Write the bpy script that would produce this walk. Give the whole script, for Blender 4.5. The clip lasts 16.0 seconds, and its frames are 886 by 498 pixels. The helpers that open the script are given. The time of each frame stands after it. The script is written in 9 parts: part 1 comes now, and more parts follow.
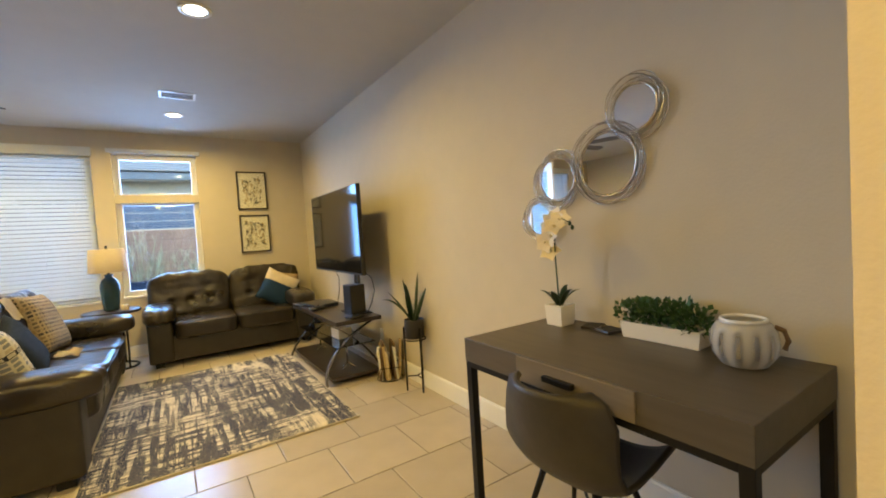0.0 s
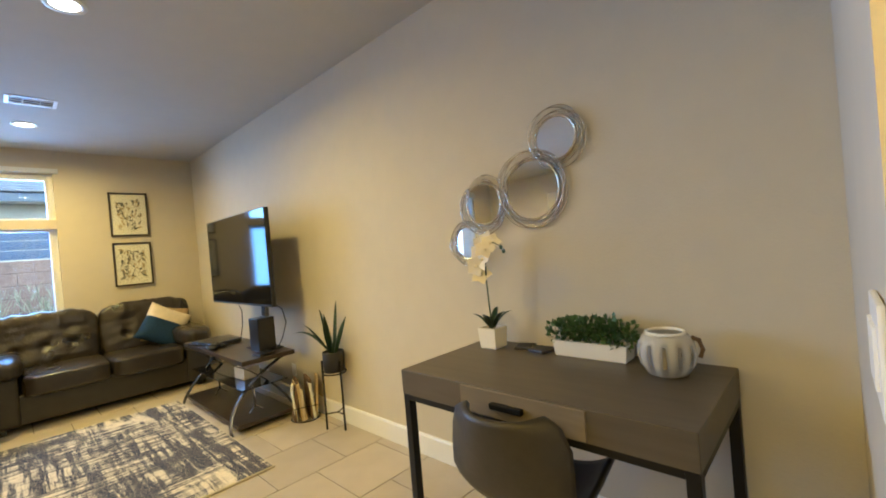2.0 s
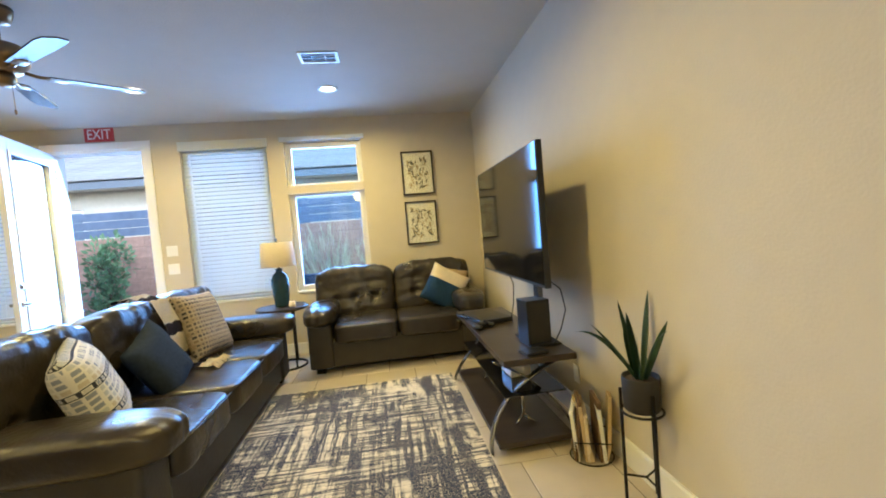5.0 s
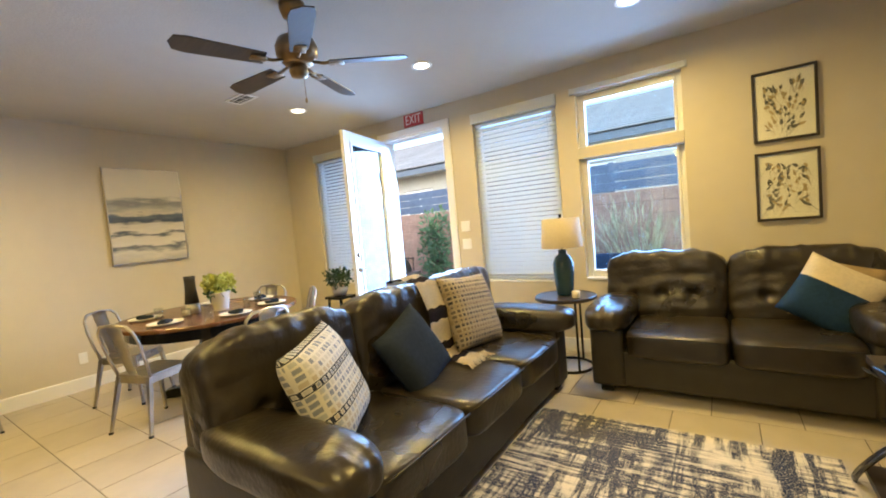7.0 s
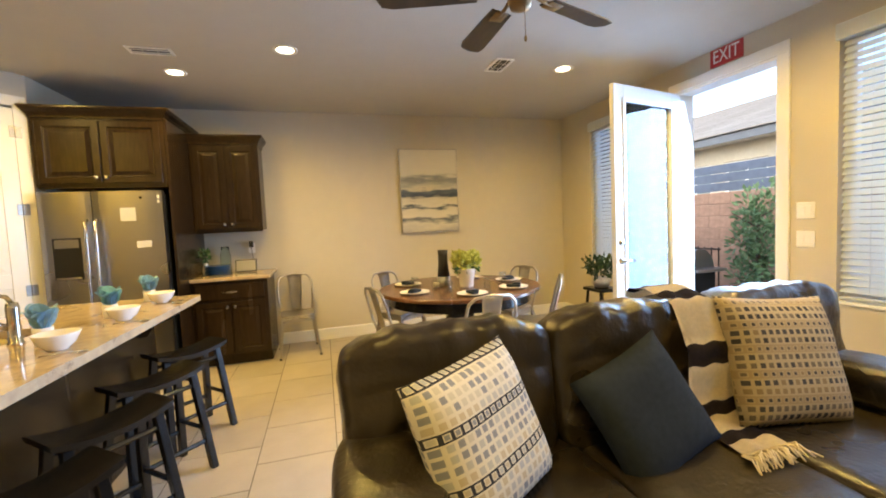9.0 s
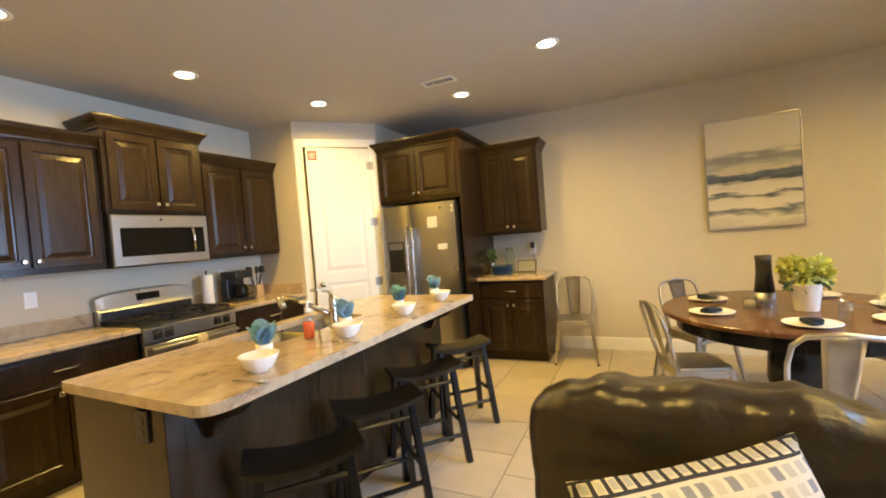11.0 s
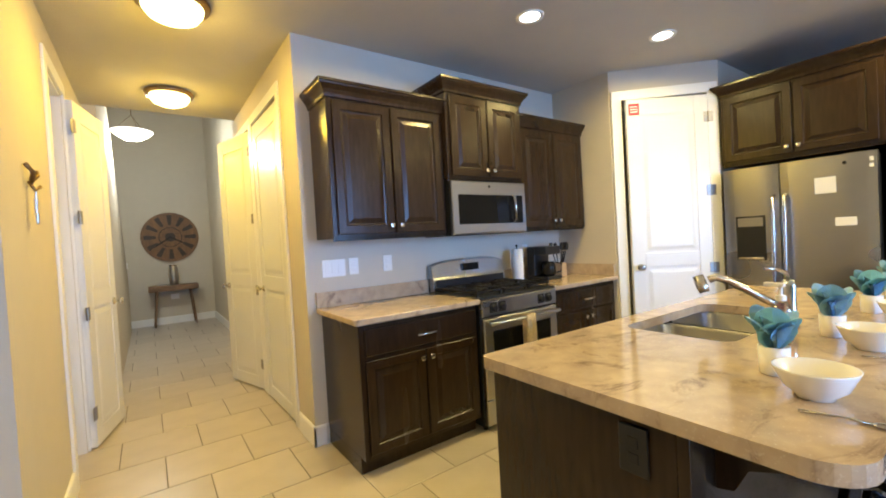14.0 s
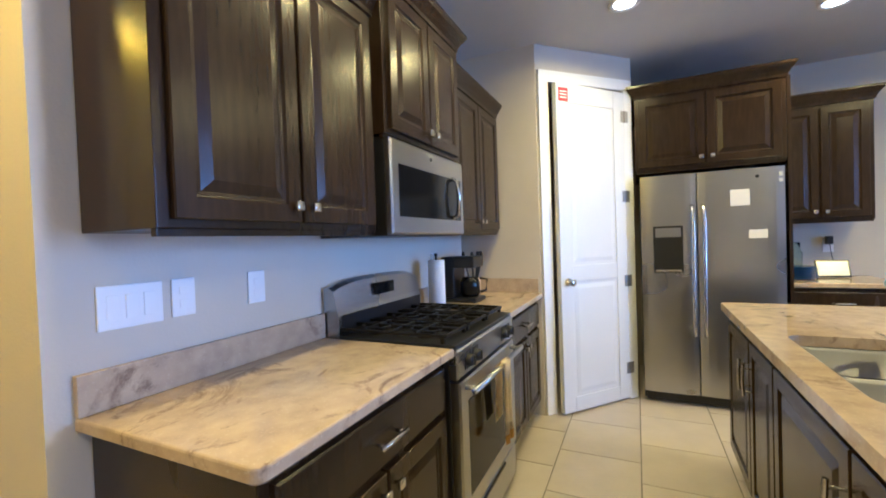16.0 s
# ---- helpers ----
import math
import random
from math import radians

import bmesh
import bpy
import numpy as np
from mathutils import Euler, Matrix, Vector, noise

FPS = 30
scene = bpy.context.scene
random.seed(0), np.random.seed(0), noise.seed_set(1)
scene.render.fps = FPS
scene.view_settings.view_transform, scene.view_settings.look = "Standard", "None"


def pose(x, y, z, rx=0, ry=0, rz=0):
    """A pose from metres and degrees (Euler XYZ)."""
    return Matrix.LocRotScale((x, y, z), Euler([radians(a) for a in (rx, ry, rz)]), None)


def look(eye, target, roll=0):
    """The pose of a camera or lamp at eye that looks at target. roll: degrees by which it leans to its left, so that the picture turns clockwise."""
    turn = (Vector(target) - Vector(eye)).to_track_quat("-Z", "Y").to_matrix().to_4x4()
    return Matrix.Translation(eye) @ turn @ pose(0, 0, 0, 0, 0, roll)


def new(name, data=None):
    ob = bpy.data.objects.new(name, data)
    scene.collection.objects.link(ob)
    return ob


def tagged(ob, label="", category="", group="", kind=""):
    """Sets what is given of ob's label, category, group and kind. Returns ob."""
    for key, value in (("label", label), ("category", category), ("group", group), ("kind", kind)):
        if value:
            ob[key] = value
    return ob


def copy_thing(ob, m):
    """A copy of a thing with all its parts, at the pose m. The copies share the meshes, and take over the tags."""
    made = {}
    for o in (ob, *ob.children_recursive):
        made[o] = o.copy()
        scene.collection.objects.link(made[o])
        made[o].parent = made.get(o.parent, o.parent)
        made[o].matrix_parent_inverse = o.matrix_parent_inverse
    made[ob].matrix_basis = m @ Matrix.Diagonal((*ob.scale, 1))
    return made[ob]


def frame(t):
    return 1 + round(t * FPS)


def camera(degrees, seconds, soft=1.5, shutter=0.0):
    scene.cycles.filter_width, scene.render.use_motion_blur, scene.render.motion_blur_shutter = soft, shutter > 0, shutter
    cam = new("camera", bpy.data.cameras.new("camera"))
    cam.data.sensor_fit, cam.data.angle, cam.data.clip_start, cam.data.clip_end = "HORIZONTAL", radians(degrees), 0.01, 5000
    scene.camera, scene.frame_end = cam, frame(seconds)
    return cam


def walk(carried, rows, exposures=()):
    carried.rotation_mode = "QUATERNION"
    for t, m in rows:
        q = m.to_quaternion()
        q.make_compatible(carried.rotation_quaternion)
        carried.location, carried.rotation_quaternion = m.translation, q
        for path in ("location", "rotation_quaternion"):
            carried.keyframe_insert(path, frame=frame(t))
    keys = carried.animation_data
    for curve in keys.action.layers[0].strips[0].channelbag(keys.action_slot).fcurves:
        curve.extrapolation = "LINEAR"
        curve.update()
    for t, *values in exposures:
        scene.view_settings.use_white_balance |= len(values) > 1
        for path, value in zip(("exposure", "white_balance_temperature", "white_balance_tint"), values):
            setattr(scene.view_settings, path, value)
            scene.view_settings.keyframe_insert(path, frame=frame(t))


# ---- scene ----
cam = camera(93.9, 16.0, soft=1.9)
PATH = [
    (0, (0.461, 0.47, 1.295), (1.556, 2.142, 1.21), -3.6),
    (0.5, (0.373, 0.513, 1.305), (1.754, 1.958, 1.217), -5.9),
    (1, (0.296, 0.556, 1.309), (1.815, 1.853, 1.217), -6.1),
    (1.5, (0.304, 0.576, 1.309), (1.867, 1.823, 1.29), -5.6),
    (2, (0.395, 0.599, 1.322), (1.849, 1.973, 1.309), -4.9),
    (2.5, (0.556, 0.645, 1.339), (1.789, 2.22, 1.31), -2.9),
    (3, (0.69, 0.808, 1.305), (1.736, 2.512, 1.268), -3.0),
    (3.2, (0.736, 0.919, 1.316), (1.715, 2.663, 1.283), -3.7),
    (5.3, (1.064, 1.913, 1.317), (1.118, 3.91, 1.219), -4.8),
    (5.5, (1.111, 2.032, 1.309), (0.993, 4.025, 1.201), -4.8),
    (6, (1.142, 2.271, 1.328), (0.603, 4.192, 1.189), -3.4),
    (6.5, (1.121, 2.518, 1.373), (0.248, 4.313, 1.242), -4.0),
    (7, (1.046, 2.721, 1.355), (-0.076, 4.373, 1.245), -5.1),
    (7.5, (1.039, 2.876, 1.377), (-0.363, 4.296, 1.242), -2.1),
    (8, (0.986, 3.066, 1.392), (-0.591, 4.283, 1.207), -3.7),
    (8.5, (0.839, 3.323, 1.395), (-0.872, 4.348, 1.25), -3.4),
    (9, (0.754, 3.458, 1.363), (-1.163, 4.011, 1.236), -2.6),
    (9.5, (0.661, 3.533, 1.342), (-1.331, 3.624, 1.2), -2.3),
    (10, (0.561, 3.663, 1.396), (-1.423, 3.443, 1.269), -2.8),
    (12.3, (0.374, 3.809, 1.404), (-0.903, 2.274, 1.292), -1.9),
    (12.5, (0.398, 3.763, 1.408), (-0.81, 2.176, 1.259), -1.3),
    (13, (0.491, 3.428, 1.388), (-0.666, 1.801, 1.271), -2.9),
    (13.5, (0.514, 3.114, 1.367), (-0.567, 1.432, 1.323), -2.4),
    (14, (0.494, 2.664, 1.329), (-0.668, 1.036, 1.283), -3.3),
    (14.5, (0.504, 2.241, 1.312), (-0.864, 0.786, 1.211), -4.4),
    (15, (0.378, 1.847, 1.335), (-1.094, 0.498, 1.222), -2.2),
    (15.3, (0.318, 1.629, 1.311), (-1.258, 0.403, 1.191), -2.6),
    (15.5, (0.27, 1.493, 1.323), (-1.402, 0.404, 1.192), -2.9),
    (16, (0.125, 1.181, 1.322), (-1.685, 0.333, 1.283), -2.0),
]
# brightness and white balance drift of the clip: seconds, stops, kelvin, tint
EXPOSURES = [(0.0, 0.02, 6100, 8), (1.0, 0.22, 7200, 9), (1.5, 0.20, 6500, 8), (2.5, 0.22, 5000, 5), (5.5, 0.18, 5300, 6), (7.0, 0.11, 6000, 7), (9.0, 0.06, 6900, 9), (9.5, 0.0, 8200, 13), (10.0, 0.10, 8100, 12), (12.5, 0.16, 5400, 7), (14.5, 0.08, 5100, 9), (15.0, 0.06, 4700, 9), (15.5, 0.05, 4800, 10), (16.0, 0.08, 4500, 14)]
walk(cam, [(t, look(eye, target, roll)) for t, eye, target, roll in PATH], EXPOSURES)

# ---------------------------------------------------------------- world, sun, lamps
SKY_LEVEL = 0.62
world = bpy.data.worlds.new("sky")
scene.world = world
world.use_nodes = True
wn = world.node_tree
wn.nodes.clear()
sky = wn.nodes.new("ShaderNodeTexSky")
sky.sky_type = "NISHITA"
sky.sun_disc = False
sky.sun_elevation, sky.sun_rotation = radians(32), radians(145)
sky.air_density, sky.dust_density, sky.ozone_density = 1.0, 2.5, 1.6
wbg = wn.nodes.new("ShaderNodeBackground")
wbg.inputs["Strength"].default_value = SKY_LEVEL
wout = wn.nodes.new("ShaderNodeOutputWorld")
wn.links.new(sky.outputs[0], wbg.inputs[0])
wn.links.new(wbg.outputs[0], wout.inputs[0])

sun_data = bpy.data.lights.new("sun", "SUN")
sun_data.energy, sun_data.angle, sun_data.color = 1.5, radians(14), (0.86, 0.93, 1.0)
sun = new("sun", sun_data)
sun.matrix_world = pose(0, 0, 12, 58, 0, 35)

CEIL = 2.735
CAN_COLOR = (1.0, 0.67, 0.17)
LIVING_WATTS, KITCHEN_WATTS = 33.0, 19.0
DOME_POWER, DOME_COLOR = 15.0, (1.0, 0.56, 0.02)
CANS = [(-1.018, 5.687), (-2.694, 5.687), (-2.691, 3.269), (-2.683, 1.147), (-3.309, 2.344), (-1.606, 0.836), (-0.582, 0.837), (0.595, 5.818), (0.692, 3.41)]
DOMES = [(0.297, -0.046), (0.255, -1.605)]
PENDANT = (0.56, -4.2, 2.98)


def lamp(name, kind, xyz, watts, colour, size=0.1, aim=None):
    d = bpy.data.lights.new(name, kind)
    d.energy, d.color = watts, colour
    if kind == "AREA":
        d.shape, d.size = "DISK", size
    else:
        d.shadow_soft_size = size
    o = new(name, d)
    o.matrix_world = look(xyz, aim or (xyz[0], xyz[1] + 1e-4, xyz[2] - 1))
    return o


for cx, cy in CANS:
    o = lamp("can_bulb", "AREA", (cx, cy, CEIL - 0.012), LIVING_WATTS if cy > 3 else KITCHEN_WATTS, CAN_COLOR, 0.11)
    o.data.spread = radians(166)
for cx, cy in DOMES:
    lamp("dome_bulb", "AREA", (cx, cy, CEIL - 0.125), DOME_POWER, DOME_COLOR, 0.26)
    lamp("dome_glow", "POINT", (cx, cy, CEIL - 0.19), 0.6 * DOME_POWER, DOME_COLOR, 0.08)
# added below the bowl; also stands in for the entry's unseen window daylight
lamp("pendant_fill", "POINT", (PENDANT[0], PENDANT[1], PENDANT[2] - 0.17), 85, (1.0, 0.92, 0.70), 0.06)


def sky_panel(xyz, w, h, watts, spread=160):
    """Sky light that falls in through an opening of the window wall."""
    d = bpy.data.lights.new("window_daylight", "AREA")
    d.shape, d.size, d.size_y, d.energy, d.color = "RECTANGLE", w, h, watts, (0.34, 0.57, 1.0)
    d.spread = radians(spread)
    o = new("window_daylight", d)
    o.matrix_world = look(xyz, (xyz[0], xyz[1] - 1, xyz[2] - 0.25))
    return o


sky_panel((0.38, 7.12, 2.21), 0.84, 0.44, 34)
sky_panel((0.38, 7.12, 1.32), 0.84, 1.06, 40)
sky_panel((-2.02, 7.12, 1.30), 0.90, 2.3, 116, 106)
sky_panel((-0.72, 7.12, 1.60), 0.90, 1.75, 27)
sky_panel((-3.36, 7.12, 1.60), 0.90, 1.75, 24)

# ---------------------------------------------------------------- materials


def material(name, colour, rough=0.5, metal=0.0, grain=0.0, scale=20.0, bump=0.0, bump_scale=60.0, spec=0.5, stretch=(1, 1, 1), second=None, per_piece=0.0):
    """A principled material with colour variation at two scales and fine relief."""
    m = bpy.data.materials.new(name)
    m.use_nodes = True
    nt = m.node_tree
    b = nt.nodes["Principled BSDF"]
    b.inputs["Roughness"].default_value = rough
    b.inputs["Metallic"].default_value = metal
    b.inputs["Specular IOR Level"].default_value = spec
    b.inputs["Base Color"].default_value = (*colour, 1)
    tc = nt.nodes.new("ShaderNodeTexCoord")
    mp = nt.nodes.new("ShaderNodeMapping")
    mp.inputs["Scale"].default_value = stretch
    nt.links.new(tc.outputs["Object"], mp.inputs["Vector"])
    if grain > 0:
        n1 = nt.nodes.new("ShaderNodeTexNoise")
        n1.inputs["Scale"].default_value, n1.inputs["Detail"].default_value = scale, 6
        n2 = nt.nodes.new("ShaderNodeTexNoise")
        n2.inputs["Scale"].default_value, n2.inputs["Detail"].default_value = scale / 9, 3
        for n in (n1, n2):
            nt.links.new(mp.outputs[0], n.inputs["Vector"])
        add = nt.nodes.new("ShaderNodeMath")
        add.operation = "ADD"
        nt.links.new(n1.outputs["Fac"], add.inputs[0])
        nt.links.new(n2.outputs["Fac"], add.inputs[1])
        ramp = nt.nodes.new("ShaderNodeMapRange")
        ramp.inputs["From Min"].default_value, ramp.inputs["From Max"].default_value = 0.65, 1.35
        nt.links.new(add.outputs[0], ramp.inputs["Value"])
        mix = nt.nodes.new("ShaderNodeMix")
        mix.data_type = "RGBA"
        dark = second or tuple(c * (1 - grain) for c in colour)
        light = colour if second else tuple(min(1, c * (1 + grain)) for c in colour)
        mix.inputs["A"].default_value, mix.inputs["B"].default_value = (*dark, 1), (*light, 1)
        nt.links.new(ramp.outputs[0], mix.inputs["Factor"])
        out = mix.outputs["Result"]
        if per_piece > 0:
            oi = nt.nodes.new("ShaderNodeObjectInfo")
            hs = nt.nodes.new("ShaderNodeHueSaturation")
            mr = nt.nodes.new("ShaderNodeMapRange")
            mr.inputs["To Min"].default_value, mr.inputs["To Max"].default_value = 1 - per_piece, 1 + per_piece
            nt.links.new(oi.outputs["Random"], mr.inputs["Value"])
            nt.links.new(mr.outputs[0], hs.inputs["Value"])
            nt.links.new(out, hs.inputs["Color"])
            out = hs.outputs["Color"]
        nt.links.new(out, b.inputs["Base Color"])
        rr = nt.nodes.new("ShaderNodeMapRange")
        rr.inputs["To Min"].default_value, rr.inputs["To Max"].default_value = max(0.02, rough - 0.08), min(1, rough + 0.08)
        nt.links.new(n2.outputs["Fac"], rr.inputs["Value"])
        nt.links.new(rr.outputs[0], b.inputs["Roughness"])
    if bump > 0:
        nb = nt.nodes.new("ShaderNodeTexNoise")
        nb.inputs["Scale"].default_value, nb.inputs["Detail"].default_value = bump_scale, 5
        nt.links.new(mp.outputs[0], nb.inputs["Vector"])
        bp = nt.nodes.new("ShaderNodeBump")
        bp.inputs["Strength"].default_value, bp.inputs["Distance"].default_value = bump, 0.01
        nt.links.new(nb.outputs["Fac"], bp.inputs["Height"])
        nt.links.new(bp.outputs[0], b.inputs["Normal"])
    return m


def glowing(name, colour, strength):
    m = material(name, colour, 0.4)
    b = m.node_tree.nodes["Principled BSDF"]
    b.inputs["Emission Color"].default_value = (*colour, 1)
    b.inputs["Emission Strength"].default_value = strength
    return m


def glassy(name, colour=(0.9, 0.95, 0.97), rough=0.0, ior=1.45):
    m = material(name, colour, rough)
    b = m.node_tree.nodes["Principled BSDF"]
    b.inputs["Transmission Weight"].default_value = 1.0
    b.inputs["IOR"].default_value = ior
    return m


def pane_material(name, tint=(0.95, 0.98, 1.0)):
    """Thin window glass: clear straight through, with a slight mirror gloss."""
    m = bpy.data.materials.new(name)
    m.use_nodes = True
    nt = m.node_tree
    nt.nodes.clear()
    out = nt.nodes.new("ShaderNodeOutputMaterial")
    tr = nt.nodes.new("ShaderNodeBsdfTransparent")
    tr.inputs["Color"].default_value = (*tint, 1)
    gl = nt.nodes.new("ShaderNodeBsdfGlossy")
    gl.inputs["Roughness"].default_value = 0.0
    fr = nt.nodes.new("ShaderNodeFresnel")
    fr.inputs["IOR"].default_value = 1.5
    mx = nt.nodes.new("ShaderNodeMixShader")
    nt.links.new(fr.outputs[0], mx.inputs[0])
    nt.links.new(tr.outputs[0], mx.inputs[1])
    nt.links.new(gl.outputs[0], mx.inputs[2])
    nt.links.new(mx.outputs[0], out.inputs[0])
    return m


def rug_material():
    m = material("woven rug", (0.62, 0.56, 0.47), 0.95, bump=0.5, bump_scale=260, spec=0.1)
    nt = m.node_tree
    b = nt.nodes["Principled BSDF"]
    tc = nt.nodes.new("ShaderNodeTexCoord")

    def streak(sx, sy, seed, lo, hi, detail=6):
        mp = nt.nodes.new("ShaderNodeMapping")
        mp.inputs["Scale"].default_value = (sx, sy, 1)
        mp.inputs["Location"].default_value = (seed, seed * 1.7, 0)
        n = nt.nodes.new("ShaderNodeTexNoise")
        n.inputs["Scale"].default_value, n.inputs["Detail"].default_value, n.inputs["Roughness"].default_value = 1, detail, 0.68
        r = nt.nodes.new("ShaderNodeMapRange")
        r.inputs["From Min"].default_value, r.inputs["From Max"].default_value = lo, hi
        nt.links.new(tc.outputs["Object"], mp.inputs[0])
        nt.links.new(mp.outputs[0], n.inputs["Vector"])
        nt.links.new(n.outputs["Fac"], r.inputs["Value"])
        return r.outputs[0]

    def maths(op, a, c):
        n = nt.nodes.new("ShaderNodeMath")
        n.operation, n.use_clamp = op, True
        for i, v in enumerate((a, c)):
            if isinstance(v, float):
                n.inputs[i].default_value = v
            else:
                nt.links.new(v, n.inputs[i])
        return n.outputs[0]

    vert = maths("MULTIPLY", streak(26, 1.5, 3.0, 0.46, 0.53), streak(2.6, 1.3, 8.0, 0.38, 0.54, 3))
    hori = maths("MULTIPLY", streak(1.7, 30, 5.0, 0.46, 0.53), streak(1.4, 2.8, 12.0, 0.36, 0.53, 3))
    fine = maths("MULTIPLY", streak(5, 90, 9.0, 0.50, 0.62), 0.35)
    blot = maths("MULTIPLY", streak(4.5, 1.9, 21.0, 0.52, 0.62), 0.9)
    fac = maths("ADD", maths("ADD", vert, hori), maths("ADD", fine, blot))
    worn = streak(110, 110, 2.0, 0.22, 0.50, 2)
    fac = maths("MULTIPLY", fac, worn)
    mix = nt.nodes.new("ShaderNodeMix")
    mix.data_type = "RGBA"
    mix.inputs["A"].default_value = (0.74, 0.67, 0.56, 1)
    mix.inputs["B"].default_value = (0.024, 0.034, 0.080, 1)
    nt.links.new(fac, mix.inputs["Factor"])
    nt.links.new(mix.outputs["Result"], b.inputs["Base Color"])
    return m


def wave_painting():
    """Layered sea bands: cream, grey and slate, warped by noise."""
    m = material("canvas print", (0.6, 0.58, 0.52), 0.8, bump=0.2, bump_scale=300)
    nt = m.node_tree
    b = nt.nodes["Principled BSDF"]
    tc = nt.nodes.new("ShaderNodeTexCoord")
    sp = nt.nodes.new("ShaderNodeSeparateXYZ")
    nt.links.new(tc.outputs["Object"], sp.inputs[0])
    mp = nt.nodes.new("ShaderNodeMapping")
    mp.inputs["Scale"].default_value = (1, 2.2, 9)
    nt.links.new(tc.outputs["Object"], mp.inputs[0])
    n = nt.nodes.new("ShaderNodeTexNoise")
    n.inputs["Scale"].default_value, n.inputs["Detail"].default_value = 1.6, 8
    nt.links.new(mp.outputs[0], n.inputs["Vector"])
    ma = nt.nodes.new("ShaderNodeMath")
    ma.operation = "MULTIPLY_ADD"
    ma.inputs[1].default_value, ma.inputs[2].default_value = 0.22, -0.11
    nt.links.new(n.outputs["Fac"], ma.inputs[0])
    ad = nt.nodes.new("ShaderNodeMath")
    ad.operation = "ADD"
    nt.links.new(sp.outputs["Z"], ad.inputs[0])
    nt.links.new(ma.outputs[0], ad.inputs[1])
    mr = nt.nodes.new("ShaderNodeMapRange")
    mr.inputs["From Min"].default_value, mr.inputs["From Max"].default_value = 0.0, 1.07
    nt.links.new(ad.outputs[0], mr.inputs["Value"])
    cr = nt.nodes.new("ShaderNodeValToRGB")
    el = cr.color_ramp.elements
    stops = [(0.0, (0.42, 0.40, 0.37)), (0.10, (0.62, 0.58, 0.50)), (0.16, (0.10, 0.12, 0.15)), (0.19, (0.66, 0.62, 0.54)), (0.27, (0.60, 0.56, 0.48)), (0.30, (0.06, 0.08, 0.12)), (0.33, (0.64, 0.60, 0.52)), (0.40, (0.56, 0.52, 0.45)), (0.44, (0.05, 0.07, 0.12)), (0.49, (0.12, 0.15, 0.20)), (0.52, (0.55, 0.50, 0.42)), (0.58, (0.36, 0.36, 0.34)), (0.64, (0.22, 0.23, 0.25)), (0.69, (0.60, 0.57, 0.50)), (1.0, (0.66, 0.62, 0.55))]
    for i, (p, c) in enumerate(stops):
        e = el[i] if i < 2 else el.new(p)
        e.position, e.color = p, (*c, 1)
    nt.links.new(mr.outputs[0], cr.inputs[0])
    nt.links.new(cr.outputs[0], b.inputs["Base Color"])
    return m


def granite():
    m = material("granite", (0.56, 0.44, 0.29), 0.10, grain=0.25, scale=16, second=(0.34, 0.26, 0.19), spec=0.6)
    nt = m.node_tree
    b = nt.nodes["Principled BSDF"]
    old = b.inputs["Base Color"].links[0].from_socket
    tc = nt.nodes.new("ShaderNodeTexCoord")
    mp = nt.nodes.new("ShaderNodeMapping")
    mp.inputs["Rotation"].default_value = (0, 0, radians(28))
    mp.inputs["Scale"].default_value = (1.0, 1.5, 1.0)
    nt.links.new(tc.outputs["Object"], mp.inputs[0])
    n = nt.nodes.new("ShaderNodeTexNoise")
    n.inputs["Scale"].default_value, n.inputs["Detail"].default_value, n.inputs["Roughness"].default_value, n.inputs["Distortion"].default_value = 3.0, 12, 0.70, 2.2
    nt.links.new(mp.outputs[0], n.inputs["Vector"])
    r = nt.nodes.new("ShaderNodeMapRange")
    r.inputs["From Min"].default_value, r.inputs["From Max"].default_value = 0.55, 0.70
    nt.links.new(n.outputs["Fac"], r.inputs["Value"])
    mx = nt.nodes.new("ShaderNodeMix")
    mx.data_type = "RGBA"
    mx.inputs["B"].default_value = (0.17, 0.115, 0.085, 1)
    nt.links.new(r.outputs[0], mx.inputs["Factor"])
    nt.links.new(old, mx.inputs["A"])
    sp = nt.nodes.new("ShaderNodeTexNoise")
    sp.inputs["Scale"].default_value, sp.inputs["Detail"].default_value = 130, 3
    nt.links.new(tc.outputs["Object"], sp.inputs["Vector"])
    r2 = nt.nodes.new("ShaderNodeMapRange")
    r2.inputs["From Min"].default_value, r2.inputs["From Max"].default_value = 0.60, 0.80
    nt.links.new(sp.outputs["Fac"], r2.inputs["Value"])
    mx2 = nt.nodes.new("ShaderNodeMix")
    mx2.data_type = "RGBA"
    mx2.inputs["B"].default_value = (0.58, 0.49, 0.36, 1)
    nt.links.new(r2.outputs[0], mx2.inputs["Factor"])
    nt.links.new(mx.outputs["Result"], mx2.inputs["A"])
    nt.links.new(mx2.outputs["Result"], b.inputs["Base Color"])
    return m


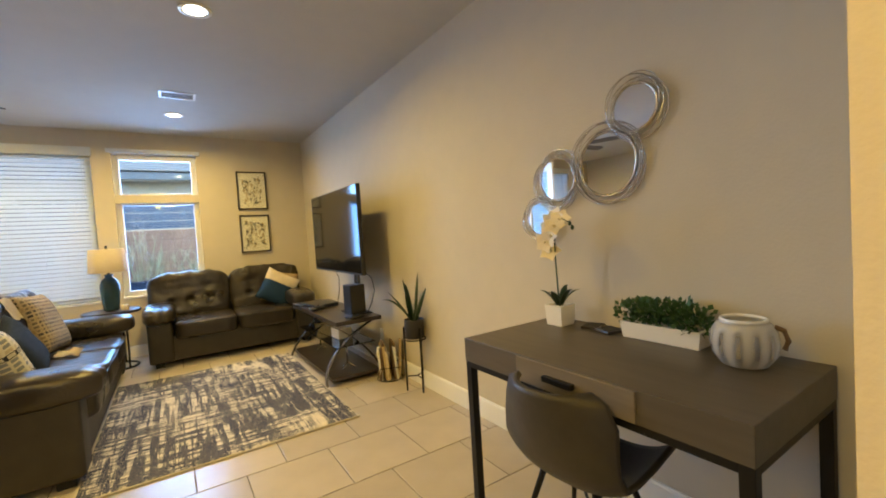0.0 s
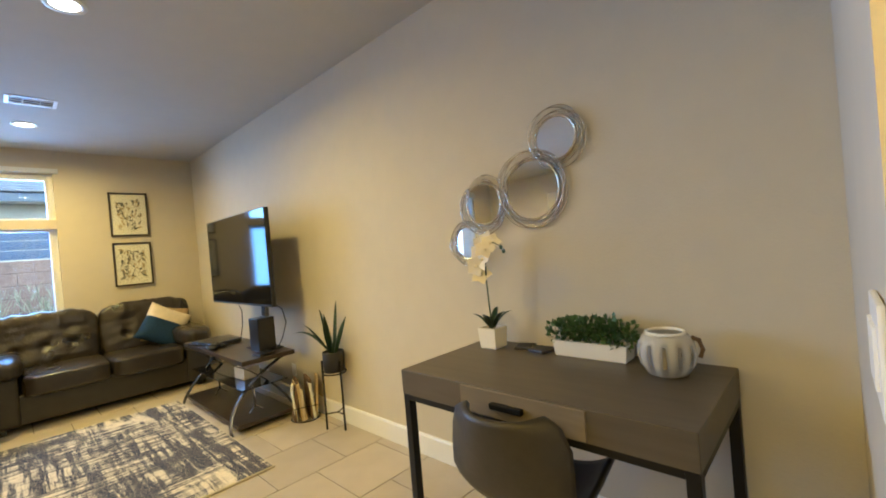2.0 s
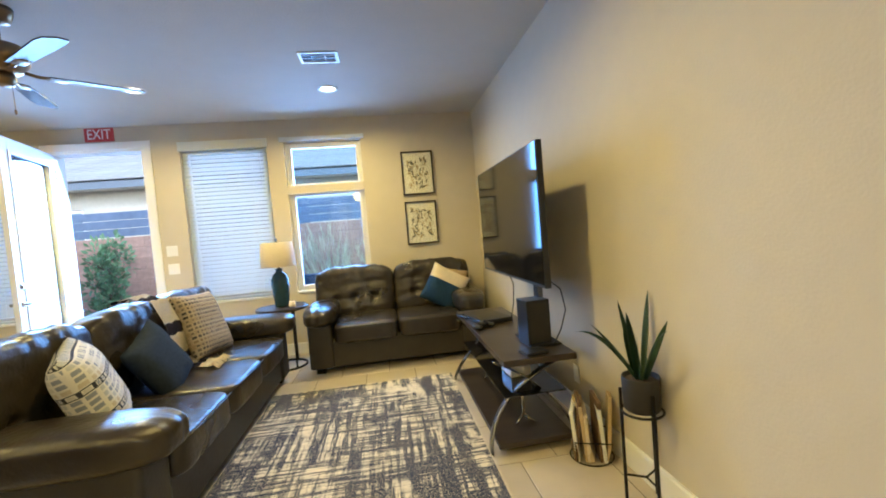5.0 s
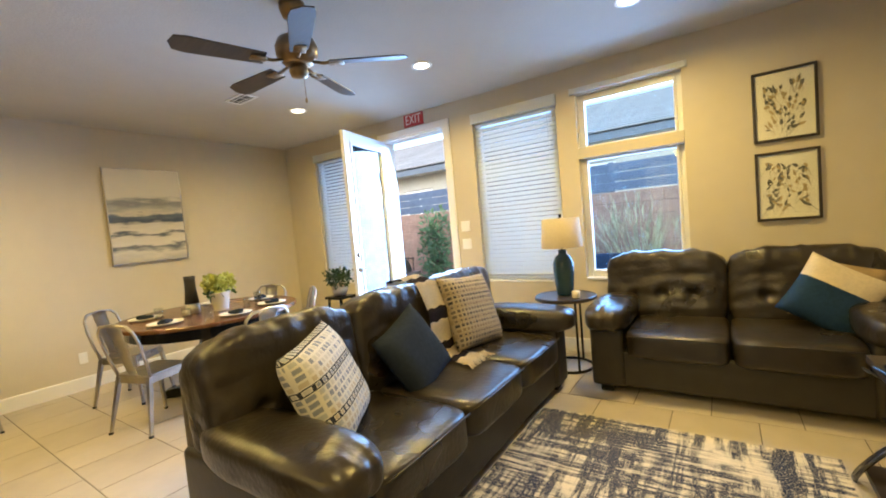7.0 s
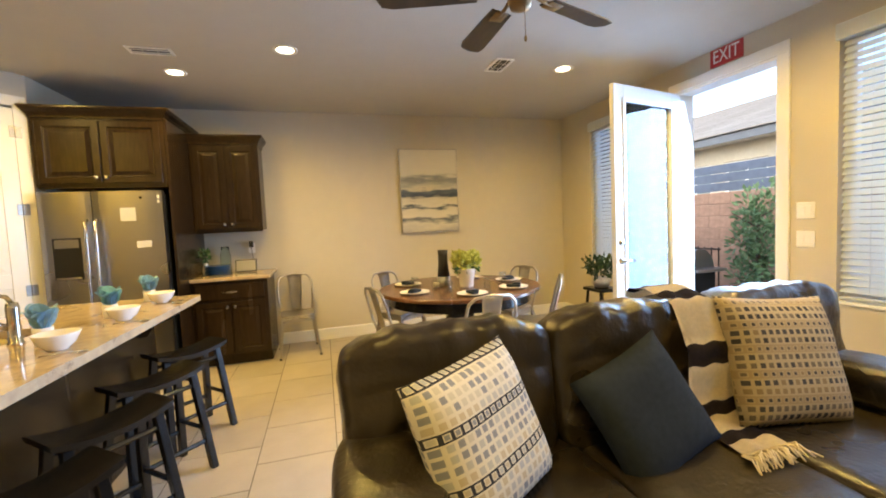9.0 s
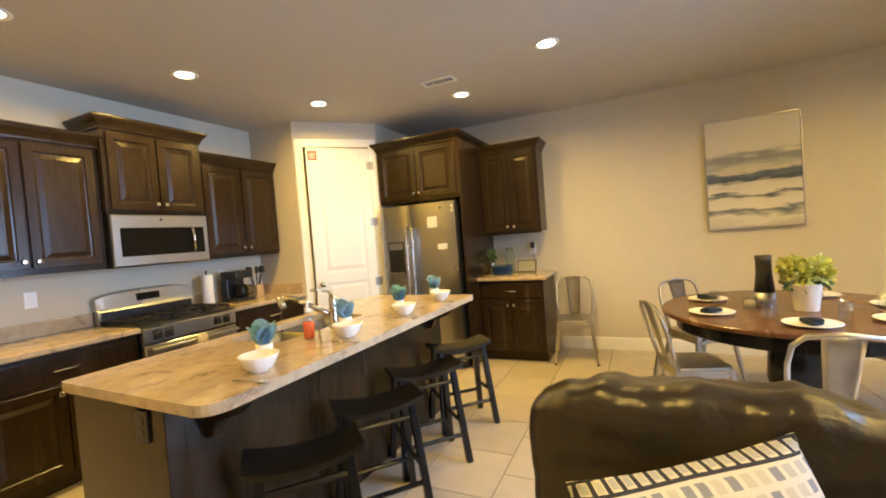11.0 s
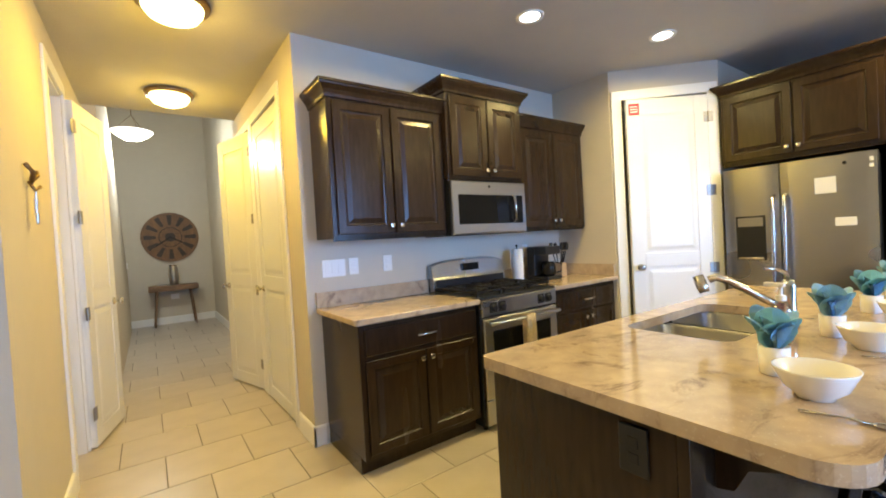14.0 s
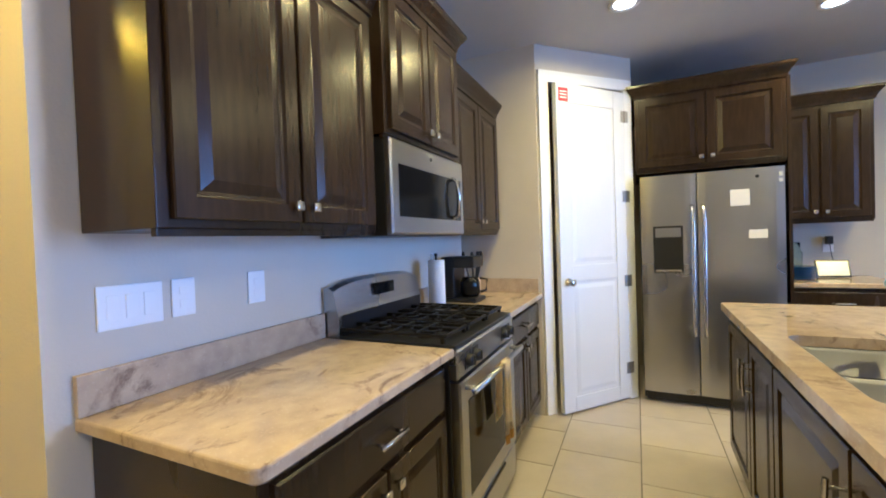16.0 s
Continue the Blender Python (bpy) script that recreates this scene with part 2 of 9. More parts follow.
def dotted_fabric(name, ground, inks, cell=0.036, dark=(0.02, 0.025, 0.045), every=4.0, share=0.40):
    """Woven cushion cloth: rows of small squares, row by row in other inks; every few rows the ground between them is dark."""
    m = material(name, ground, 0.9, bump=0.4, bump_scale=400, spec=0.15)
    nt = m.node_tree
    b = nt.nodes["Principled BSDF"]
    tc = nt.nodes.new("ShaderNodeTexCoord")
    sp = nt.nodes.new("ShaderNodeSeparateXYZ")
    nt.links.new(tc.outputs["Object"], sp.inputs[0])

    def maths(op, a, c=0.0):
        n = nt.nodes.new("ShaderNodeMath")
        n.operation = op
        for i, v in enumerate((a, c)):
            if isinstance(v, float):
                n.inputs[i].default_value = v
            else:
                nt.links.new(v, n.inputs[i])
        return n.outputs[0]

    def blend(f, a, c):
        n = nt.nodes.new("ShaderNodeMix")
        n.data_type = "RGBA"
        for key, v in (("Factor", f), ("A", a), ("B", c)):
            if isinstance(v, tuple):
                n.inputs[key].default_value = (*v, 1)
            else:
                nt.links.new(v, n.inputs[key])
        return n.outputs["Result"]

    u, w = maths("DIVIDE", sp.outputs["X"], cell), maths("DIVIDE", sp.outputs["Z"], cell * 1.05)
    col, row = maths("FLOOR", u), maths("FLOOR", w)
    du = maths("ABSOLUTE", maths("SUBTRACT", maths("FRACT", u), 0.5))
    dw = maths("ABSOLUTE", maths("SUBTRACT", maths("FRACT", w), 0.5))
    reach = maths("MAXIMUM", du, dw)
    square = maths("LESS_THAN", reach, share)
    rim = maths("MULTIPLY", square, maths("GREATER_THAN", reach, share - 0.10))
    rn = nt.nodes.new("ShaderNodeTexWhiteNoise")
    rn.noise_dimensions = "1D"
    nt.links.new(maths("MULTIPLY", row, 1.37), rn.inputs["W"])
    cn = nt.nodes.new("ShaderNodeTexWhiteNoise")
    cn.noise_dimensions = "1D"
    nt.links.new(maths("ADD", maths("MULTIPLY", row, 7.31), maths("MULTIPLY", col, 3.17)), cn.inputs["W"])
    pick = maths("ADD", maths("MULTIPLY", rn.outputs["Value"], 0.72), maths("MULTIPLY", cn.outputs["Value"], 0.27))
    cr = nt.nodes.new("ShaderNodeValToRGB")
    cr.color_ramp.interpolation = "CONSTANT"
    el = cr.color_ramp.elements
    for i, c in enumerate(inks):
        e = el[i] if i < 2 else el.new(i / len(inks))
        e.position, e.color = i / len(inks), (*c, 1)
    nt.links.new(pick, cr.inputs[0])
    banded = maths("LESS_THAN", maths("FLOORED_MODULO", row, every), 1.0)
    base = blend(banded, ground, dark)
    cloth = blend(square, base, cr.outputs[0])
    cloth = blend(maths("MULTIPLY", rim, banded), cloth, ground)
    nt.links.new(cloth, b.inputs["Base Color"])
    return m


PAINT = material("greige wall paint", (0.57, 0.515, 0.415), 0.75, grain=0.03, scale=8, bump=0.12, bump_scale=90, spec=0.25)
CEILPAINT = material("ceiling paint", (0.50, 0.48, 0.445), 0.85, grain=0.03, scale=6, bump=0.2, bump_scale=70, spec=0.2)
WHITE = material("white trim paint", (0.80, 0.79, 0.77), 0.35, grain=0.02, scale=5, bump=0.02)
DOORWHITE = material("white door paint", (0.72, 0.72, 0.72), 0.30, grain=0.02, scale=5, bump=0.02)
TILE = material("beige porcelain tile", (0.51, 0.45, 0.385), 0.29, grain=0.2, scale=6, second=(0.42, 0.37, 0.31), bump=0.05, bump_scale=30, per_piece=0.07)
GROUT = material("grout", (0.16, 0.14, 0.12), 0.9, grain=0.15, scale=40, bump=0.3)
LEATHER = material("dark brown leather", (0.026, 0.020, 0.013), 0.29, grain=0.35, scale=14, bump=0.30, bump_scale=46, spec=0.6)
LEATHER2 = material("leather side panel", (0.030, 0.025, 0.018), 0.44, grain=0.25, scale=12, bump=0.15, bump_scale=60)
DARKWOOD = material("espresso stained wood", (0.034, 0.020, 0.010), 0.24, grain=0.4, scale=9, stretch=(6, 6, 0.8), second=(0.016, 0.0095, 0.005), bump=0.05, spec=0.32)
BLACKWOOD = material("black painted wood", (0.007, 0.0065, 0.0065), 0.26, grain=0.2, scale=20, spec=0.36)
BLACKMETAL = material("black metal", (0.014, 0.013, 0.012), 0.45, 0.6, grain=0.1)
PLASTIC = material("black plastic", (0.010, 0.010, 0.011), 0.38, grain=0.1)
DESKWOOD = material("grey brown desk laminate", (0.085, 0.070, 0.052), 0.40, grain=0.25, scale=24, stretch=(1, 0.12, 1), bump=0.05)
DRAWERWOOD = material("taupe drawer front", (0.17, 0.14, 0.10), 0.5, grain=0.25, scale=22, stretch=(1, 0.12, 1))
STANDWOOD = material("dark walnut veneer", (0.036, 0.027, 0.021), 0.32, grain=0.35, scale=16, stretch=(1, 0.15, 1))
TABLEWOOD = material("polished walnut tabletop", (0.16, 0.075, 0.035), 0.25, grain=0.4, scale=12, stretch=(0.3, 3, 1), second=(0.07, 0.032, 0.016))
STEEL = material("brushed stainless steel", (0.44, 0.44, 0.45), 0.29, 1.0, grain=0.03, scale=9, stretch=(1, 1, 1.5))
SINKSTEEL = material("satin sink steel", (0.30, 0.30, 0.31), 0.34, 1.0, grain=0.05, scale=12)
CHROME = material("brushed nickel", (0.62, 0.59, 0.54), 0.22, 1.0, grain=0.05)
GALV = material("galvanised steel", (0.50, 0.47, 0.43), 0.33, 1.0, grain=0.22, scale=9, bump=0.03)
STANDMETAL = material("grey painted metal", (0.17, 0.17, 0.18), 0.26, 0.9, grain=0.1)
BRONZE = material("antique brass metal", (0.23, 0.16, 0.09), 0.35, 0.9, grain=0.15)
BLADE = material("fan blade veneer", (0.055, 0.042, 0.034), 0.45, grain=0.3, scale=18, stretch=(0.4, 3, 1))
SCREEN = material("television glass", (0.008, 0.0075, 0.007), 0.07, spec=0.20)
OVENGLASS = material("dark oven glass", (0.006, 0.006, 0.006), 0.12, spec=0.16)
BLIND = material("white blind slat", (0.66, 0.69, 0.72), 0.45, grain=0.02)
tl_ = BLIND.node_tree
glow_through = tl_.nodes.new("ShaderNodeBsdfTranslucent")
glow_through.inputs["Color"].default_value = (0.74, 0.80, 0.80, 1)
slat_mix = tl_.nodes.new("ShaderNodeMixShader")
slat_mix.inputs[0].default_value = 0.32
tl_.links.new(tl_.nodes["Principled BSDF"].outputs[0], slat_mix.inputs[1])
tl_.links.new(glow_through.outputs[0], slat_mix.inputs[2])
tl_.links.new(slat_mix.outputs[0], tl_.nodes["Material Output"].inputs[0])
VINYL = material("white vinyl frame", (0.74, 0.73, 0.69), 0.4, grain=0.03)
# tint holds the low-E glass colour plus the blue haze of the view
PANE = pane_material("window pane", (0.82, 0.93, 1.0))
RUG = rug_material()
RUGEDGE = material("rug binding", (0.52, 0.47, 0.40), 0.95, grain=0.2, scale=60, bump=0.4, bump_scale=200)
GRANITE = granite()
CERAMIC = material("white glazed ceramic", (0.80, 0.77, 0.71), 0.15, grain=0.02, scale=8)
POTTERY = material("matt black pottery", (0.022, 0.020, 0.019), 0.6, grain=0.2, scale=20, bump=0.08)
TEAL = material("teal glazed ceramic", (0.022, 0.055, 0.080), 0.25, grain=0.3, scale=9)
SHADE = material("linen lampshade", (0.44, 0.38, 0.30), 0.9, grain=0.06, scale=90, bump=0.2, bump_scale=300)
LEAF = material("leaf green", (0.045, 0.105, 0.030), 0.45, grain=0.4, scale=25)
LEAFDARK = material("dark leaf green", (0.025, 0.060, 0.022), 0.4, grain=0.35, scale=20)
LEAFLIME = material("lime hydrangea petals", (0.48, 0.50, 0.12), 0.7, grain=0.35, scale=30)
PETAL = material("cream orchid petal", (0.80, 0.72, 0.55), 0.6, grain=0.08, scale=30)
SOIL = material("potting soil", (0.05, 0.035, 0.025), 0.95, grain=0.4, scale=60, bump=0.6)
NAVY = material("navy cotton", (0.018, 0.045, 0.105), 0.9, grain=0.2, scale=50, bump=0.3, bump_scale=300, spec=0.15)
SLATE = material("slate blue cotton", (0.020, 0.028, 0.044), 0.9, grain=0.25, scale=40, bump=0.3, bump_scale=300, spec=0.15)
CREAM = material("cream knit", (0.66, 0.57, 0.42), 0.95, grain=0.12, scale=60, bump=0.5, bump_scale=200, spec=0.1)
TANCLOTH = material("tan cotton", (0.34, 0.25, 0.14), 0.95, grain=0.15, scale=50, bump=0.3, bump_scale=300, spec=0.1)
DOTS = dotted_fabric("printed square cloth", (0.62, 0.60, 0.56), [(0.46, 0.47, 0.48), (0.40, 0.43, 0.49), (0.48, 0.43, 0.35), (0.42, 0.44, 0.47), (0.24, 0.26, 0.33), (0.50, 0.49, 0.46)], 0.029, (0.04, 0.045, 0.07), 5.0, 0.33)
DOTS2 = dotted_fabric("woven dot cloth", (0.36, 0.30, 0.215), [(0.05, 0.05, 0.06), (0.22, 0.17, 0.11), (0.06, 0.06, 0.07), (0.14, 0.12, 0.10), (0.04, 0.04, 0.05)], 0.031, (0.30, 0.24, 0.16), 3.0, 0.30)
MIRROR = material("mirror glass", (0.82, 0.83, 0.83), 0.015, 1.0)
SILVER = material("champagne silver wire", (0.55, 0.50, 0.42), 0.25, 1.0, grain=0.1)
PAPER = material("white paper", (0.78, 0.77, 0.74), 0.8, grain=0.03, scale=20)
INK = material("grey ink", (0.13, 0.13, 0.14), 0.85, grain=0.5, scale=40)
INKTAN = material("tan ink", (0.42, 0.34, 0.22), 0.85, grain=0.3, scale=40)
RED = material("red sign plastic", (0.45, 0.03, 0.03), 0.4, grain=0.05)
BOOKPAGE = material("old record sleeve", (0.50, 0.38, 0.20), 0.8, grain=0.3, scale=25)
SEAT = material("black vinyl seat shell", (0.030, 0.026, 0.021), 0.45, grain=0.2, scale=25, bump=0.1, bump_scale=120)
BLUECLOTH = material("turquoise napkin", (0.38, 0.60, 0.76), 0.85, grain=0.15, scale=60, bump=0.2, bump_scale=300)
BLUEPLATE = material("blue stoneware", (0.045, 0.14, 0.33), 0.25, grain=0.25, scale=18)
SOAPRED = material("orange soap", (0.80, 0.13, 0.04), 0.15)
CLEAR = pane_material("clear glass", (0.94, 0.96, 0.96))
# thin tumbler walls: an even, faint gloss
mixer = next(n for n in CLEAR.node_tree.nodes if n.type == "MIX_SHADER")
CLEAR.node_tree.links.remove(mixer.inputs[0].links[0])
mixer.inputs[0].default_value = 0.10
PRINTGLASS = pane_material("picture glass", (0.97, 0.97, 0.97))
TOWEL = material("cream dish towel", (0.70, 0.60, 0.42), 0.95, grain=0.15, scale=40, bump=0.3, bump_scale=250)
MUSTARD = material("mustard towel border", (0.55, 0.30, 0.05), 0.95, grain=0.2, scale=60)
DOMEGLASS = glowing("lit frosted dome", (1.0, 0.76, 0.25), 8.0)
CANGLOW = glowing("lit downlight lens", (1.0, 0.86, 0.62), 9.0)
PENDGLASS = glowing("lit alabaster bowl", (1.0, 0.92, 0.75), 2.4)
RUSTIC = material("reclaimed brown wood", (0.16, 0.095, 0.05), 0.7, grain=0.5, scale=9, stretch=(1, 1, 5), bump=0.2)
CONCRETE = material("patio concrete", (0.34, 0.33, 0.31), 0.9, grain=0.2, scale=6, bump=0.2)
BLOCK = material("tan garden block", (0.29, 0.18, 0.13), 0.9, grain=0.25, scale=12, bump=0.3, per_piece=0.07)
MORTAR = material("tan mortar", (0.24, 0.16, 0.12), 0.95, grain=0.2, scale=30, bump=0.2)
STUCCO = material("house stucco", (0.46, 0.43, 0.36), 0.9, grain=0.08, scale=10, bump=0.4, bump_scale=60)
ROOFTILE = material("grey roof tile", (0.24, 0.235, 0.235), 0.85, grain=0.25, scale=5, per_piece=0.1)
FASCIA = material("grey fascia paint", (0.11, 0.13, 0.16), 0.7, grain=0.1)
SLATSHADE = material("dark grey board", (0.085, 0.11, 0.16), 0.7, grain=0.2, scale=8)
BARK = material("bark", (0.12, 0.085, 0.06), 0.9, grain=0.4, scale=20, bump=0.5)
SHRUB = material("garden foliage", (0.11, 0.19, 0.08), 0.6, grain=0.4, scale=12)
GRAVEL = material("gravel ground", (0.30, 0.26, 0.22), 0.95, grain=0.3, scale=30, bump=0.5)

# ---------------------------------------------------------------- builders


def part(name, bm, mat, parent=None, label="", smooth=False):
    """Links a bmesh as one mesh object, under a thing or a part."""
    me = bpy.data.meshes.new(name)
    bm.normal_update()
    bm.to_mesh(me)
    bm.free()
    me.materials.append(mat)
    if smooth:
        me.shade_smooth()
    o = new(name, me)
    if parent is not None:
        o.parent = parent
    if label:
        o["label"] = label
    return o


def thing(name, label, category, at=(0, 0, 0), turn=0.0, group="", kind=""):
    e = new(name)
    e.empty_display_size = 0.1
    e.matrix_world = pose(*at, 0, 0, turn)
    return tagged(e, label, category, group, kind)


def box(bm, a, b, bevel=0.0, seg=2, m=None):
    """A box from corner a to corner b, bevelled."""
    lo = [min(p, q) for p, q in zip(a, b)]
    hi = [max(p, q) for p, q in zip(a, b)]
    r = bmesh.ops.create_cube(bm, size=1.0)
    vs = r["verts"]
    for v in vs:
        v.co = Vector([lo[i] + (v.co[i] + 0.5) * (hi[i] - lo[i]) for i in range(3)])
    if bevel > 0:
        es = list({e for v in vs for e in v.link_edges})
        r2 = bmesh.ops.bevel(bm, geom=es, offset=min(bevel, 0.49 * min(h - l for h, l in zip(hi, lo))), segments=seg, affect="EDGES", profile=0.6)
        seen, stack = set(), [r2["verts"][0]]
        while stack:
            v = stack.pop()
            if v not in seen:
                seen.add(v)
                stack.extend(e.other_vert(v) for e in v.link_edges)
        vs = list(seen)
    if m is not None:
        bmesh.ops.transform(bm, matrix=m, verts=vs)
    return vs


def lathe(bm, profile, centre=(0, 0, 0), n=28, m=None, cap=True):
    """Turns (radius, height) pairs round the z axis."""
    rings = []
    for r, z in profile:
        rings.append([bm.verts.new((centre[0] + r * math.cos(2 * math.pi * i / n), centre[1] + r * math.sin(2 * math.pi * i / n), centre[2] + z)) for i in range(n)])
    for a, b in zip(rings, rings[1:]):
        for i in range(n):
            bm.faces.new((a[i], a[(i + 1) % n], b[(i + 1) % n], b[i]))
    if cap:
        bm.faces.new(list(reversed(rings[0])))
        bm.faces.new(rings[-1])
    vs = [v for r in rings for v in r]
    if m is not None:
        bmesh.ops.transform(bm, matrix=m, verts=vs)
    return vs


def tube(bm, pts, r, n=8, closed=False, taper=None):
    """A round bar along a line of points."""
    pts = [Vector(p) for p in pts]
    k = len(pts)
    rings = []
    up = Vector((0, 0, 1))
    for i, p in enumerate(pts):
        d = (pts[(i + 1) % k] - pts[i - 1]) if closed else (pts[min(i + 1, k - 1)] - pts[max(i - 1, 0)])
        d.normalize()
        s = d.cross(up if abs(d.z) < 0.95 else Vector((1, 0, 0))).normalized()
        t = s.cross(d).normalized()
        rr = r if taper is None else r + (taper - r) * i / (k - 1)
        rings.append([bm.verts.new(p + rr * (math.cos(2 * math.pi * j / n) * s + math.sin(2 * math.pi * j / n) * t)) for j in range(n)])
    for i in range(k if closed else k - 1):
        a, b = rings[i], rings[(i + 1) % k]
        for j in range(n):
            bm.faces.new((a[j], b[j], b[(j + 1) % n], a[(j + 1) % n]))
    if not closed:
        bm.faces.new(rings[0])
        bm.faces.new(list(reversed(rings[-1])))
    return rings


def arc(c, r, a0, a1, n=12, plane="xz"):
    out = []
    for i in range(n + 1):
        a = radians(a0 + (a1 - a0) * i / n)
        u, v = r * math.cos(a), r * math.sin(a)
        out.append((c[0] + u, c[1], c[2] + v) if plane == "xz" else (c[0], c[1] + u, c[2] + v) if plane == "yz" else (c[0] + u, c[1] + v, c[2]))
    return out


def soft(bm, c, size, k=6.0, div=12, wrinkle=0.0, freq=6.0, m=None, dent=()):
    """A stuffed block: a rounded box, with wrinkles and button dents (x, z, radius, depth) on its -y face."""
    q = div + 1
    cache = {}

    def node(p):
        key = tuple(round(c * q) for c in p)
        if key not in cache:
            cache[key] = bm.verts.new(p)
        return cache[key]

    for ax in range(3):
        for s in (-1, 1):
            for i in range(q):
                for j in range(q):
                    f = []
                    for u, w in ((i, j), (i + 1, j), (i + 1, j + 1), (i, j + 1)):
                        p = [0.0, 0.0, 0.0]
                        p[ax], p[(ax + 1) % 3], p[(ax + 2) % 3] = s, 2 * u / q - 1, 2 * w / q - 1
                        f.append(node(p))
                    bm.faces.new(f if s > 0 else list(reversed(f)))
    vs = list(cache.values())
    off = Vector((random.random() * 9, random.random() * 9, 0))
    for v in vs:
        p = v.co.copy()
        q = max(abs(p.x), abs(p.y), abs(p.z)) / (abs(p.x) ** k + abs(p.y) ** k + abs(p.z) ** k) ** (1 / k)
        p *= q
        w = Vector([p[i] * size[i] / 2 for i in range(3)])
        if wrinkle:
            d = noise.noise(w * freq + off) + 0.5 * noise.noise(w * freq * 2.3 + off)
            w += p.normalized() * d * wrinkle
        for dx, dz, dr, dd in dent:
            if p.y < 0:
                w.y += dd * math.exp(-((w.x - dx) ** 2 + (w.z - dz) ** 2) / dr ** 2)
        v.co = w + Vector(c)
    if m is not None:
        bmesh.ops.transform(bm, matrix=m, verts=vs)
    return vs


def panel(bm, w, h, loops, m=None):
    """Lofts rectangles (inset, height) into a moulded front, back face at 0, width along x, height along z, facing -y."""
    rings = []
    for ins, d in loops:
        rings.append([bm.verts.new((x, -d, z)) for x, z in ((ins, ins), (w - ins, ins), (w - ins, h - ins), (ins, h - ins))])
    for a, b in zip(rings, rings[1:]):
        for i in range(4):
            bm.faces.new((a[i], a[(i + 1) % 4], b[(i + 1) % 4], b[i]))
    bm.faces.new(rings[-1])
    bm.faces.new(list(reversed(rings[0])))
    vs = [v for r in rings for v in r]
    if m is not None:
        bmesh.ops.transform(bm, matrix=m, verts=vs)
    return vs


RAISED = [(0, 0), (0, 0.017), (0.003, 0.020), (0.052, 0.020), (0.058, 0.012), (0.068, 0.011), (0.098, 0.019), (0.101, 0.019)]
SLAB = [(0, 0), (0, 0.016), (0.006, 0.020), (0.007, 0.020)]


def plate(name, w, h, at, turn, label, category, slots=1, kind_of="switch"):
    """A wall plate with rockers or sockets; it faces -y before the turn."""
    t = thing(name, label, category, at, turn)
    bm = bmesh.new()
    box(bm, (-w / 2, -0.007, -h / 2), (w / 2, 0.0, h / 2), 0.003)
    part("cover", bm, WHITE, t)
    for i in range(slots):
        bm = bmesh.new()
        x = (i - (slots - 1) / 2) * 0.046
        if kind_of == "switch":
            box(bm, (x - 0.016, -0.0105, -0.033), (x + 0.016, -0.006, 0.033), 0.002)
        else:
            for z in (-0.02, 0.02):
                box(bm, (x - 0.014, -0.0095, z - 0.013), (x + 0.014, -0.006, z + 0.013), 0.004)
        part("rocker" if kind_of == "switch" else "socket", bm, WHITE, t)
    return t


def lay(bm, name, mat, kind="structure", label="", category="", smooth=False):
    o = part(name, bm, mat, None, label, smooth)
    return tagged(o, label, category, "", kind)


def pierced(bm, axis, c0, c1, u0, u1, z0, z1, holes):
    """A wall slab across axis ('x' or 'y') from c0 to c1, with openings (u0, u1, z0, z1) through it."""
    us = sorted({u0, u1, *[h[0] for h in holes], *[h[1] for h in holes]})
    zs = sorted({z0, z1, *[h[2] for h in holes], *[h[3] for h in holes]})

    def solid(i, j):
        if not (0 <= i < len(us) - 1 and 0 <= j < len(zs) - 1):
            return False
        u, z = (us[i] + us[i + 1]) / 2, (zs[j] + zs[j + 1]) / 2
        return not any(a < u < b and c < z < d for a, b, c, d in holes)

    def pt(u, c, z):
        return bm.verts.new((u, c, z) if axis == "y" else (c, u, z))

    def quad(*p):
        bm.faces.new([pt(*q) for q in p])

    for i in range(len(us) - 1):
        for j in range(len(zs) - 1):
            if not solid(i, j):
                continue
            a, b, c, d = us[i], us[i + 1], zs[j], zs[j + 1]
            quad((a, c0, c), (b, c0, c), (b, c0, d), (a, c0, d))
            quad((a, c1, d), (b, c1, d), (b, c1, c), (a, c1, c))
            if not solid(i - 1, j):
                quad((a, c0, c), (a, c0, d), (a, c1, d), (a, c1, c))
            if not solid(i + 1, j):
                quad((b, c1, c), (b, c1, d), (b, c0, d), (b, c0, c))
            if not solid(i, j - 1):
                quad((a, c1, c), (b, c1, c), (b, c0, c), (a, c0, c))
            if not solid(i, j + 1):
                quad((a, c0, d), (b, c0, d), (b, c1, d), (a, c1, d))
    bmesh.ops.remove_doubles(bm, verts=bm.verts, dist=0.0005)
    bmesh.ops.recalc_face_normals(bm, faces=bm.faces)


# ---------------------------------------------------------------- the shell
XD, XW, YK, YW, HX0, HX1, YN = -4.475, 2.175, -0.09, 6.775, -0.345, 0.91, 0.566
HALL_END, FOYER_END, FX0, FX1 = -2.25, -7.0, -0.58, 1.12
WIN_L, DOOR, WIN_M, WIN_R = (-3.82, -2.90, 0.69, 2.47), (-2.475, -1.555, 0.0, 2.485), (-1.18, -0.25, 0.715, 2.475), (-0.06, 0.815, 0.735, 2.475)

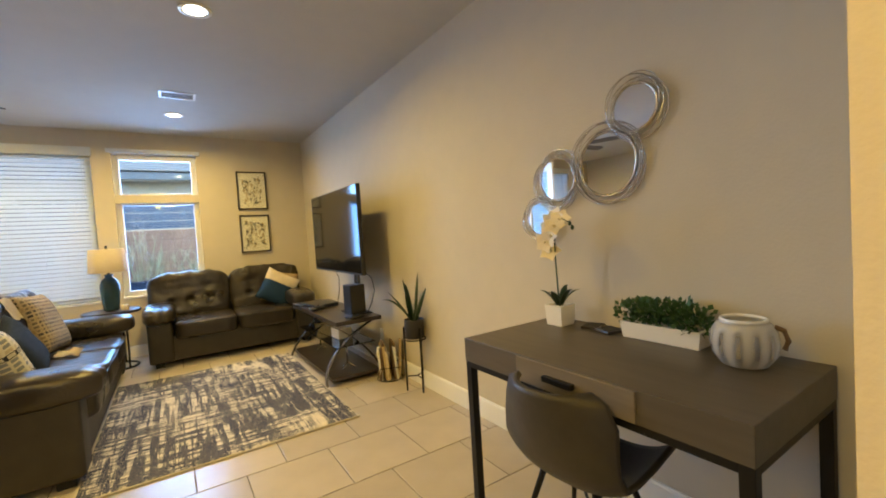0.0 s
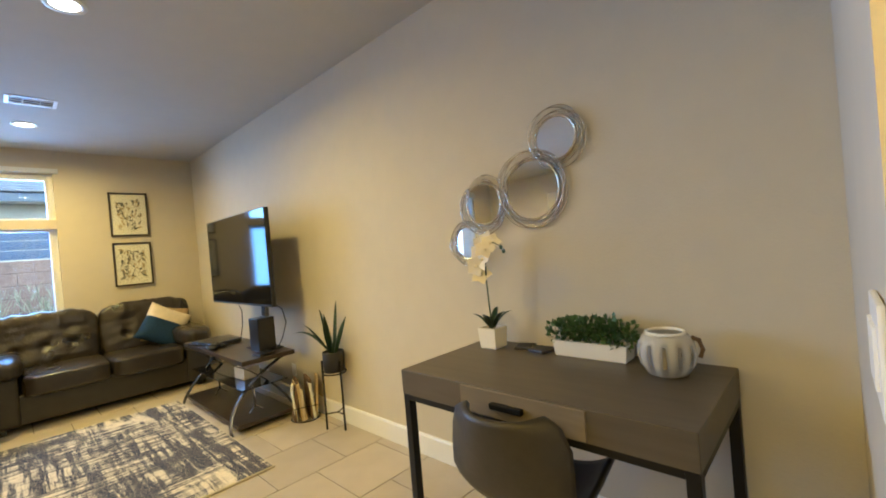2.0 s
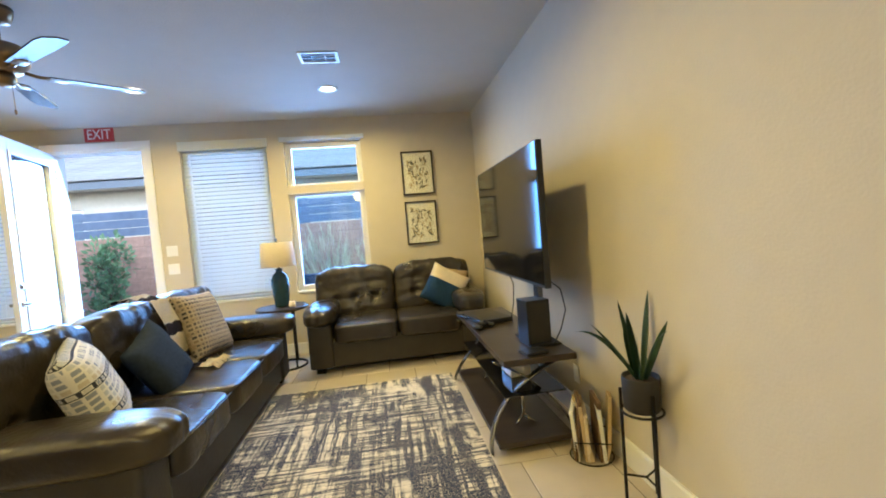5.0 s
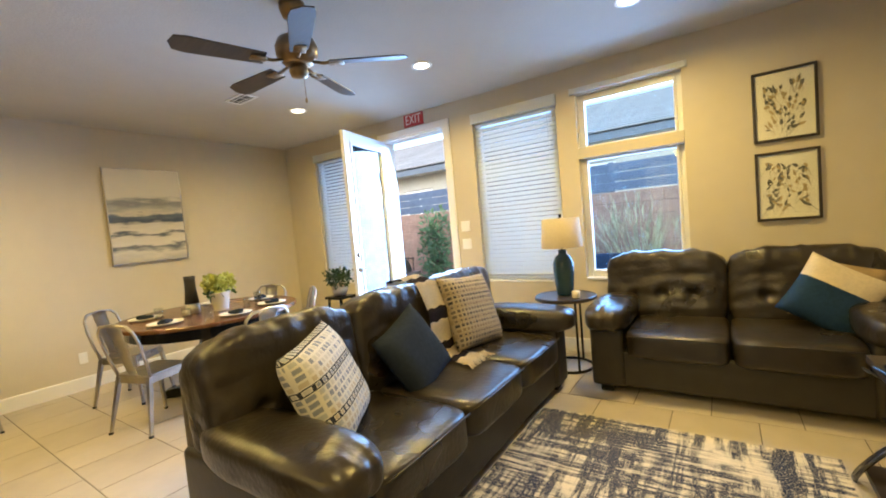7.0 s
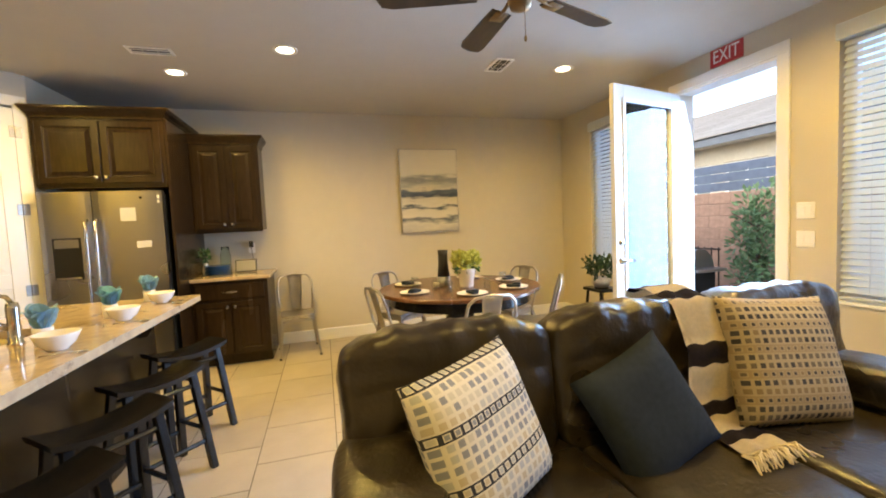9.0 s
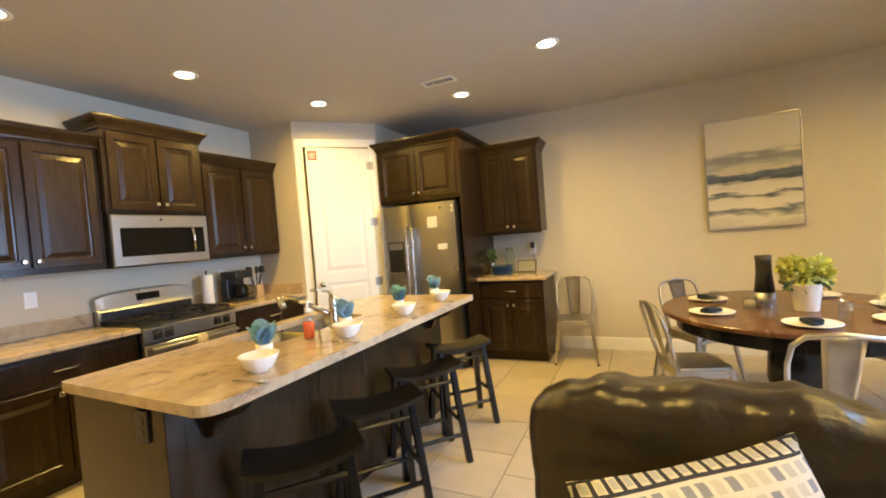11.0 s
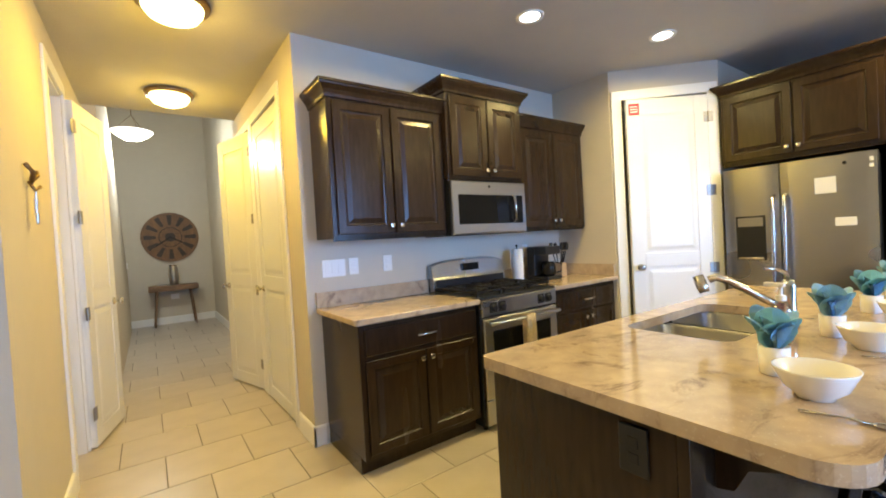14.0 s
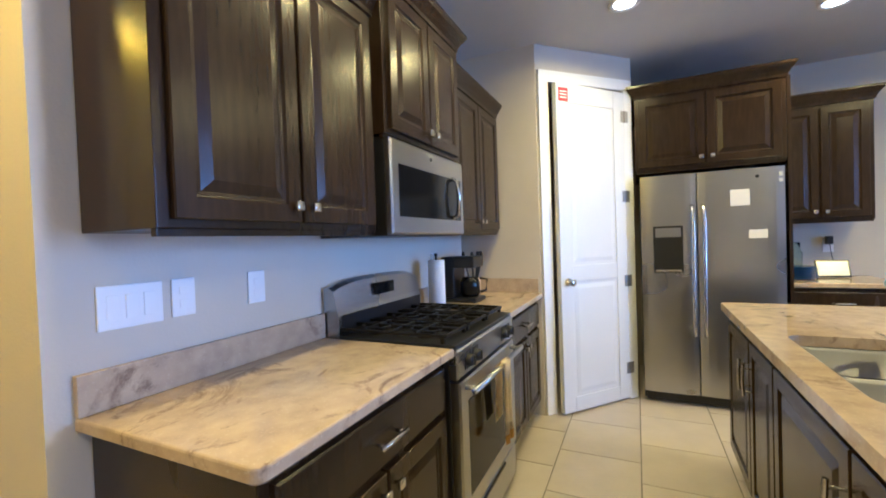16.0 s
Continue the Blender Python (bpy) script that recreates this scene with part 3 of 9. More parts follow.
bm = bmesh.new()
pierced(bm, "y", YW, YW + 0.18, XD - 0.15, XW + 0.15, -0.05, 3.0, [WIN_L, (DOOR[0], DOOR[1], -0.05, DOOR[3]), WIN_M, WIN_R])
lay(bm, "wall_north", PAINT, label="greige painted wall with windows and door", category="wall")
bm = bmesh.new()
box(bm, (XW, YN - 0.15, -0.05), (XW + 0.15, YW, 3.0))
lay(bm, "wall_east", PAINT, label="long greige painted living room wall", category="wall")
bm = bmesh.new()
box(bm, (XD - 0.15, YK, -0.05), (XD, YW, 3.0))
lay(bm, "wall_west", PAINT, label="greige painted dining wall", category="wall")
bm = bmesh.new()
box(bm, (XD, YK - 0.14, -0.05), (HX0 - 0.14, YK, 3.0))
lay(bm, "wall_south", PAINT, label="greige painted kitchen wall", category="wall")
HALL_DOOR = (-1.12, -0.56, -0.05, 2.46)
bm = bmesh.new()
pierced(bm, "x", HX1, HX1 + 0.14, HALL_END, YN, -0.05, 3.0, [HALL_DOOR])
lay(bm, "wall_hall_east", PAINT, label="greige hallway wall with an open doorway", category="wall")
bm = bmesh.new()
box(bm, (HX1 + 0.14, YN - 0.14, -0.05), (XW, YN, 3.0))
lay(bm, "wall_nook", PAINT, label="short greige return wall beside the desk", category="wall")
R_DOORS = [(-1.36, -0.50, -0.05, 2.46), (-2.16, -1.50, -0.05, 2.46)]
bm = bmesh.new()
pierced(bm, "x", HX0 - 0.14, HX0, HALL_END, YK, -0.05, 3.0, R_DOORS)
lay(bm, "wall_hall_west", PAINT, label="greige hallway wall with closet doors", category="wall")
for nm, xa, xb, ya, yb in (("wall_closet", -1.1, HX0 - 0.14, HALL_END - 0.1, HALL_END), ("wall_closet_back", -1.2, -1.1, HALL_END, YK - 0.14), ("wall_linen_back", 1.70, 1.80, -1.4, 0.0), ("wall_linen_side", HX1 + 0.14, 1.70, -1.4, -1.3)):
    bm = bmesh.new()
    box(bm, (xa, ya, -0.05), (xb, yb, 3.0))
    lay(bm, nm, PAINT, label="plain closet wall", category="wall")
for nm, a, b in (("wall_foyer_end", (FX0 - 0.1, FOYER_END - 0.15, -0.05), (FX1 + 0.1, FOYER_END, 5.3)), ("wall_foyer_west", (FX0 - 0.12, FOYER_END, -0.05), (FX0, HALL_END, 5.3)), ("wall_foyer_east", (FX1, FOYER_END, -0.05), (FX1 + 0.12, HALL_END, 5.3)), ("wall_over_hall", (FX0, HALL_END, CEIL + 0.16), (FX1, HALL_END + 0.12, 5.3))):
    bm = bmesh.new()
    box(bm, a, b)
    lay(bm, nm, PAINT, label="tall greige entry wall", category="wall")
bm = bmesh.new()
box(bm, (FX0, HALL_END - 0.1, -0.05), (HX0 - 0.002, HALL_END - 0.002, CEIL))
lay(bm, "wall_hall_stub", PAINT, label="end of the hallway wall", category="wall")
bm = bmesh.new()
box(bm, (HX1 + 0.145, HALL_END, -0.05), (FX1, HALL_END + 0.12, CEIL))
lay(bm, "wall_hall_stub_east", PAINT, label="end of the hallway wall", category="wall")
# sloping side wall of the staircase in the entry
bm = bmesh.new()
prof = [(-2.26, 0), (-6.6, 0), (-6.6, 0.95), (-5.06, 2.29), (-2.26, 4.75)]
rings = [[bm.verts.new((x, y, z)) for y, z in prof] for x in (0.80, 0.90)]
bm.faces.new(rings[0])
bm.faces.new(list(reversed(rings[1])))
for i in range(5):
    j = (i + 1) % 5
    bm.faces.new((rings[0][j], rings[0][i], rings[1][i], rings[1][j]))
bmesh.ops.recalc_face_normals(bm, faces=bm.faces)
lay(bm, "wall_stair", PAINT, label="sloping painted wall beside the stairs", category="wall")

# pantry corner: side wall, slanting wall with a door opening, back wall
PA, PB = Vector((-2.935, 0.535, 0)), Vector((-3.575, 1.165, 0))
PL = (PB - PA).length
PTURN = math.degrees(math.atan2(PB.y - PA.y, PB.x - PA.x))
bm = bmesh.new()
box(bm, (-3.035, YK, -0.05), (-2.935, 0.535, 3.0))
lay(bm, "wall_pantry_side", PAINT, label="greige pantry side wall", category="wall")
bm = bmesh.new()
pierced(bm, "y", 0.0, 0.10, 0.0, PL, -0.05, 3.0, [(0.10, PL - 0.10, -0.05, 2.465)])
bmesh.ops.transform(bm, matrix=pose(PA.x, PA.y, 0, 0, 0, PTURN), verts=bm.verts)
lay(bm, "wall_pantry_front", PAINT, label="slanting greige wall round the pantry door", category="wall")
bm = bmesh.new()
box(bm, (XD, 1.09, -0.05), (-3.575, 1.165, 3.0))
lay(bm, "wall_pantry_back", PAINT, label="greige wall beside the refrigerator", category="wall")

bm = bmesh.new()
box(bm, (XD - 0.15, YK - 0.14, CEIL), (XW + 0.15, YW + 0.18, CEIL + 0.15))
box(bm, (FX0 - 0.8, HALL_END, CEIL), (FX1 + 0.5, YK - 0.14, CEIL + 0.15))
lay(bm, "ceiling", CEILPAINT, label="lightly textured greige ceiling", category="ceiling")
bm = bmesh.new()
box(bm, (FX0 - 0.12, FOYER_END - 0.15, 5.3), (FX1 + 0.12, HALL_END + 0.12, 5.4))
lay(bm, "ceiling_foyer", CEILPAINT, label="high entry ceiling", category="ceiling")


def moulding(name, p, q, h=0.135, t=0.016, label="white painted baseboard"):
    """A baseboard along the floor from p to q, standing to the left of that line."""
    p, q = Vector((*p, 0)), Vector((*q, 0))
    L = (q - p).length
    bm = bmesh.new()
    pr = [(0.0, 0.0), (t, 0.0), (t, h - 0.012), (t - 0.006, h), (0.0, h)]
    rg = [[bm.verts.new((x, y, z)) for y, z in pr] for x in (0, L)]
    bm.faces.new(rg[0])
    bm.faces.new(list(reversed(rg[1])))
    for i in range(5):
        j = (i + 1) % 5
        bm.faces.new((rg[0][j], rg[0][i], rg[1][i], rg[1][j]))
    bmesh.ops.recalc_face_normals(bm, faces=bm.faces)
    a = math.degrees(math.atan2(q.y - p.y, q.x - p.x))
    bmesh.ops.transform(bm, matrix=pose(p.x, p.y, 0.001, 0, 0, a), verts=bm.verts)
    return lay(bm, name, WHITE, label=label, category="baseboard")


for p, q in (((XW, YN), (XW, YW)), ((XW, YW), (DOOR[1] + 0.09, YW)), ((DOOR[0] - 0.09, YW), (XD, YW)), ((XD, YW), (XD, 2.92)), ((HX1, YN), (XW, YN)), ((HX1, -0.46), (HX1, YN + 0.016)),
             ((HX0 - 0.14 + 0.02, YK), (-0.42, YK)), ((HX0, YK + 0.016), (HX0, -0.41)), ((-0.43, YK), (HX0 + 0.016, YK)), ((FX0, HALL_END), (FX0, FOYER_END)), ((FX0, FOYER_END), (FX1, FOYER_END)), ((HX1, HALL_END), (HX1, -1.22)), ):
    if (Vector(p) - Vector(q)).length > 0.02:
        moulding("baseboard", p, q)

# ---------------------------------------------------------------- window wall fittings


def casing(name, x0, x1, z1, y, side=-1, w=0.085, t=0.018, bottom=0.0, m=None, label="white painted door casing"):
    """Door casing of two legs and a head on the face y, proud towards side."""
    e = thing(name, label, "door trim", kind="structure")
    if m is not None:
        e.matrix_world = m
    for nm, a, b in (("casing_leg", (x0 - w, y, bottom + 0.001), (x0, y + side * t, z1)), ("casing_leg", (x1, y, bottom + 0.001), (x1 + w, y + side * t, z1)), ("casing_head", (x0 - w, y, z1), (x1 + w, y + side * t, z1 + w))):
        bm = bmesh.new()
        box(bm, a, b, 0.004)
        part(nm, bm, WHITE, e)
    return e


casing("door_trim_north", DOOR[0], DOOR[1], DOOR[3], YW)
bm = bmesh.new()
for xa, xb in ((DOOR[0], DOOR[0] + 0.02), (DOOR[1] - 0.02, DOOR[1])):
    box(bm, (xa, YW + 0.002, 0.0), (xb, YW + 0.178, DOOR[3] - 0.02), 0.002)
box(bm, (DOOR[0], YW + 0.002, DOOR[3] - 0.02), (DOOR[1], YW + 0.178, DOOR[3]), 0.002)
lay(bm, "door_jamb", WHITE, label="white door jamb in the outer wall", category="door trim")
bm = bmesh.new()
box(bm, (DOOR[0], YW + 0.001, -0.03), (DOOR[1], YW + 0.22, 0.018), 0.004)
lay(bm, "door_threshold", CHROME, label="metal door threshold", category="threshold")


def window(name, hole, rails=()):
    """A white vinyl window in its opening: outer frame, panes between the rails, sill."""
    x0, x1, z0, z1 = hole
    e = thing(name, "white vinyl window set in the wall", "window", kind="structure")
    ya, yb = YW + 0.07, YW + 0.13
    bm = bmesh.new()
    f = 0.045
    for a, b in (((x0, ya, z0), (x0 + f, yb, z1)), ((x1 - f, ya, z0), (x1, yb, z1)), ((x0 + f, ya, z0), (x1 - f, yb, z0 + f)), ((x0 + f, ya, z1 - f), (x1 - f, yb, z1))):
        box(bm, a, b, 0.006)
    part("window_frame", bm, VINYL, e)
    for ra, rb in rails:
        bm = bmesh.new()
        box(bm, (x0 + 0.001, YW - 0.004, ra), (x1 - 0.001, yb + 0.01, rb), 0.004)
        part("mullion", bm, PAINT, e)
    edges = [z0 + f, *[v for r in rails for v in r], z1 - f]
    for a, b in zip(edges[::2], edges[1::2]):
        bm = bmesh.new()
        box(bm, (x0 + f - 0.004, YW + 0.098, a - 0.003), (x1 - f + 0.004, YW + 0.102, b + 0.003))
        o = part("pane", bm, PANE, e)
        o.visible_shadow = False
        bm = bmesh.new()
        for c, d in (((x0 + f, ya - 0.012, a), (x0 + f + 0.022, yb - 0.02, b)), ((x1 - f - 0.022, ya - 0.012, a), (x1 - f, yb - 0.02, b)), ((x0 + f + 0.022, ya - 0.012, a), (x1 - f - 0.022, yb - 0.02, a + 0.022)), ((x0 + f + 0.022, ya - 0.012, b - 0.022), (x1 - f - 0.022, yb - 0.02, b))):
            box(bm, c, d, 0.004)
        part("sash", bm, VINYL, e)
    bm = bmesh.new()
    box(bm, (x0 - 0.0, YW - 0.012, z0 - 0.018), (x1 + 0.0, ya, z0 + 0.003), 0.004)
    part("window_sill", bm, WHITE, e)
    return e


window("window_1", WIN_L)
window("window_2", WIN_M)
window("window_3", WIN_R, [(1.872, 1.972)])


def blind(hole, label):
    x0, x1, z0, z1 = hole
    e = thing("window_blind", label, "blind", ((x0 + x1) / 2, YW + 0.03, 0), group="window blinds")
    w = (x1 - x0) / 2
    bm = bmesh.new()
    box(bm, (-w - 0.012, -0.055, z1 - 0.045), (w + 0.012, 0.02, z1 + 0.06), 0.008)
    part("valance", bm, BLIND, e)
    n = int((z1 - z0 - 0.09) / 0.046)
    me = None
    for i in range(n):
        z = z1 - 0.07 - i * 0.046
        if me is None:
            bm = bmesh.new()
            box(bm, (-w + 0.012, -0.025, -0.0016), (w - 0.012, 0.025, 0.0016), 0.0012, 1)
            bmesh.ops.transform(bm, matrix=pose(0, 0, 0, 57), verts=bm.verts)
            o = part("slat", bm, BLIND, e)
            me = o.data
        else:
            o = new("slat", me)
            o.parent = e
        o.location = (random.uniform(-0.001, 0.001), 0, z)
    bm = bmesh.new()
    box(bm, (-w + 0.01, -0.022, z0 + 0.012), (w - 0.01, 0.018, z0 + 0.034), 0.006)
    part("bottom_rail", bm, BLIND, e)
    for cx in (-w * 0.62, 0.0, w * 0.62):
        bm = bmesh.new()
        tube(bm, [(cx, -0.024, z1 - 0.05), (cx, -0.024, z0 + 0.03)], 0.0012, 5)
        part("ladder_cord", bm, BLIND, e)
    bm = bmesh.new()
    tube(bm, [(w - 0.08, -0.05, z1 - 0.05), (w - 0.078, -0.052, z1 - 0.55)], 0.004, 6)
    part("wand", bm, BLIND, e)
    return e


hr = thing("blind_headrail", "white headrail of a raised blind over the window", "blind", ((WIN_R[0] + WIN_R[1]) / 2, YW - 0.012, WIN_R[3] + 0.004))
bm = bmesh.new()
box(bm, (-0.475, -0.02, 0.0), (0.475, 0.0115, 0.052), 0.008)
part("rail", bm, BLIND, hr)
for s in (-1, 1):
    bm = bmesh.new()
    box(bm, (s * 0.4755, -0.021, -0.002), (s * 0.482, 0.0115, 0.054), 0.002, 1)
    part("end_cap", bm, BLIND, hr)
blind(WIN_M, "closed white horizontal window blind beside the patio door")
blind(WIN_L, "closed white horizontal blind behind the open door")


HINGE = material("satin nickel", (0.33, 0.31, 0.28), 0.38, 1.0, grain=0.1)


def slab_door(name, w, h, at, turn, label, knob_at=None, panels=((0.12, 0.98), (1.10, 2.30)), hinge_left=True, lever=False, knob_z=0.98, hinges=(0.25, 0.95, 1.62, 2.25), hs=-1):
    """A two-panel door hung at its local x = 0, standing along +x, facing both ways."""
    e = thing(name, label, "door", at, turn, kind="structure")
    bm = bmesh.new()
    box(bm, (0, -0.014, 0.012), (w, 0.014, h), 0.003)
    leaf = part("door_leaf", bm, DOORWHITE, e)
    for s in (0, 1):
        m = pose(0, 0, 0) if s == 0 else pose(w, 0, 0, 0, 0, 180)
        st = 0.11 if w > 0.5 else 0.09
        zs = [0.012]
        for a, b in panels:
            zs += [a, b]
        zs.append(h)
        # stiles and rails stand proud, so that the panels lie recessed
        for a, b in ((0.0, st), (w - st, w)):
            bm = bmesh.new()
            box(bm, (a, -0.022, 0.012), (b, -0.0145, h), 0.0035, 2, m)
            part("stile", bm, DOORWHITE, leaf)
        for a, b in zip(zs[::2], zs[1::2]):
            bm = bmesh.new()
            box(bm, (st + 0.0005, -0.022, a), (w - st - 0.0005, -0.0145, b), 0.0035, 2, m)
            part("rail", bm, DOORWHITE, leaf)
        for a, b in panels:
            bm = bmesh.new()
            panel(bm, w - 2 * st - 0.05, b - a - 0.05, [(0, 0.0), (0, 0.0015), (0.03, 0.0065), (0.031, 0.0065)], m @ pose(st + 0.025, -0.0142, a + 0.025))
            part("door_panel", bm, DOORWHITE, leaf)
    for z in hinges:
        bm = bmesh.new()
        box(bm, (-0.046, hs * 0.0245, z - 0.045), (-0.008, hs * 0.0225, z + 0.045), 0.001, 1)
        lathe(bm, [(0.007, 0), (0.008, 0.004), (0.008, 0.086), (0.007, 0.09)], (-0.006, hs * 0.024, z - 0.045), 10)
        box(bm, (-0.004, hs * 0.0245, z - 0.045), (0.034, hs * 0.0225, z + 0.045), 0.001, 1)
        part("hinge", bm, HINGE, e, "satin nickel hinge")
    for s in (-1, 1):
        bm = bmesh.new()
        lathe(bm, [(0.030, 0.0), (0.030, 0.006), (0.012, 0.010), (0.011, 0.03), (0.020, 0.036), (0.027, 0.048), (0.026, 0.058), (0.016, 0.064)], (0, 0, 0), 18, pose(w - 0.065, s * 0.022, knob_z, 90 * (1 if s < 0 else -1)))
        part("door_knob", bm, CHROME, e, "brushed nickel knob", True)
    return e


# pantry door, a little ajar, hinged at its far side
casing("door_trim_pantry", 0.10, PL - 0.10, 2.465, 0.0, -1, 0.085, 0.018, m=pose(PA.x, PA.y, 0, 0, 0, PTURN))
hp = PA + (PB - PA).normalized() * (PL - 0.105)
nrm = Vector((math.cos(radians(PTURN - 90)), math.sin(radians(PTURN - 90)), 0))
pd = slab_door("door_pantry", PL - 0.22, 2.44, (hp.x - nrm.x * 0.0, hp.y - nrm.y * 0.0, 0.005), PTURN + 180 + 5, "white two-panel pantry door slightly ajar", hs=1)
# hallway doors
slab_door("door_linen", 0.58, 2.43, (HX1 - 0.035, -1.125, 0.005), -103, "white two-panel hallway door standing wide open")
bm = bmesh.new()
for ya, yb in ((-1.12, -1.10), (-0.58, -0.56)):
    box(bm, (HX1 + 0.002, ya, 0), (HX1 + 0.138, yb, 2.44), 0.002)
box(bm, (HX1 + 0.002, -1.12, 2.44), (HX1 + 0.138, -0.56, 2.46), 0.002)
lay(bm, "door_jamb_linen", WHITE, label="white jamb of the hallway door", category="door trim")
e = thing("door_trim_linen", "white painted hallway door casing", "door trim", kind="structure")
for nm, a, b in (("casing_leg", (HX1 - 0.016, -1.205, 0.001), (HX1, -1.12, 2.46)), ("casing_leg", (HX1 - 0.016, -0.56, 0.001), (HX1, -0.475, 2.46)), ("casing_head", (HX1 - 0.016, -1.205, 2.46), (HX1, -0.475, 2.545))):
    bm = bmesh.new()
    box(bm, a, b, 0.004)
    part(nm, bm, WHITE, e)
slab_door("door_closet", 0.82, 2.43, (HX0 - 0.022, -0.515, 0.005), -89, "white two-panel closet door, shut", hs=1)
slab_door("door_closet_far", 0.64, 2.43, (HX0 - 0.005, -1.515, 0.005), -74, "white two-panel closet door standing ajar", hs=1)
for ya, yb, _, zt in R_DOORS:
    e = thing("door_trim_closet", "white painted closet door casing", "door trim", kind="structure")
    for nm, a, b in (("casing_leg", (HX0, ya - 0.065, 0.001), (HX0 + 0.016, ya, zt)), ("casing_leg", (HX0, yb, 0.001), (HX0 + 0.016, yb + 0.065, zt)), ("casing_head", (HX0, ya - 0.065, zt), (HX0 + 0.016, yb + 0.065, zt + 0.08))):
        bm = bmesh.new()
        box(bm, a, b, 0.004)
        part(nm, bm, WHITE, e)

# patio door: a glazed leaf swung into the room
PDW, PDH = 0.93, 2.46
pdoor = thing("door_patio", "white glazed patio door standing open into the room", "door", (DOOR[0] + 0.02, YW - 0.015, 0.005), -77, kind="structure")
bm = bmesh.new()
for a, b in (((0, -0.022, 0), (0.125, 0.022, PDH)), ((PDW - 0.125, -0.022, 0), (PDW, 0.022, PDH)), ((0.125, -0.022, 0), (PDW - 0.125, 0.022, 0.24)), ((0.125, -0.022, PDH - 0.13), (PDW - 0.125, 0.022, PDH))):
    box(bm, a, b, 0.004)
part("door_leaf", bm, DOORWHITE, pdoor)
for s in (-1, 1):
    bm = bmesh.new()
    y0, y1 = s * 0.022, s * 0.034
    for a, b in (((0.105, y0, 0.22), (0.14, y1, PDH - 0.11)), ((PDW - 0.14, y0, 0.22), (PDW - 0.105, y1, PDH - 0.11)), ((0.14, y0, 0.22), (PDW - 0.14, y1, 0.255)), ((0.14, y0, PDH - 0.145), (PDW - 0.14, y1, PDH - 0.11))):
        box(bm, a, b, 0.006)
    part("glazing_bead", bm, DOORWHITE, pdoor)
bm = bmesh.new()
box(bm, (0.12, -0.004, 0.235), (PDW - 0.12, 0.004, PDH - 0.125))
o = part("pane", bm, PANE, pdoor)
o.visible_shadow = False
for s in (-1, 1):
    bm = bmesh.new()
    lathe(bm, [(0.032, 0), (0.032, 0.008), (0.014, 0.013), (0.013, 0.05)], (0, 0, 0), 18, pose(PDW - 0.065, s * 0.022, 0.96, -90 * s))
    tube(bm, [(PDW - 0.065, s * 0.068, 0.96), (PDW - 0.10, s * 0.070, 0.962), (PDW - 0.17, s * 0.066, 0.955)], 0.009, 8)
    part("door_handle", bm, CHROME, pdoor, "brushed nickel lever", True)
    bm = bmesh.new()
    lathe(bm, [(0.033, 0), (0.032, 0.010), (0.016, 0.016), (0.014, 0.022)], (0, 0, 0), 18, pose(PDW - 0.065, s * 0.022, 1.12, -90 * s))
    part("deadbolt", bm, CHROME, pdoor, "", True)
for z in (0.25, 0.95, 1.62, 2.25):
    bm = bmesh.new()
    lathe(bm, [(0.007, 0), (0.008, 0.004), (0.008, 0.096), (0.007, 0.1)], (-0.008, 0.024, z - 0.05), 10)
    part("hinge", bm, CHROME, pdoor)

# ---------------------------------------------------------------- kitchen


def pull(parent, x, y, z, kind="knob", m=None):
    bm = bmesh.new()
    if kind == "knob":
        tube(bm, [(x, y, z), (x, y - 0.016, z)], 0.006, 8)
        box(bm, (x - 0.014, y - 0.028, z - 0.014), (x + 0.014, y - 0.014, z + 0.014), 0.004)
    else:
        for s in (-0.05, 0.05):
            tube(bm, [(x + s, y, z), (x + s, y - 0.026, z)], 0.005, 8)
        tube(bm, [(x - 0.068, y - 0.028, z), (x, y - 0.031, z), (x + 0.068, y - 0.028, z)], 0.007, 8)
    return part("handle", bm, CHROME, parent, "square nickel knob" if kind == "knob" else "nickel bar pull", True)


def front(parent, name, x, y, z, w, h, knob=None, style=RAISED):
    bm = bmesh.new()
    panel(bm, w, h, style, pose(x, y, z))
    o = part(name, bm, DARKWOOD, parent)
    if knob:
        pull(o, knob[0], y - 0.020, knob[1], knob[2] if len(knob) > 2 else "knob")
    return o


def crown(parent, w, d, z, hgt=0.10, out=0.055, x0=0.0):
    """Stepped cornice round the front and both sides; front at y = 0, back at y = d."""
    bm = bmesh.new()
    steps = [(0.0, 0.0), (0.010, 0.004), (0.012, 0.022), (out * 0.45, hgt * 0.45), (out * 0.85, hgt * 0.72), (out * 0.9, hgt * 0.8), (out, hgt * 0.84), (out, hgt)]
    rings = []
    for o_, h_ in steps:
        rings.append([bm.verts.new(p) for p in ((x0 - o_, d, z + h_), (x0 - o_, -o_, z + h_), (x0 + w + o_, -o_, z + h_), (x0 + w + o_, d, z + h_))])
    for a, b in zip(rings, rings[1:]):
        for i in range(3):
            bm.faces.new((a[i], a[i + 1], b[i + 1], b[i]))
        bm.faces.new((a[3], a[0], b[0], b[3]))
    bm.faces.new(rings[-1])
    bm.faces.new(list(reversed(rings[0])))
    bmesh.ops.recalc_face_normals(bm, faces=bm.faces)
    return part("cornice", bm, DARKWOOD, parent)


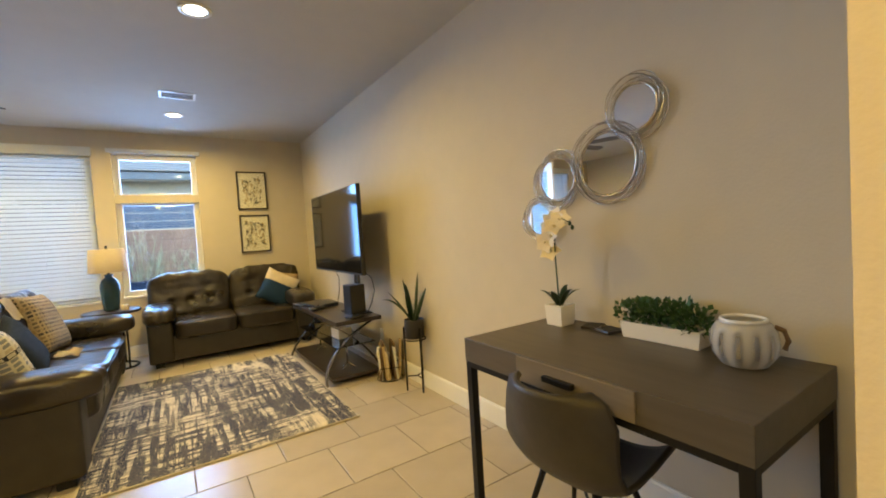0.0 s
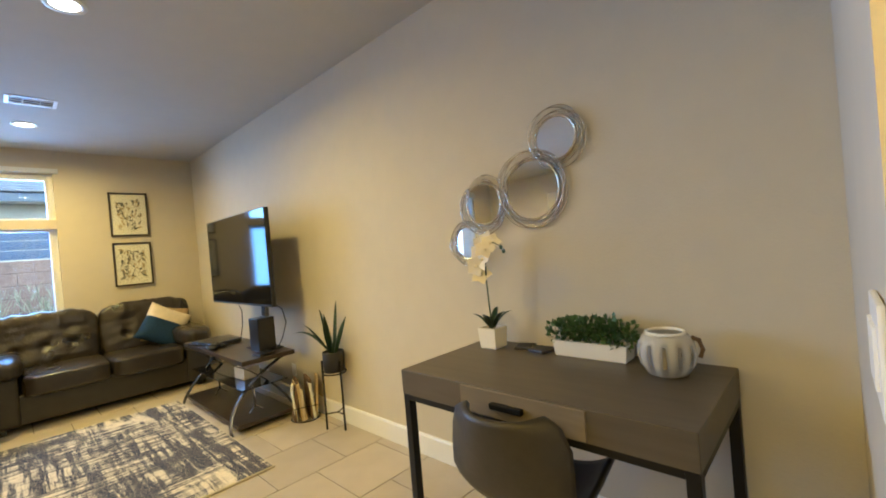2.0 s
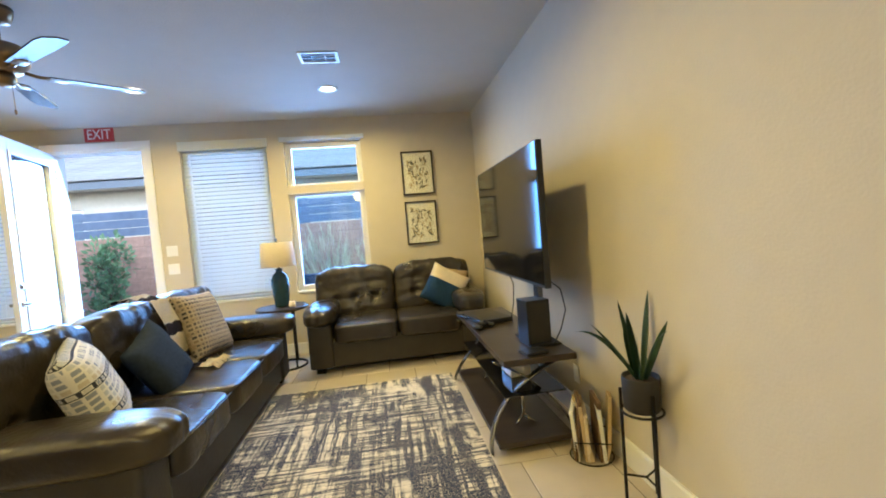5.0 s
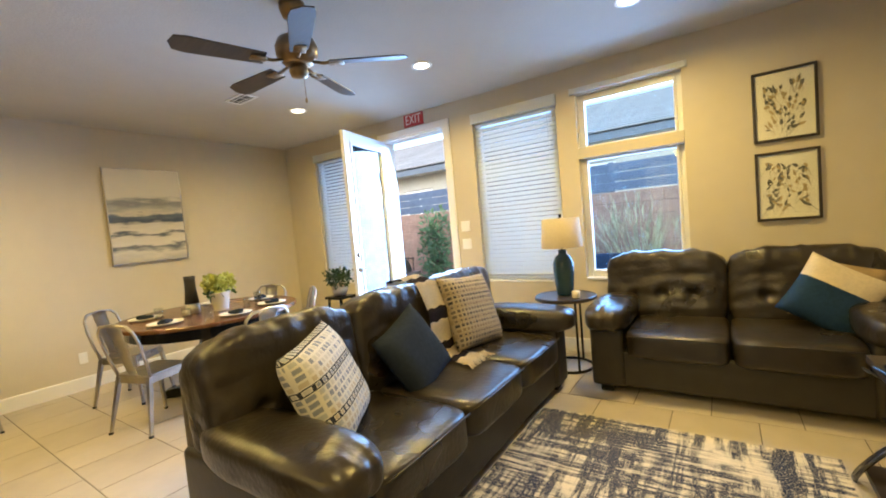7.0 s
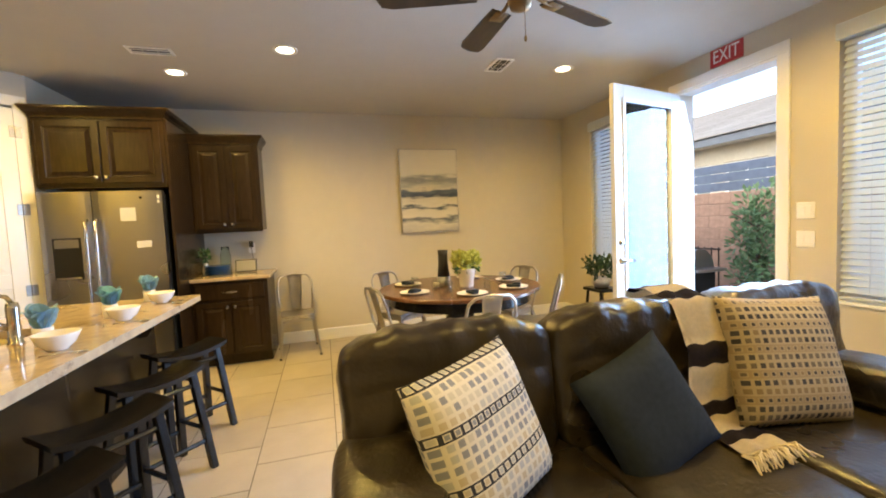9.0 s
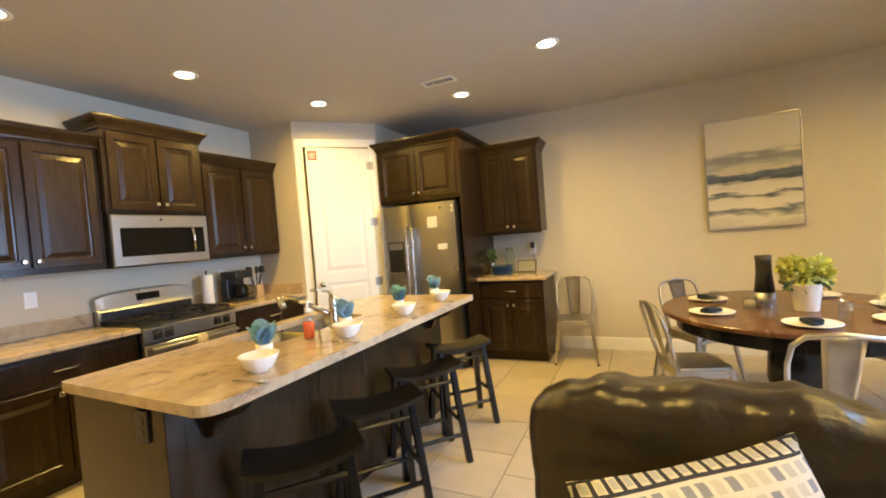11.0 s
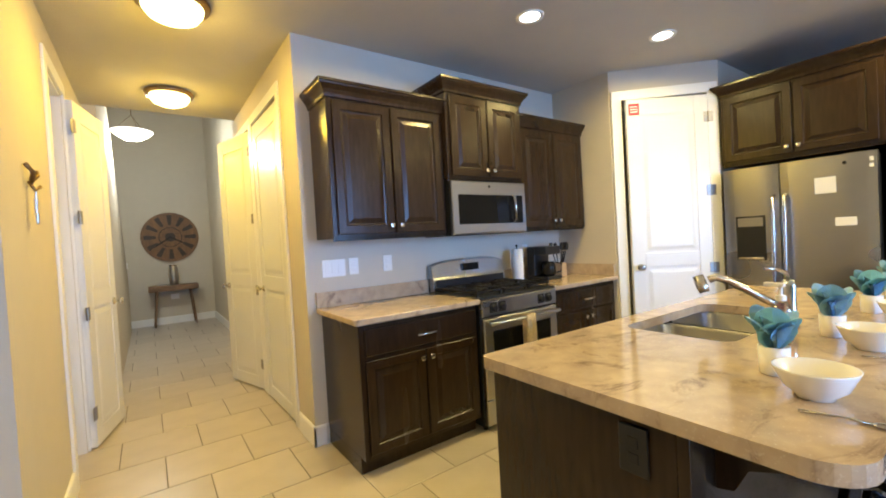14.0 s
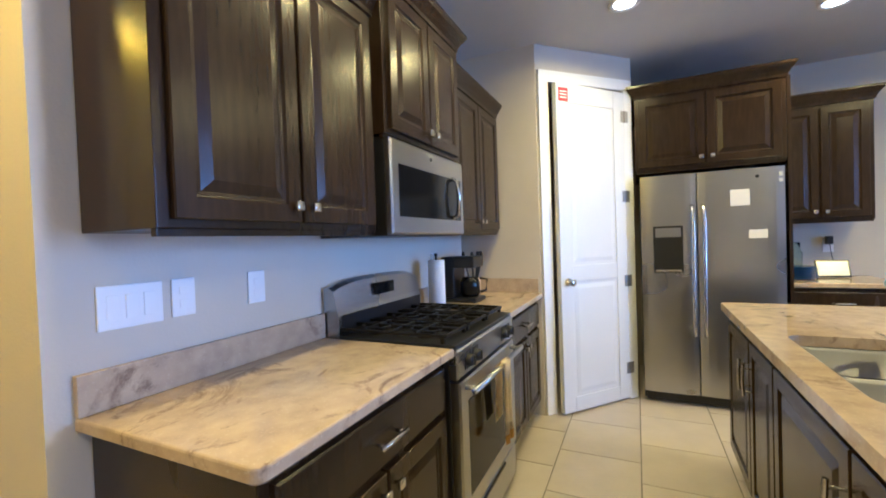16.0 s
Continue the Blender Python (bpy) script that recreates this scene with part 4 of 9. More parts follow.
def upper_cabinet(at, turn, w, d, z0, z1, label, hgt=0.10, group="kitchen wall cabinets", doors=2):
    """Wall cabinet; local front at y = 0, body reaching back to y = d."""
    e = thing("wall_cabinet", label, "cabinet", at, turn, group)
    bm = bmesh.new()
    box(bm, (0, 0, z0), (w, d, z1), 0.003)
    box(bm, (0.004, 0.010, z0 - 0.018), (w - 0.004, 0.030, z0 + 0.001), 0.002)
    part("body", bm, DARKWOOD, e)
    n = doors
    g = 0.012
    dw = (w - 0.03 * 2 - g * (n - 1)) / n
    for i in range(n):
        x = 0.03 + i * (dw + g)
        kx = x + dw - 0.03 if i == 0 else x + 0.03
        front(e, "door", x, 0.0, z0 + 0.022, dw, z1 - z0 - 0.05, (kx, z0 + 0.07))
    crown(e, w, d, z1 - 0.012, hgt)
    return e


def base_cabinet(at, turn, w, d, label, drawer=True, h=0.876, doors=2, pull_at="knob"):
    e = thing("base_cabinet", label, "cabinet", at, turn, "kitchen base cabinets")
    bm = bmesh.new()
    box(bm, (0, 0, 0.10), (w, d, h), 0.003)
    box(bm, (0.0, 0.065, 0.001), (w, d, 0.10), 0.002)
    part("body", bm, DARKWOOD, e)
    top = h - 0.03
    if drawer:
        front(e, "drawer", 0.03, 0.0, 0.69, w - 0.06, top - 0.69, (w / 2, 0.765, "bar"), SLAB)
        top = 0.665
    g = 0.012
    dw = (w - 0.06 - g * (doors - 1)) / doors
    for i in range(doors):
        x = 0.03 + i * (dw + g)
        kx = x + dw - 0.03 if i == 0 else x + 0.03
        front(e, "door", x, 0.0, 0.13, dw, top - 0.13, (kx, top - 0.05))
    return e


def slab_top(bm, outline, z0, z1, r=0.006):
    """A stone slab with eased edges over an outline of points (counter-clockwise)."""
    def ring(shrink, z):
        c = Vector((sum(p[0] for p in outline) / len(outline), sum(p[1] for p in outline) / len(outline)))
        out = []
        k = len(outline)
        for i, p in enumerate(outline):
            a, b = Vector(outline[i - 1]), Vector(outline[(i + 1) % k])
            q = Vector(p)
            d1, d2 = (q - a).normalized(), (b - q).normalized()
            nrm2 = Vector((-(d1.y + d2.y), d1.x + d2.x)).normalized()
            out.append(bm.verts.new((q.x + nrm2.x * shrink, q.y + nrm2.y * shrink, z)))
        return out
    rings = [ring(r, z0), ring(0, z0 + r), ring(0, z1 - r), ring(r * 0.3, z1 - r * 0.3), ring(r, z1)]
    for a, b in zip(rings, rings[1:]):
        for i in range(len(a)):
            j = (i + 1) % len(a)
            bm.faces.new((a[i], a[j], b[j], b[i]))
    bm.faces.new(list(reversed(rings[0])))
    bm.faces.new(rings[-1])


def rounded(x0, y0, x1, y1, radii, n=6):
    """Counter-clockwise outline of a rectangle with its own radius at each corner: (x0,y0), (x1,y0), (x1,y1), (x0,y1)."""
    pts = []
    for (cx, cy, a), r in zip(((x0, y0, 180), (x1, y0, 270), (x1, y1, 0), (x0, y1, 90)), radii):
        sx, sy = (1 if cx == x0 else -1), (1 if cy == y0 else -1)
        for i in range(n + 1):
            t = radians(a + 90 * i / n)
            pts.append((cx + sx * r + r * math.cos(t), cy + sy * r + r * math.sin(t)))
    return pts


KT = 180  # turn of units that stand on the south wall: their local -y looks to +y
upper_cabinet((-0.435, 0.225, 0), KT, 0.855, 0.312, 1.372, 2.245, "dark stained wall cabinet with two raised-panel doors")
upper_cabinet((-1.295, 0.275, 0), KT, 0.765, 0.362, 1.765, 2.395, "taller-set dark stained cabinet over the microwave")
upper_cabinet((-2.065, 0.225, 0), KT, 0.866, 0.312, 1.372, 2.245, "dark stained wall cabinet beside the pantry wall")
base_cabinet((-0.435, 0.50, 0), KT, 0.86, 0.588, "dark stained base cabinet at the end of the counter")
base_cabinet((-2.065, 0.50, 0), KT, 0.866, 0.588, "dark stained base cabinet between range and pantry")
for nm, xa, xb in (("countertop", -1.297, -0.402), ("countertop", -2.933, -2.063)):
    bm = bmesh.new()
    slab_top(bm, rounded(xa, YK + 0.002, xb, 0.545, (0.002, 0.002, 0.03 if xb > -1 else 0.002, 0.002)), 0.878, 0.914)
    tagged(part(nm, bm, GRANITE), "tan veined granite countertop on the base cabinet", "countertop")
    bm = bmesh.new()
    box(bm, (xa, YK + 0.001, 0.915), (xb, YK + 0.021, 1.02), 0.003)
    tagged(part("backsplash", bm, GRANITE), "low granite backsplash against the wall", "backsplash")
bm = bmesh.new()
box(bm, (-2.933, YK + 0.023, 0.915), (-2.913, 0.52, 1.02), 0.003)
tagged(part("backsplash", bm, GRANITE), "low granite side splash beside the pantry", "backsplash")

# range
rg = thing("gas_range", "stainless steel gas range with black grates", "stove", (-1.303, 0.55, 0), KT)
RW = 0.757
bm = bmesh.new()
box(bm, (0, 0.03, 0.03), (RW, 0.62, 0.905), 0.004)
part("body", bm, PLASTIC, rg)
for lx in (0.04, RW - 0.04):
    for ly in (0.07, 0.56):
        bm = bmesh.new()
        lathe(bm, [(0.018, 0), (0.014, 0.032)], (lx, ly, 0), 10)
        part("foot", bm, PLASTIC, rg)
bm = bmesh.new()
panel(bm, RW - 0.012, 0.17, [(0, 0), (0, 0.03), (0.008, 0.036), (0.009, 0.036)], pose(0.006, 0.03, 0.045))
dr = part("warming_drawer", bm, STEEL, rg)
bm = bmesh.new()
box(bm, (0.20, -0.014, 0.19), (0.55, -0.004, 0.206), 0.004)
part("grip_slot", bm, PLASTIC, dr)
bm = bmesh.new()
panel(bm, RW - 0.012, 0.55, [(0, 0), (0, 0.034), (0.008, 0.042), (0.075, 0.042), (0.078, 0.038), (0.079, 0.038)], pose(0.006, 0.03, 0.225))
od = part("oven_door", bm, STEEL, rg)
bm = bmesh.new()
box(bm, (0.085, -0.0115, 0.30), (RW - 0.085, -0.0085, 0.685), 0.001, 1)
part("oven_window", bm, OVENGLASS, od)
bm = bmesh.new()
for s in (0.06, RW - 0.06):
    tube(bm, [(s, -0.01, 0.745), (s, -0.055, 0.745)], 0.010, 8)
tube(bm, [(0.03, -0.060, 0.745), (RW / 2, -0.066, 0.745), (RW - 0.03, -0.060, 0.745)], 0.013, 10)
part("handle", bm, STEEL, od, "", True)
bm = bmesh.new()
panel(bm, RW, 0.115, [(0, 0), (0, 0.03), (0.006, 0.038), (0.007, 0.038)], pose(0, 0.03, 0.788))
cp = part("control_panel", bm, STEEL, rg)
for kx in (0.10, 0.18, 0.58, 0.66):
    bm = bmesh.new()
    box(bm, (kx - 0.035, -0.0105, 0.81), (kx + 0.035, -0.0075, 0.88), 0.002, 1)
    lathe(bm, [(0.026, 0), (0.024, 0.020), (0.018, 0.026)], (0, 0, 0), 16, pose(kx, -0.010, 0.845, 90))
    box(bm, (kx - 0.005, -0.042, 0.825), (kx + 0.005, -0.030, 0.865), 0.003)
    part("knob", bm, PLASTIC, cp)
bm = bmesh.new()
box(bm, (0.0, 0.0, 0.905), (RW, 0.60, 0.922), 0.005)
part("cooktop", bm, PLASTIC, rg)
for gx in (0.015, 0.27, 0.525):
    bm = bmesh.new()
    w_, y0, y1, z = 0.217, 0.05, 0.56, 0.944
    for x in (gx, gx + w_):
        box(bm, (x - 0.006, y0, z), (x + 0.006, y1, z + 0.014), 0.003)
        for y in (y0 + 0.01, y1 - 0.01):
            box(bm, (x - 0.006, y - 0.008, 0.921), (x + 0.006, y + 0.008, z), 0.002)
    for y in (y0, (y0 + y1) / 2, y1):
        box(bm, (gx, y - 0.006, z), (gx + w_, y + 0.006, z + 0.014), 0.003)
    for y in (0.18, 0.43):
        box(bm, (gx, y - 0.005, z + 0.002), (gx + w_, y + 0.005, z + 0.018), 0.002)
        tube(bm, [(gx + w_ / 2 + 0.07 * math.cos(a), y + 0.07 * math.sin(a), z + 0.010) for a in [2 * math.pi * i / 16 for i in range(16)]], 0.005, 6, True)
    box(bm, (gx + w_ / 2 - 0.005, y0, z + 0.002), (gx + w_ / 2 + 0.005, y1, z + 0.018), 0.002)
    part("grate", bm, BLACKMETAL, rg)
for bx, by in ((0.124, 0.18), (0.124, 0.43), (0.378, 0.305), (0.634, 0.18), (0.634, 0.43)):
    bm = bmesh.new()
    lathe(bm, [(0.05, 0.0), (0.045, 0.012), (0.03, 0.013), (0.03, 0.022), (0.026, 0.024)], (bx, by, 0.921), 18)
    part("burner", bm, BLACKMETAL, rg)
# rear console with a rounded head
bm = bmesh.new()
prof = [(0.55, 0.905), (0.63, 0.905), (0.63, 1.16), (0.60, 1.165), (0.575, 1.15), (0.56, 1.03), (0.55, 1.0)]
n = 15
rings = []
for i in range(n):
    x = RW * i / (n - 1)
    drop = 0.035 * abs(2 * i / (n - 1) - 1) ** 4
    rings.append([bm.verts.new((x, y, z - (drop if z > 1.1 else 0))) for y, z in prof])
for a, b in zip(rings, rings[1:]):
    for i in range(len(prof)):
        j = (i + 1) % len(prof)
        bm.faces.new((a[i], b[i], b[j], a[j]))
bm.faces.new(rings[0])
bm.faces.new(list(reversed(rings[-1])))
bmesh.ops.recalc_face_normals(bm, faces=bm.faces)
con = part("console", bm, STEEL, rg)
bm = bmesh.new()
box(bm, (0.02, 0.545, 0.922), (RW - 0.02, 0.552, 1.01), 0.001, 1)
part("console_base", bm, PLASTIC, con)
bm = bmesh.new()
box(bm, (0.29, 0.5525, 1.065), (0.465, 0.5655, 1.125), 0.004)
part("display", bm, SCREEN, con)
# dish towel over the oven handle
dt = thing("dish_towel", "cream dish towel with mustard border hung on the oven handle", "towel", (-1.303, 0.55, 0), KT)
for y_, zlo, zh, mt, nm in ((-0.084, 0.44, 0.765, TOWEL, "cloth"), (-0.086, 0.40, 0.442, MUSTARD, "border")):
    bm = bmesh.new()
    cols = 11
    rows = []
    for zz in range(7):
        z = zlo + (zh - zlo) * zz / 6
        rows.append([bm.verts.new((0.335 + 0.105 * c / (cols - 1), y_ + 0.006 * math.sin(c * 1.1 + z * 4) - 0.002, z)) for c in range(cols)])
    if nm == "cloth":
        rows.append([bm.verts.new((v.co.x, -0.064, zh + 0.006)) for v in rows[-1]])
        rows.append([bm.verts.new((v.co.x, -0.044, zh - 0.012)) for v in rows[6]])
        rows.append([bm.verts.new((v.co.x + 0.012, -0.034, zlo + 0.05)) for v in rows[6]])
    for a, b in zip(rows, rows[1:]):
        for c in range(cols - 1):
            bm.faces.new((a[c], a[c + 1], b[c + 1], b[c]))
    bmesh.ops.solidify(bm, geom=bm.faces[:], thickness=0.004)
    part(nm, bm, mt, dt, "", True)

# microwave
mw = thing("microwave", "stainless steel over-range microwave under the cabinet", "microwave", (-1.303, 0.265, 0), KT)
bm = bmesh.new()
box(bm, (0, 0.0, 1.350), (0.755, 0.35, 1.757), 0.004)
part("body", bm, PLASTIC, mw)
bm = bmesh.new()
panel(bm, 0.755, 0.395, [(0, 0), (0, 0.022), (0.008, 0.030), (0.009, 0.030)], pose(0, 0.0, 1.356))
mdoor = part("door", bm, STEEL, mw)
bm = bmesh.new()
box(bm, (0.055, -0.0325, 1.430), (0.715, -0.0295, 1.650), 0.001, 1)
part("window", bm, OVENGLASS, mdoor)
bm = bmesh.new()
tube(bm, [(0.60, -0.03, 1.650), (0.60, -0.062, 1.635), (0.60, -0.070, 1.555), (0.60, -0.062, 1.455), (0.60, -0.03, 1.440)], 0.011, 10)
part("handle", bm, CHROME, mdoor, "", True)
bm = bmesh.new()
lathe(bm, [(0.011, 0), (0.010, 0.002)], (0, 0, 0), 14, pose(0.36, -0.030, 1.713, 90))
part("badge", bm, PLASTIC, mdoor)

# refrigerator and its surround on the west wall; local -y looks to +x
FT = 90
fr = thing("refrigerator", "stainless side-by-side refrigerator with water dispenser", "refrigerator", (-3.455, 1.212, 0), FT)
FW, FH = 0.905, 1.76
bm = bmesh.new()
box(bm, (0.0, 0.075, 0.02), (FW, 0.80, FH - 0.02), 0.006)
part("body", bm, PLASTIC, fr)
bm = bmesh.new()
box(bm, (0.02, 0.05, 0.015), (FW - 0.02, 0.09, 0.09), 0.004)
part("toe_grille", bm, PLASTIC, fr)


def fridge_door(x0, x1):
    bm = bmesh.new()
    k = 10
    pr = [(x0, 0.07)] + [(x0 + (x1 - x0) * i / k, 0.012 - 0.012 * (1 - (2 * i / k - 1) ** 4)) for i in range(k + 1)] + [(x1, 0.07)]
    lo = [bm.verts.new((x, y, 0.095)) for x, y in pr]
    hi = [bm.verts.new((x, y, FH)) for x, y in pr]
    for i in range(len(pr)):
        j = (i + 1) % len(pr)
        bm.faces.new((lo[i], lo[j], hi[j], hi[i]))
    bm.faces.new(lo)
    bm.faces.new(list(reversed(hi)))
    bmesh.ops.recalc_face_normals(bm, faces=bm.faces)
    return part("door", bm, STEEL, fr)


fd1, fd2 = fridge_door(0.002, 0.375), fridge_door(0.383, FW - 0.002)
for d_, hx in ((fd1, 0.345), (fd2, 0.415)):
    bm = bmesh.new()
    tube(bm, [(hx, 0.0, 1.52), (hx, -0.045, 1.50), (hx, -0.055, 1.40), (hx, -0.056, 1.0), (hx, -0.055, 0.66), (hx, -0.045, 0.56), (hx, 0.0, 0.54)], 0.013, 10)
    part("handle", bm, CHROME, d_, "", True)
bm = bmesh.new()
box(bm, (0.085, -0.006, 1.02), (0.285, 0.004, 1.375), 0.004)
wd = part("water_dispenser", bm, PLASTIC, fd1)
bm = bmesh.new()
box(bm, (0.10, -0.0085, 1.29), (0.27, -0.0055, 1.36), 0.002, 1)
part("dispenser_panel", bm, STEEL, wd)
bm = bmesh.new()
box(bm, (0.098, -0.014, 1.025), (0.272, -0.005, 1.045), 0.003)
part("drip_tray", bm, CHROME, wd)
for nm, x0, x1, z0, z1 in (("paper_note", 0.585, 0.70, 1.50, 1.615), ("paper_note", 0.69, 0.80, 1.265, 1.325), ("paper_note", 0.868, 0.889, 1.69, 1.72), ("paper_note", 0.868, 0.889, 1.65, 1.675)):
    bm = bmesh.new()
    box(bm, (x0, -0.0035, z0), (x1, -0.0015, z1), 0.0005, 1)
    nt_ = tagged(part(nm, bm, PAPER), "small white paper note on the refrigerator door", "note")
    nt_.matrix_world = fr.matrix_world.copy()
bm = bmesh.new()
lathe(bm, [(0.012, 0), (0.011, 0.003)], (0, 0, 0), 14, pose(0.745, -0.001, 1.70, 90))
part("badge", bm, PLASTIC, fd2)

upper_cabinet((-3.54, 1.185, 0), FT, 0.965, 0.93, 1.815, 2.395, "deep dark stained cabinet over the refrigerator")
bm = bmesh.new()
box(bm, (-4.472, 2.153, 0.001), (-3.54, 2.175, 2.395), 0.002)
tagged(part("cabinet_panel", bm, DARKWOOD), "tall dark wooden side panel beside the refrigerator", "panel")
upper_cabinet((-4.145, 2.178, 0), FT, 0.66, 0.328, 1.378, 2.30, "dark stained wall cabinet over the side counter")
base_cabinet((-3.845, 2.178, 0), FT, 0.70, 0.628, "dark stained base cabinet of the side counter")
bm = bmesh.new()
slab_top(bm, rounded(XD + 0.002, 2.178, -3.80, 2.915, (0.002, 0.002, 0.02, 0.002)), 0.878, 0.914)
tagged(part("countertop", bm, GRANITE), "tan granite top of the side counter", "countertop")

# island
IX0, IX1, IY0, IY1 = -2.675, -0.418, 1.555, 2.52
ISL = pose(-1.546, 2.062, 0, 0, 0, -1.3) @ pose(1.546, -2.037, 0)
isl = thing("kitchen_island", "dark stained kitchen island base with panelled back", "island", (0, 0, 0))
isl.matrix_world = ISL
for nm, a, b in (("front_board", (IX0 + 0.05, 1.60, 0.10), (IX1 - 0.045, 1.62, 0.875)), ("back_panel", (IX0 + 0.05, 2.20, 0.001), (IX1 - 0.045, 2.22, 0.875)), ("side_board", (IX0 + 0.05, 1.62, 0.10), (IX0 + 0.07, 2.20, 0.875)), ("side_board", (IX1 - 0.065, 1.62, 0.10), (IX1 - 0.045, 2.20, 0.875)), ("plinth", (IX0 + 0.05, 1.67, 0.001), (IX1 - 0.045, 2.20, 0.12))):
    bm = bmesh.new()
    box(bm, a, b, 0.003)
    part(nm, bm, DARKWOOD, isl)
bm = bmesh.new()
box(bm, (IX1 - 0.044, 1.59, 0.001), (IX1 - 0.030, 2.205, 0.876), 0.003)
part("end_panel", bm, DARKWOOD, isl)
bm = bmesh.new()
box(bm, (IX1 - 0.10, 2.206, 0.001), (IX1 - 0.028, 2.235, 0.876), 0.004)
part("corner_post", bm, DARKWOOD, isl)
for cx in (IX1 - 0.20, IX0 + 0.25):
    bm = bmesh.new()
    pr = [(2.221, 0.874), (2.46, 0.874), (2.46, 0.845), (2.40, 0.80), (2.29, 0.76), (2.26, 0.70), (2.221, 0.69)]
    rg_ = [[bm.verts.new((x, y, z)) for y, z in pr] for x in (cx - 0.022, cx + 0.022)]
    bm.faces.new(rg_[0])
    bm.faces.new(list(reversed(rg_[1])))
    for i in range(len(pr)):
        j = (i + 1) % len(pr)
        bm.faces.new((rg_[0][j], rg_[0][i], rg_[1][i], rg_[1][j]))
    bmesh.ops.recalc_face_normals(bm, faces=bm.faces)
    part("corbel", bm, DARKWOOD, isl)
xs_ = [IX0 + 0.07, IX0 + 0.60, -1.68, -1.05, IX1 - 0.07]
for i, (a, b) in enumerate(zip(xs_, xs_[1:])):
    bm = bmesh.new()
    w_ = b - a - 0.014
    panel(bm, w_, 0.70, RAISED, pose(a + 0.007, 1.599, 0.13))
    d_ = part("door", bm, DARKWOOD, isl)
    bm = bmesh.new()
    kx = a + w_ - 0.03 if i % 2 == 0 else a + 0.04
    for z in (0.62, 0.72):
        tube(bm, [(kx, 1.579, z), (kx, 1.552, z)], 0.005, 8)
    tube(bm, [(kx, 1.550, 0.60), (kx, 1.547, 0.67), (kx, 1.550, 0.74)], 0.007, 8)
    part("handle", bm, CHROME, d_)
o = plate("outlet", 0.075, 0.12, (IX1 - 0.026, 2.105, 0.79), 88.7, "dark outlet plate on the island end", "outlet", 1, "outlet")
for c in o.children:
    c.data.materials[0] = PLASTIC
# island top with a cut-out for the sink
bm = bmesh.new()
SX0, SX1, SY0, SY1 = -1.86, -1.115, 1.655, 2.065
outl = rounded(IX0, IY0, IX1, IY1, (0.03, 0.03, 0.09, 0.03))
hole = list(reversed(rounded(SX0, SY0, SX1, SY1, (0.06,) * 4)))
for z, flip in ((0.916, False), (0.876, True)):
    vo = [bm.verts.new((*p, z)) for p in outl]
    vh = [bm.verts.new((*p, z)) for p in hole]
    ed = [bm.edges.new((l[i], l[(i + 1) % len(l)])) for l in (vo, vh) for i in range(len(l))]
    bmesh.ops.triangle_fill(bm, use_beauty=True, use_dissolve=False, edges=ed)
    if not flip:
        top_o, top_h = vo, vh
    else:
        for l1, l2 in ((vo, top_o), (vh, top_h)):
            for i in range(len(l1)):
                j = (i + 1) % len(l1)
                bm.faces.new((l1[i], l1[j], l2[j], l2[i]))
bmesh.ops.recalc_face_normals(bm, faces=bm.faces)
itop = tagged(part("island_countertop", bm, GRANITE), "thick tan veined granite island top with a sink cut-out", "countertop")
itop.matrix_world = ISL
# double steel sink
sk = thing("kitchen_sink", "double-bowl stainless steel sink set in the island", "sink")
sk.matrix_world = ISL
for xa, xb in ((SX0 - 0.006, -1.495), (-1.478, SX1 + 0.006)):
    bm = bmesh.new()
    rr = []
    for ins, z, r in ((-0.0, 0.874, 0.055), (0.008, 0.86, 0.055), (0.02, 0.72, 0.05), (0.05, 0.70, 0.04)):
        rr.append([bm.verts.new((*p, z)) for p in rounded(xa + ins, SY0 - 0.006 + ins, xb - ins, SY1 + 0.006 - ins, (r,) * 4)])
    for a, b in zip(rr, rr[1:]):
        for i in range(len(a)):
            j = (i + 1) % len(a)
            bm.faces.new((a[j], a[i], b[i], b[j]))
    bm.faces.new(rr[-1])
    bowl = part("sink_bowl", bm, SINKSTEEL, sk, "", True)
    bm = bmesh.new()
    lathe(bm, [(0.042, 0.0), (0.040, 0.004), (0.02, 0.002)], ((xa + xb) / 2, (SY0 + SY1) / 2, 0.7005), 16)
    part("drain", bm, CHROME, bowl)
bm = bmesh.new()
box(bm, (-1.4948, SY0 - 0.004, 0.72), (-1.4782, SY1 + 0.004, 0.872), 0.005)
part("divider", bm, STEEL, sk)
fa = thing("faucet", "brushed nickel pull-out kitchen faucet behind the sink", "faucet", (-1.48, 2.145, 0.916))
bm = bmesh.new()
lathe(bm, [(0.030, 0), (0.030, 0.008), (0.024, 0.014), (0.022, 0.10), (0.024, 0.16), (0.020, 0.185)], n=18)
part("body", bm, CHROME, fa, "", True)
bm = bmesh.new()
tube(bm, [(0, -0.01, 0.07), (0.06, -0.09, 0.13), (0.11, -0.16, 0.185), (0.135, -0.195, 0.20), (0.15, -0.215, 0.19)], 0.015, 10)
sp_ = part("spout", bm, CHROME, fa, "", True)
bm = bmesh.new()
lathe(bm, [(0.018, 0), (0.022, 0.02), (0.02, 0.07)], (0, 0, 0), 12, pose(0.158, -0.228, 0.14, 20, 0, 0))
part("spray_head", bm, CHROME, sp_, "", True)
bm = bmesh.new()
tube(bm, [(0, 0, 0.18), (0.03, 0.0, 0.215), (0.09, -0.015, 0.235), (0.14, -0.03, 0.238)], 0.010, 8, taper=0.006)
part("lever", bm, CHROME, fa, "", True)

# ---------------------------------------------------------------- living room seating


